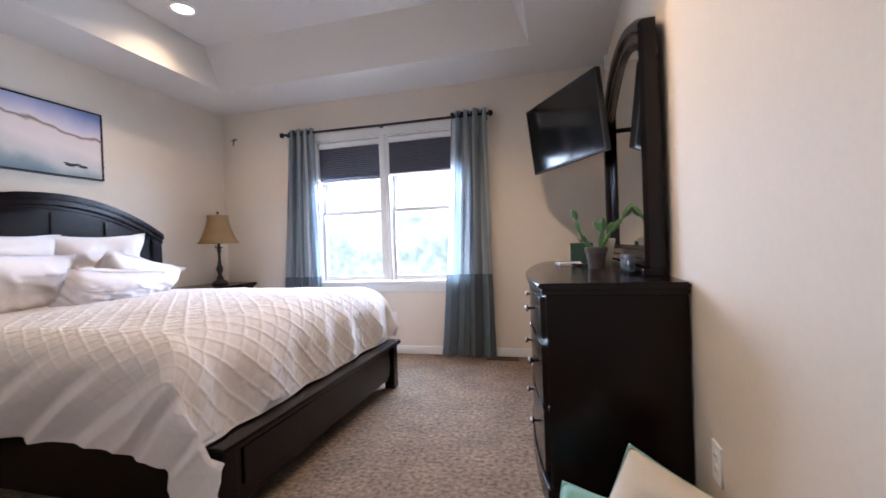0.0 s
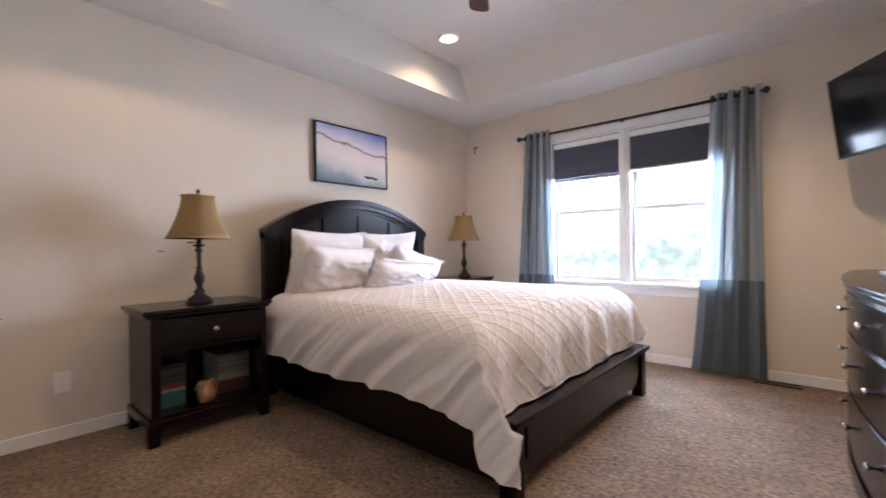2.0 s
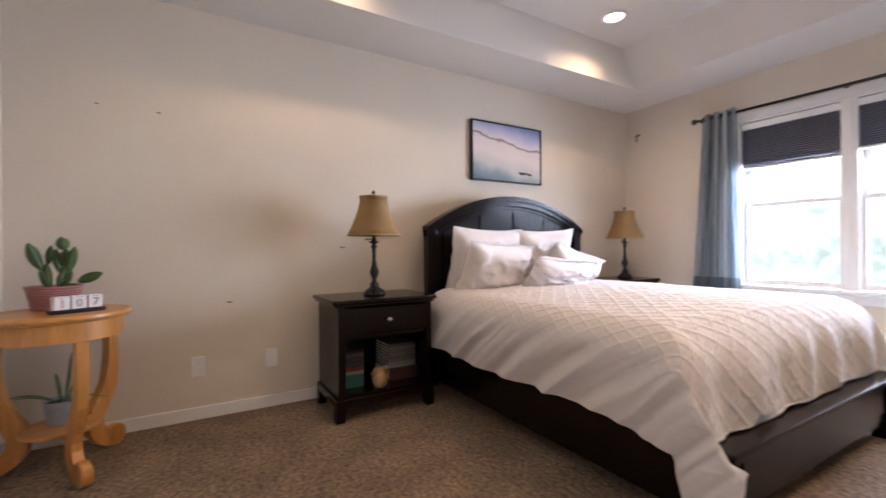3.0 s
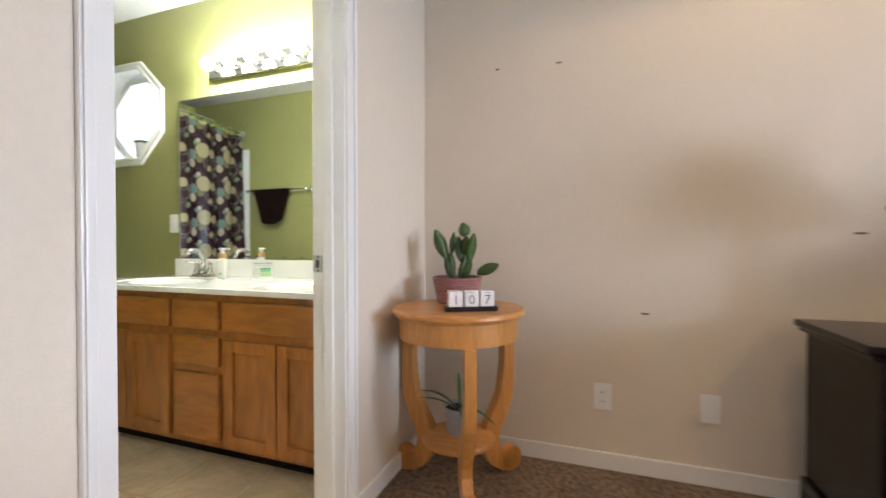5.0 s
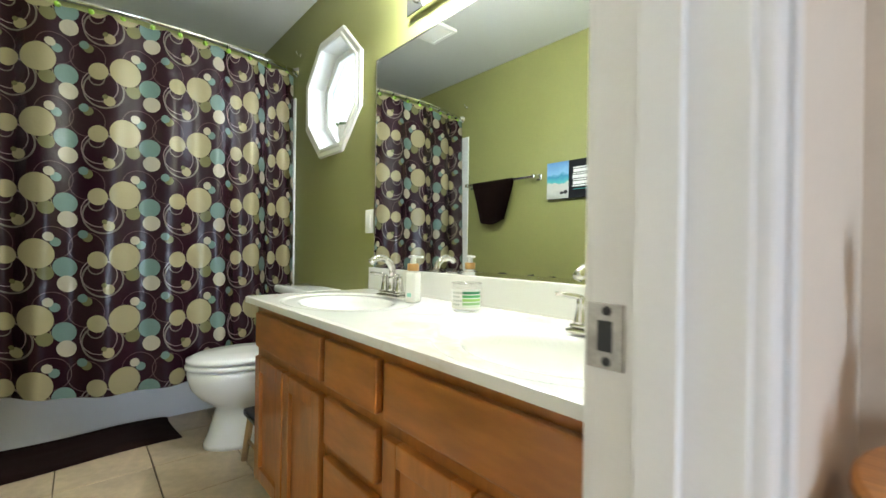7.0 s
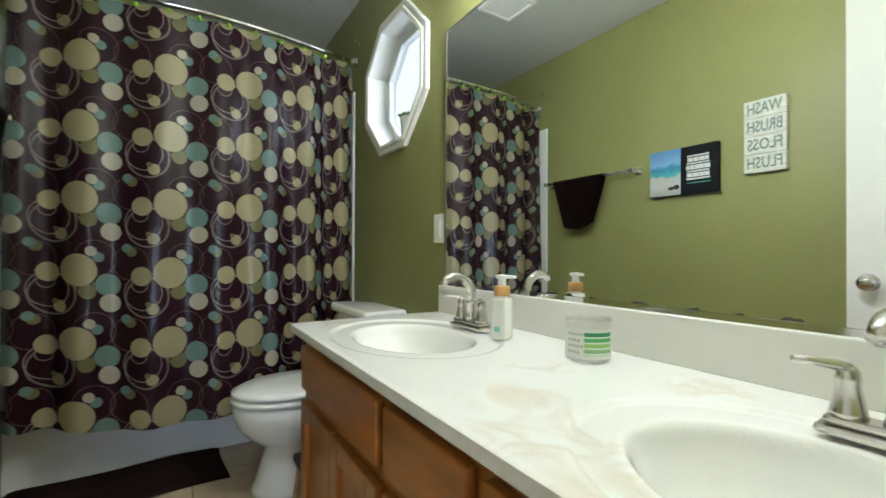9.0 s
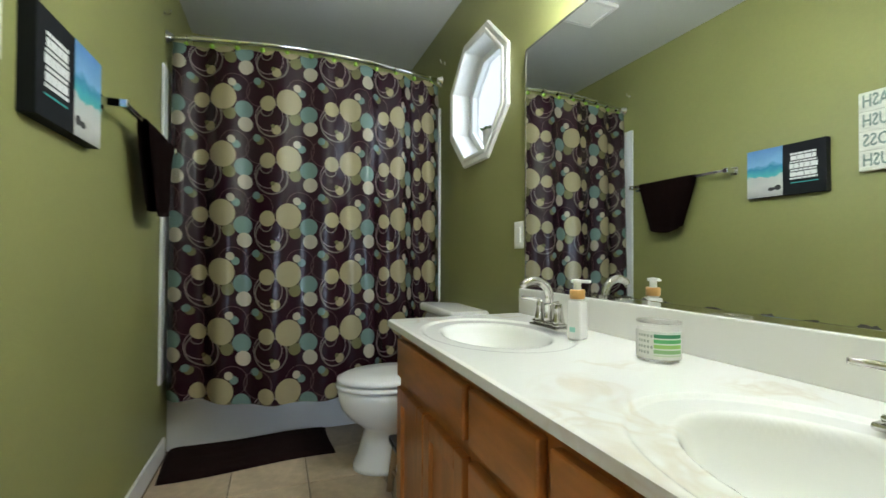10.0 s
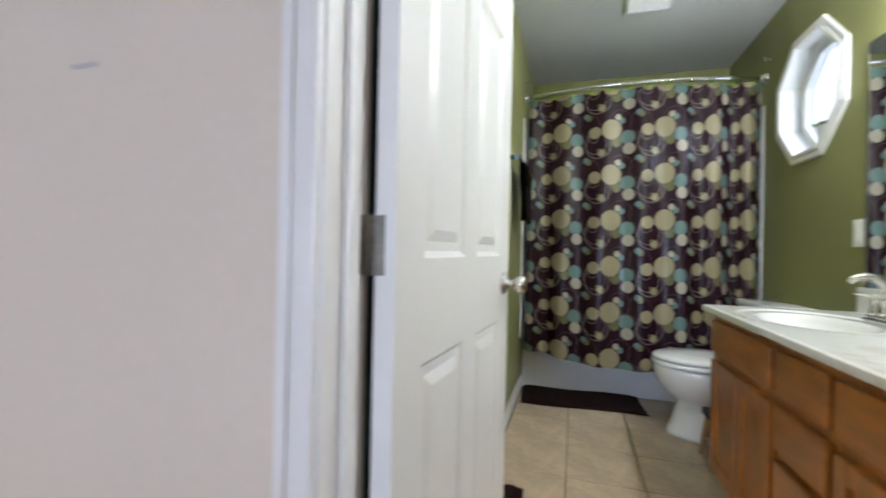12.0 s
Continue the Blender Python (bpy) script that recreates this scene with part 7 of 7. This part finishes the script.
# ---- ceiling ----
def build_fan():
    fan = thing("ceiling_fan", "ceiling fan with reddish-brown wooden blades under the tray ceiling", "ceiling fan", (-0.87, 1.80, 0))
    z = 2.47
    part("canopy", lathe([(0.0, TRAY_Z - 0.06), (0.03, TRAY_Z - 0.058), (0.065, TRAY_Z - 0.02), (0.068, TRAY_Z)], 28), M_BLACK, fan, smooth=True)
    part("downrod", tube([(0, 0, TRAY_Z - 0.06), (0, 0, z + 0.08)], 0.013, 12), M_BLACK, fan, smooth=True)
    part("motor", lathe([(0.0, z - 0.06), (0.05, z - 0.058), (0.085, z - 0.03), (0.11, z), (0.11, z + 0.03), (0.08, z + 0.07), (0.03, z + 0.09), (0, z + 0.09)], 32), M_BLACK, fan, smooth=True)
    wood = mat_new("reddish_brown_blade", (0.055, 0.020, 0.014), 0.4, grain=0.3, gscale=12, stretch=(1, 10, 10))
    for k in range(5):
        az = 124 + 72 * k
        bm = bmesh.new()
        out = [(0.19, -0.045), (0.56, -0.062), (0.585, -0.045), (0.592, 0.0), (0.585, 0.045), (0.56, 0.062), (0.19, 0.045)]
        add_prism(bm, out, "z", -0.004, 0.004, 0.0015)
        bmesh.ops.transform(bm, matrix=pose(0, 0, z + 0.005, 0, 0, az) @ pose(0, 0, 0, 11, 0, 0), verts=bm.verts[:])
        bl = part("blade", bm, wood, fan, "reddish-brown wooden blade")
        ir = box((0.09, -0.015, -0.004), (0.24, 0.015, 0.0), 0.001)
        bmesh.ops.transform(ir, matrix=pose(0, 0, z, 0, 0, az) @ pose(0, 0, 0, 11, 0, 0), verts=ir.verts[:])
        part("blade_iron", ir, M_BLACK, bl)


build_fan()
M_LENS = mat_emit("lit_lamp_lens", (1.0, 0.86, 0.66), 9.0)


def build_can(x, y):
    c = thing("recessed_light", "lit recessed ceiling light with white trim ring", "light fixture", (x, y, TRAY_Z), group="recessed lights")
    part("trim_ring", lathe([(0.068, -0.001), (0.095, -0.001), (0.094, -0.006), (0.070, -0.010), (0.068, -0.001)], 36), M_TRIM, c, smooth=True)
    ln = part("lens", lathe([(0.0, -0.004), (0.069, -0.004), (0.069, -0.001)], 32), M_LENS, c, "warm lit lens")
    ln.visible_shadow = False


# Fittings for all four, the three assumed ones included.
for cx, cy in CANS:
    build_can(cx, cy)


# ---- wall marks, hook, floor register ----
def build_register():
    r = thing("floor_register", "brown metal floor register let into the carpet", "vent", (0.125, 4.0, 0.0))
    m = mat_new("brown_enamel", (0.055, 0.035, 0.025), 0.5, grain=0.1)
    fr = bmesh.new()
    for lo, hi in (((-0.135, -0.045, 0), (0.135, -0.035, 0.012)), ((-0.135, 0.035, 0), (0.135, 0.045, 0.012)), ((-0.135, -0.035, 0), (-0.122, 0.035, 0.012)), ((0.122, -0.035, 0), (0.135, 0.035, 0.012))):
        add_box(fr, lo, hi, 0.002)
    part("frame", fr, m, r)
    part("backing", box((-0.122, -0.035, 0.001), (0.122, 0.035, 0.003)), M_SLOT, r)
    for k in range(14):
        x = -0.115 + 0.23 * k / 13
        part("slat", box((x - 0.0025, -0.035, 0.003), (x + 0.0025, 0.035, 0.010)), m, r)


build_register()


def wall_bits():
    hk = thing("wall_hook", "small bronze hook screwed into the window wall", "hook", (-2.60, YN, 2.155))
    part("arms", add_tube(tube([(-0.03, -0.012, 0.006), (0, -0.018, 0.012), (0.035, -0.012, 0.014)], 0.006, 8), [(0, -0.004, 0.03), (0.002, -0.02, 0.0), (-0.008, -0.018, -0.05)], 0.006, 8), mat_new("bronze", (0.12, 0.09, 0.05), 0.4, metal=0.8), hk, smooth=True)
    for y, z, w, h in ((-0.087, 1.797, 0.012, 0.003), (-0.368, 1.806, 0.008, 0.003), (0.268, 0.686, 0.014, 0.004), (0.98, 1.02, 0.018, 0.004)):
        s = bmesh.new()
        add_box(s, (XW - 0.001, y - w, z - h), (XW + 0.004, y + w, z + h), 0.001)
        solo("wall_anchor", s, mat_new("grey_anchor", (0.14, 0.12, 0.10), 0.7), "small grey plastic anchor stuck in the cream wall", "wall anchor", group="wall anchors")
    s = box((-0.86, YS, 1.295), (-0.80, YS + 0.002, 1.303), 0.0008)
    solo("wall_scuff", s, mat_new("grey_scuff", (0.52, 0.48, 0.45), 0.7), "faint grey scuff on the cream wall", "scuff")
    tk = thing("wall_sensor", "small white sensor high on the wall", "sensor", (XE, 3.90, 2.38))
    part("case", box((-0.025, -0.03, -0.05), (0, 0.03, 0.05), 0.006), M_PLATE, tk)


wall_bits()
wall_plate("wall_outlet", pose(XE, 1.763, 0.331, 0, 0, 90), "white wall outlet behind the floor cushions", "outlet")


# ---- outdoors ----
# Self-lit distance: glare and haze are put into pale tree and sky colours.
def backdrop_mat(name, sky_c, tree_c, power, base_z, scale):
    m = bpy.data.materials.new(name)
    m.use_nodes = True
    nt = m.node_tree
    b = nt.nodes["Principled BSDF"]
    b.inputs["Base Color"].default_value = (0, 0, 0, 1)
    b.inputs["Specular IOR Level"].default_value = 0
    tc = nt.nodes.new("ShaderNodeTexCoord")
    sp = nt.nodes.new("ShaderNodeSeparateXYZ")
    nt.links.new(tc.outputs["Object"], sp.inputs[0])
    nz = nt.nodes.new("ShaderNodeTexNoise")
    nz.inputs["Scale"].default_value, nz.inputs["Detail"].default_value = scale, 7
    nt.links.new(tc.outputs["Object"], nz.inputs["Vector"])
    ad = nt.nodes.new("ShaderNodeMath")
    ad.operation = "MULTIPLY_ADD"
    ad.inputs[1].default_value = -14.0
    nt.links.new(nz.outputs[0], ad.inputs[0])
    nt.links.new(sp.outputs[2], ad.inputs[2])
    mr = nt.nodes.new("ShaderNodeMapRange")
    mr.inputs["From Min"].default_value, mr.inputs["From Max"].default_value = base_z - 7 - 1.5, base_z - 7 + 1.0
    nt.links.new(ad.outputs[0], mr.inputs["Value"])
    mx = nt.nodes.new("ShaderNodeMix")
    mx.data_type = "RGBA"
    nt.links.new(mr.outputs[0], mx.inputs["Factor"])
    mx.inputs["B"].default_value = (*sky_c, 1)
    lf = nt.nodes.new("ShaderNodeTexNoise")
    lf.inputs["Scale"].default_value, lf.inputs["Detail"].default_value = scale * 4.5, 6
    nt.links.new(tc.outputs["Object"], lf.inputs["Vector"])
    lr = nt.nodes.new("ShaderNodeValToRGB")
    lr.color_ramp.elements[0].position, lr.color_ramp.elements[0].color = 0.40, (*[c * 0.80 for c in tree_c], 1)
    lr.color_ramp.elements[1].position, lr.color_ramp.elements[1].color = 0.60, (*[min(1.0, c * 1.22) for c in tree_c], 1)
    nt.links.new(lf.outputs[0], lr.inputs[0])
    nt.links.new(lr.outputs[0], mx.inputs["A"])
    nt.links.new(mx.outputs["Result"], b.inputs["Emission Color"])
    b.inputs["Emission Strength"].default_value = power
    return m


# Both sheets glow by themselves, so the panes look overexposed.
bk = setting("backdrop", box((-45, 60, -20), (45, 60.1, 40)), backdrop_mat("washed_out_trees_and_sky", (0.97, 0.99, 1.0), (0.70, 0.85, 0.79), 1.35, 3.0, 0.16))
bk2 = setting("backdrop_west", box((-60.1, -300, -20), (-60, 90, 160)), backdrop_mat("washed_out_glowing_sky", (0.96, 0.98, 1.0), (0.90, 0.95, 0.95), 1.5, -4.0, 0.16))
setting("ground", box((-200, -200, -3.3), (200, 200, -3.2)), mat_new("lawn", (0.06, 0.09, 0.03), 0.9, grain=0.3, gscale=3, stain=0.3, sscale=0.2))
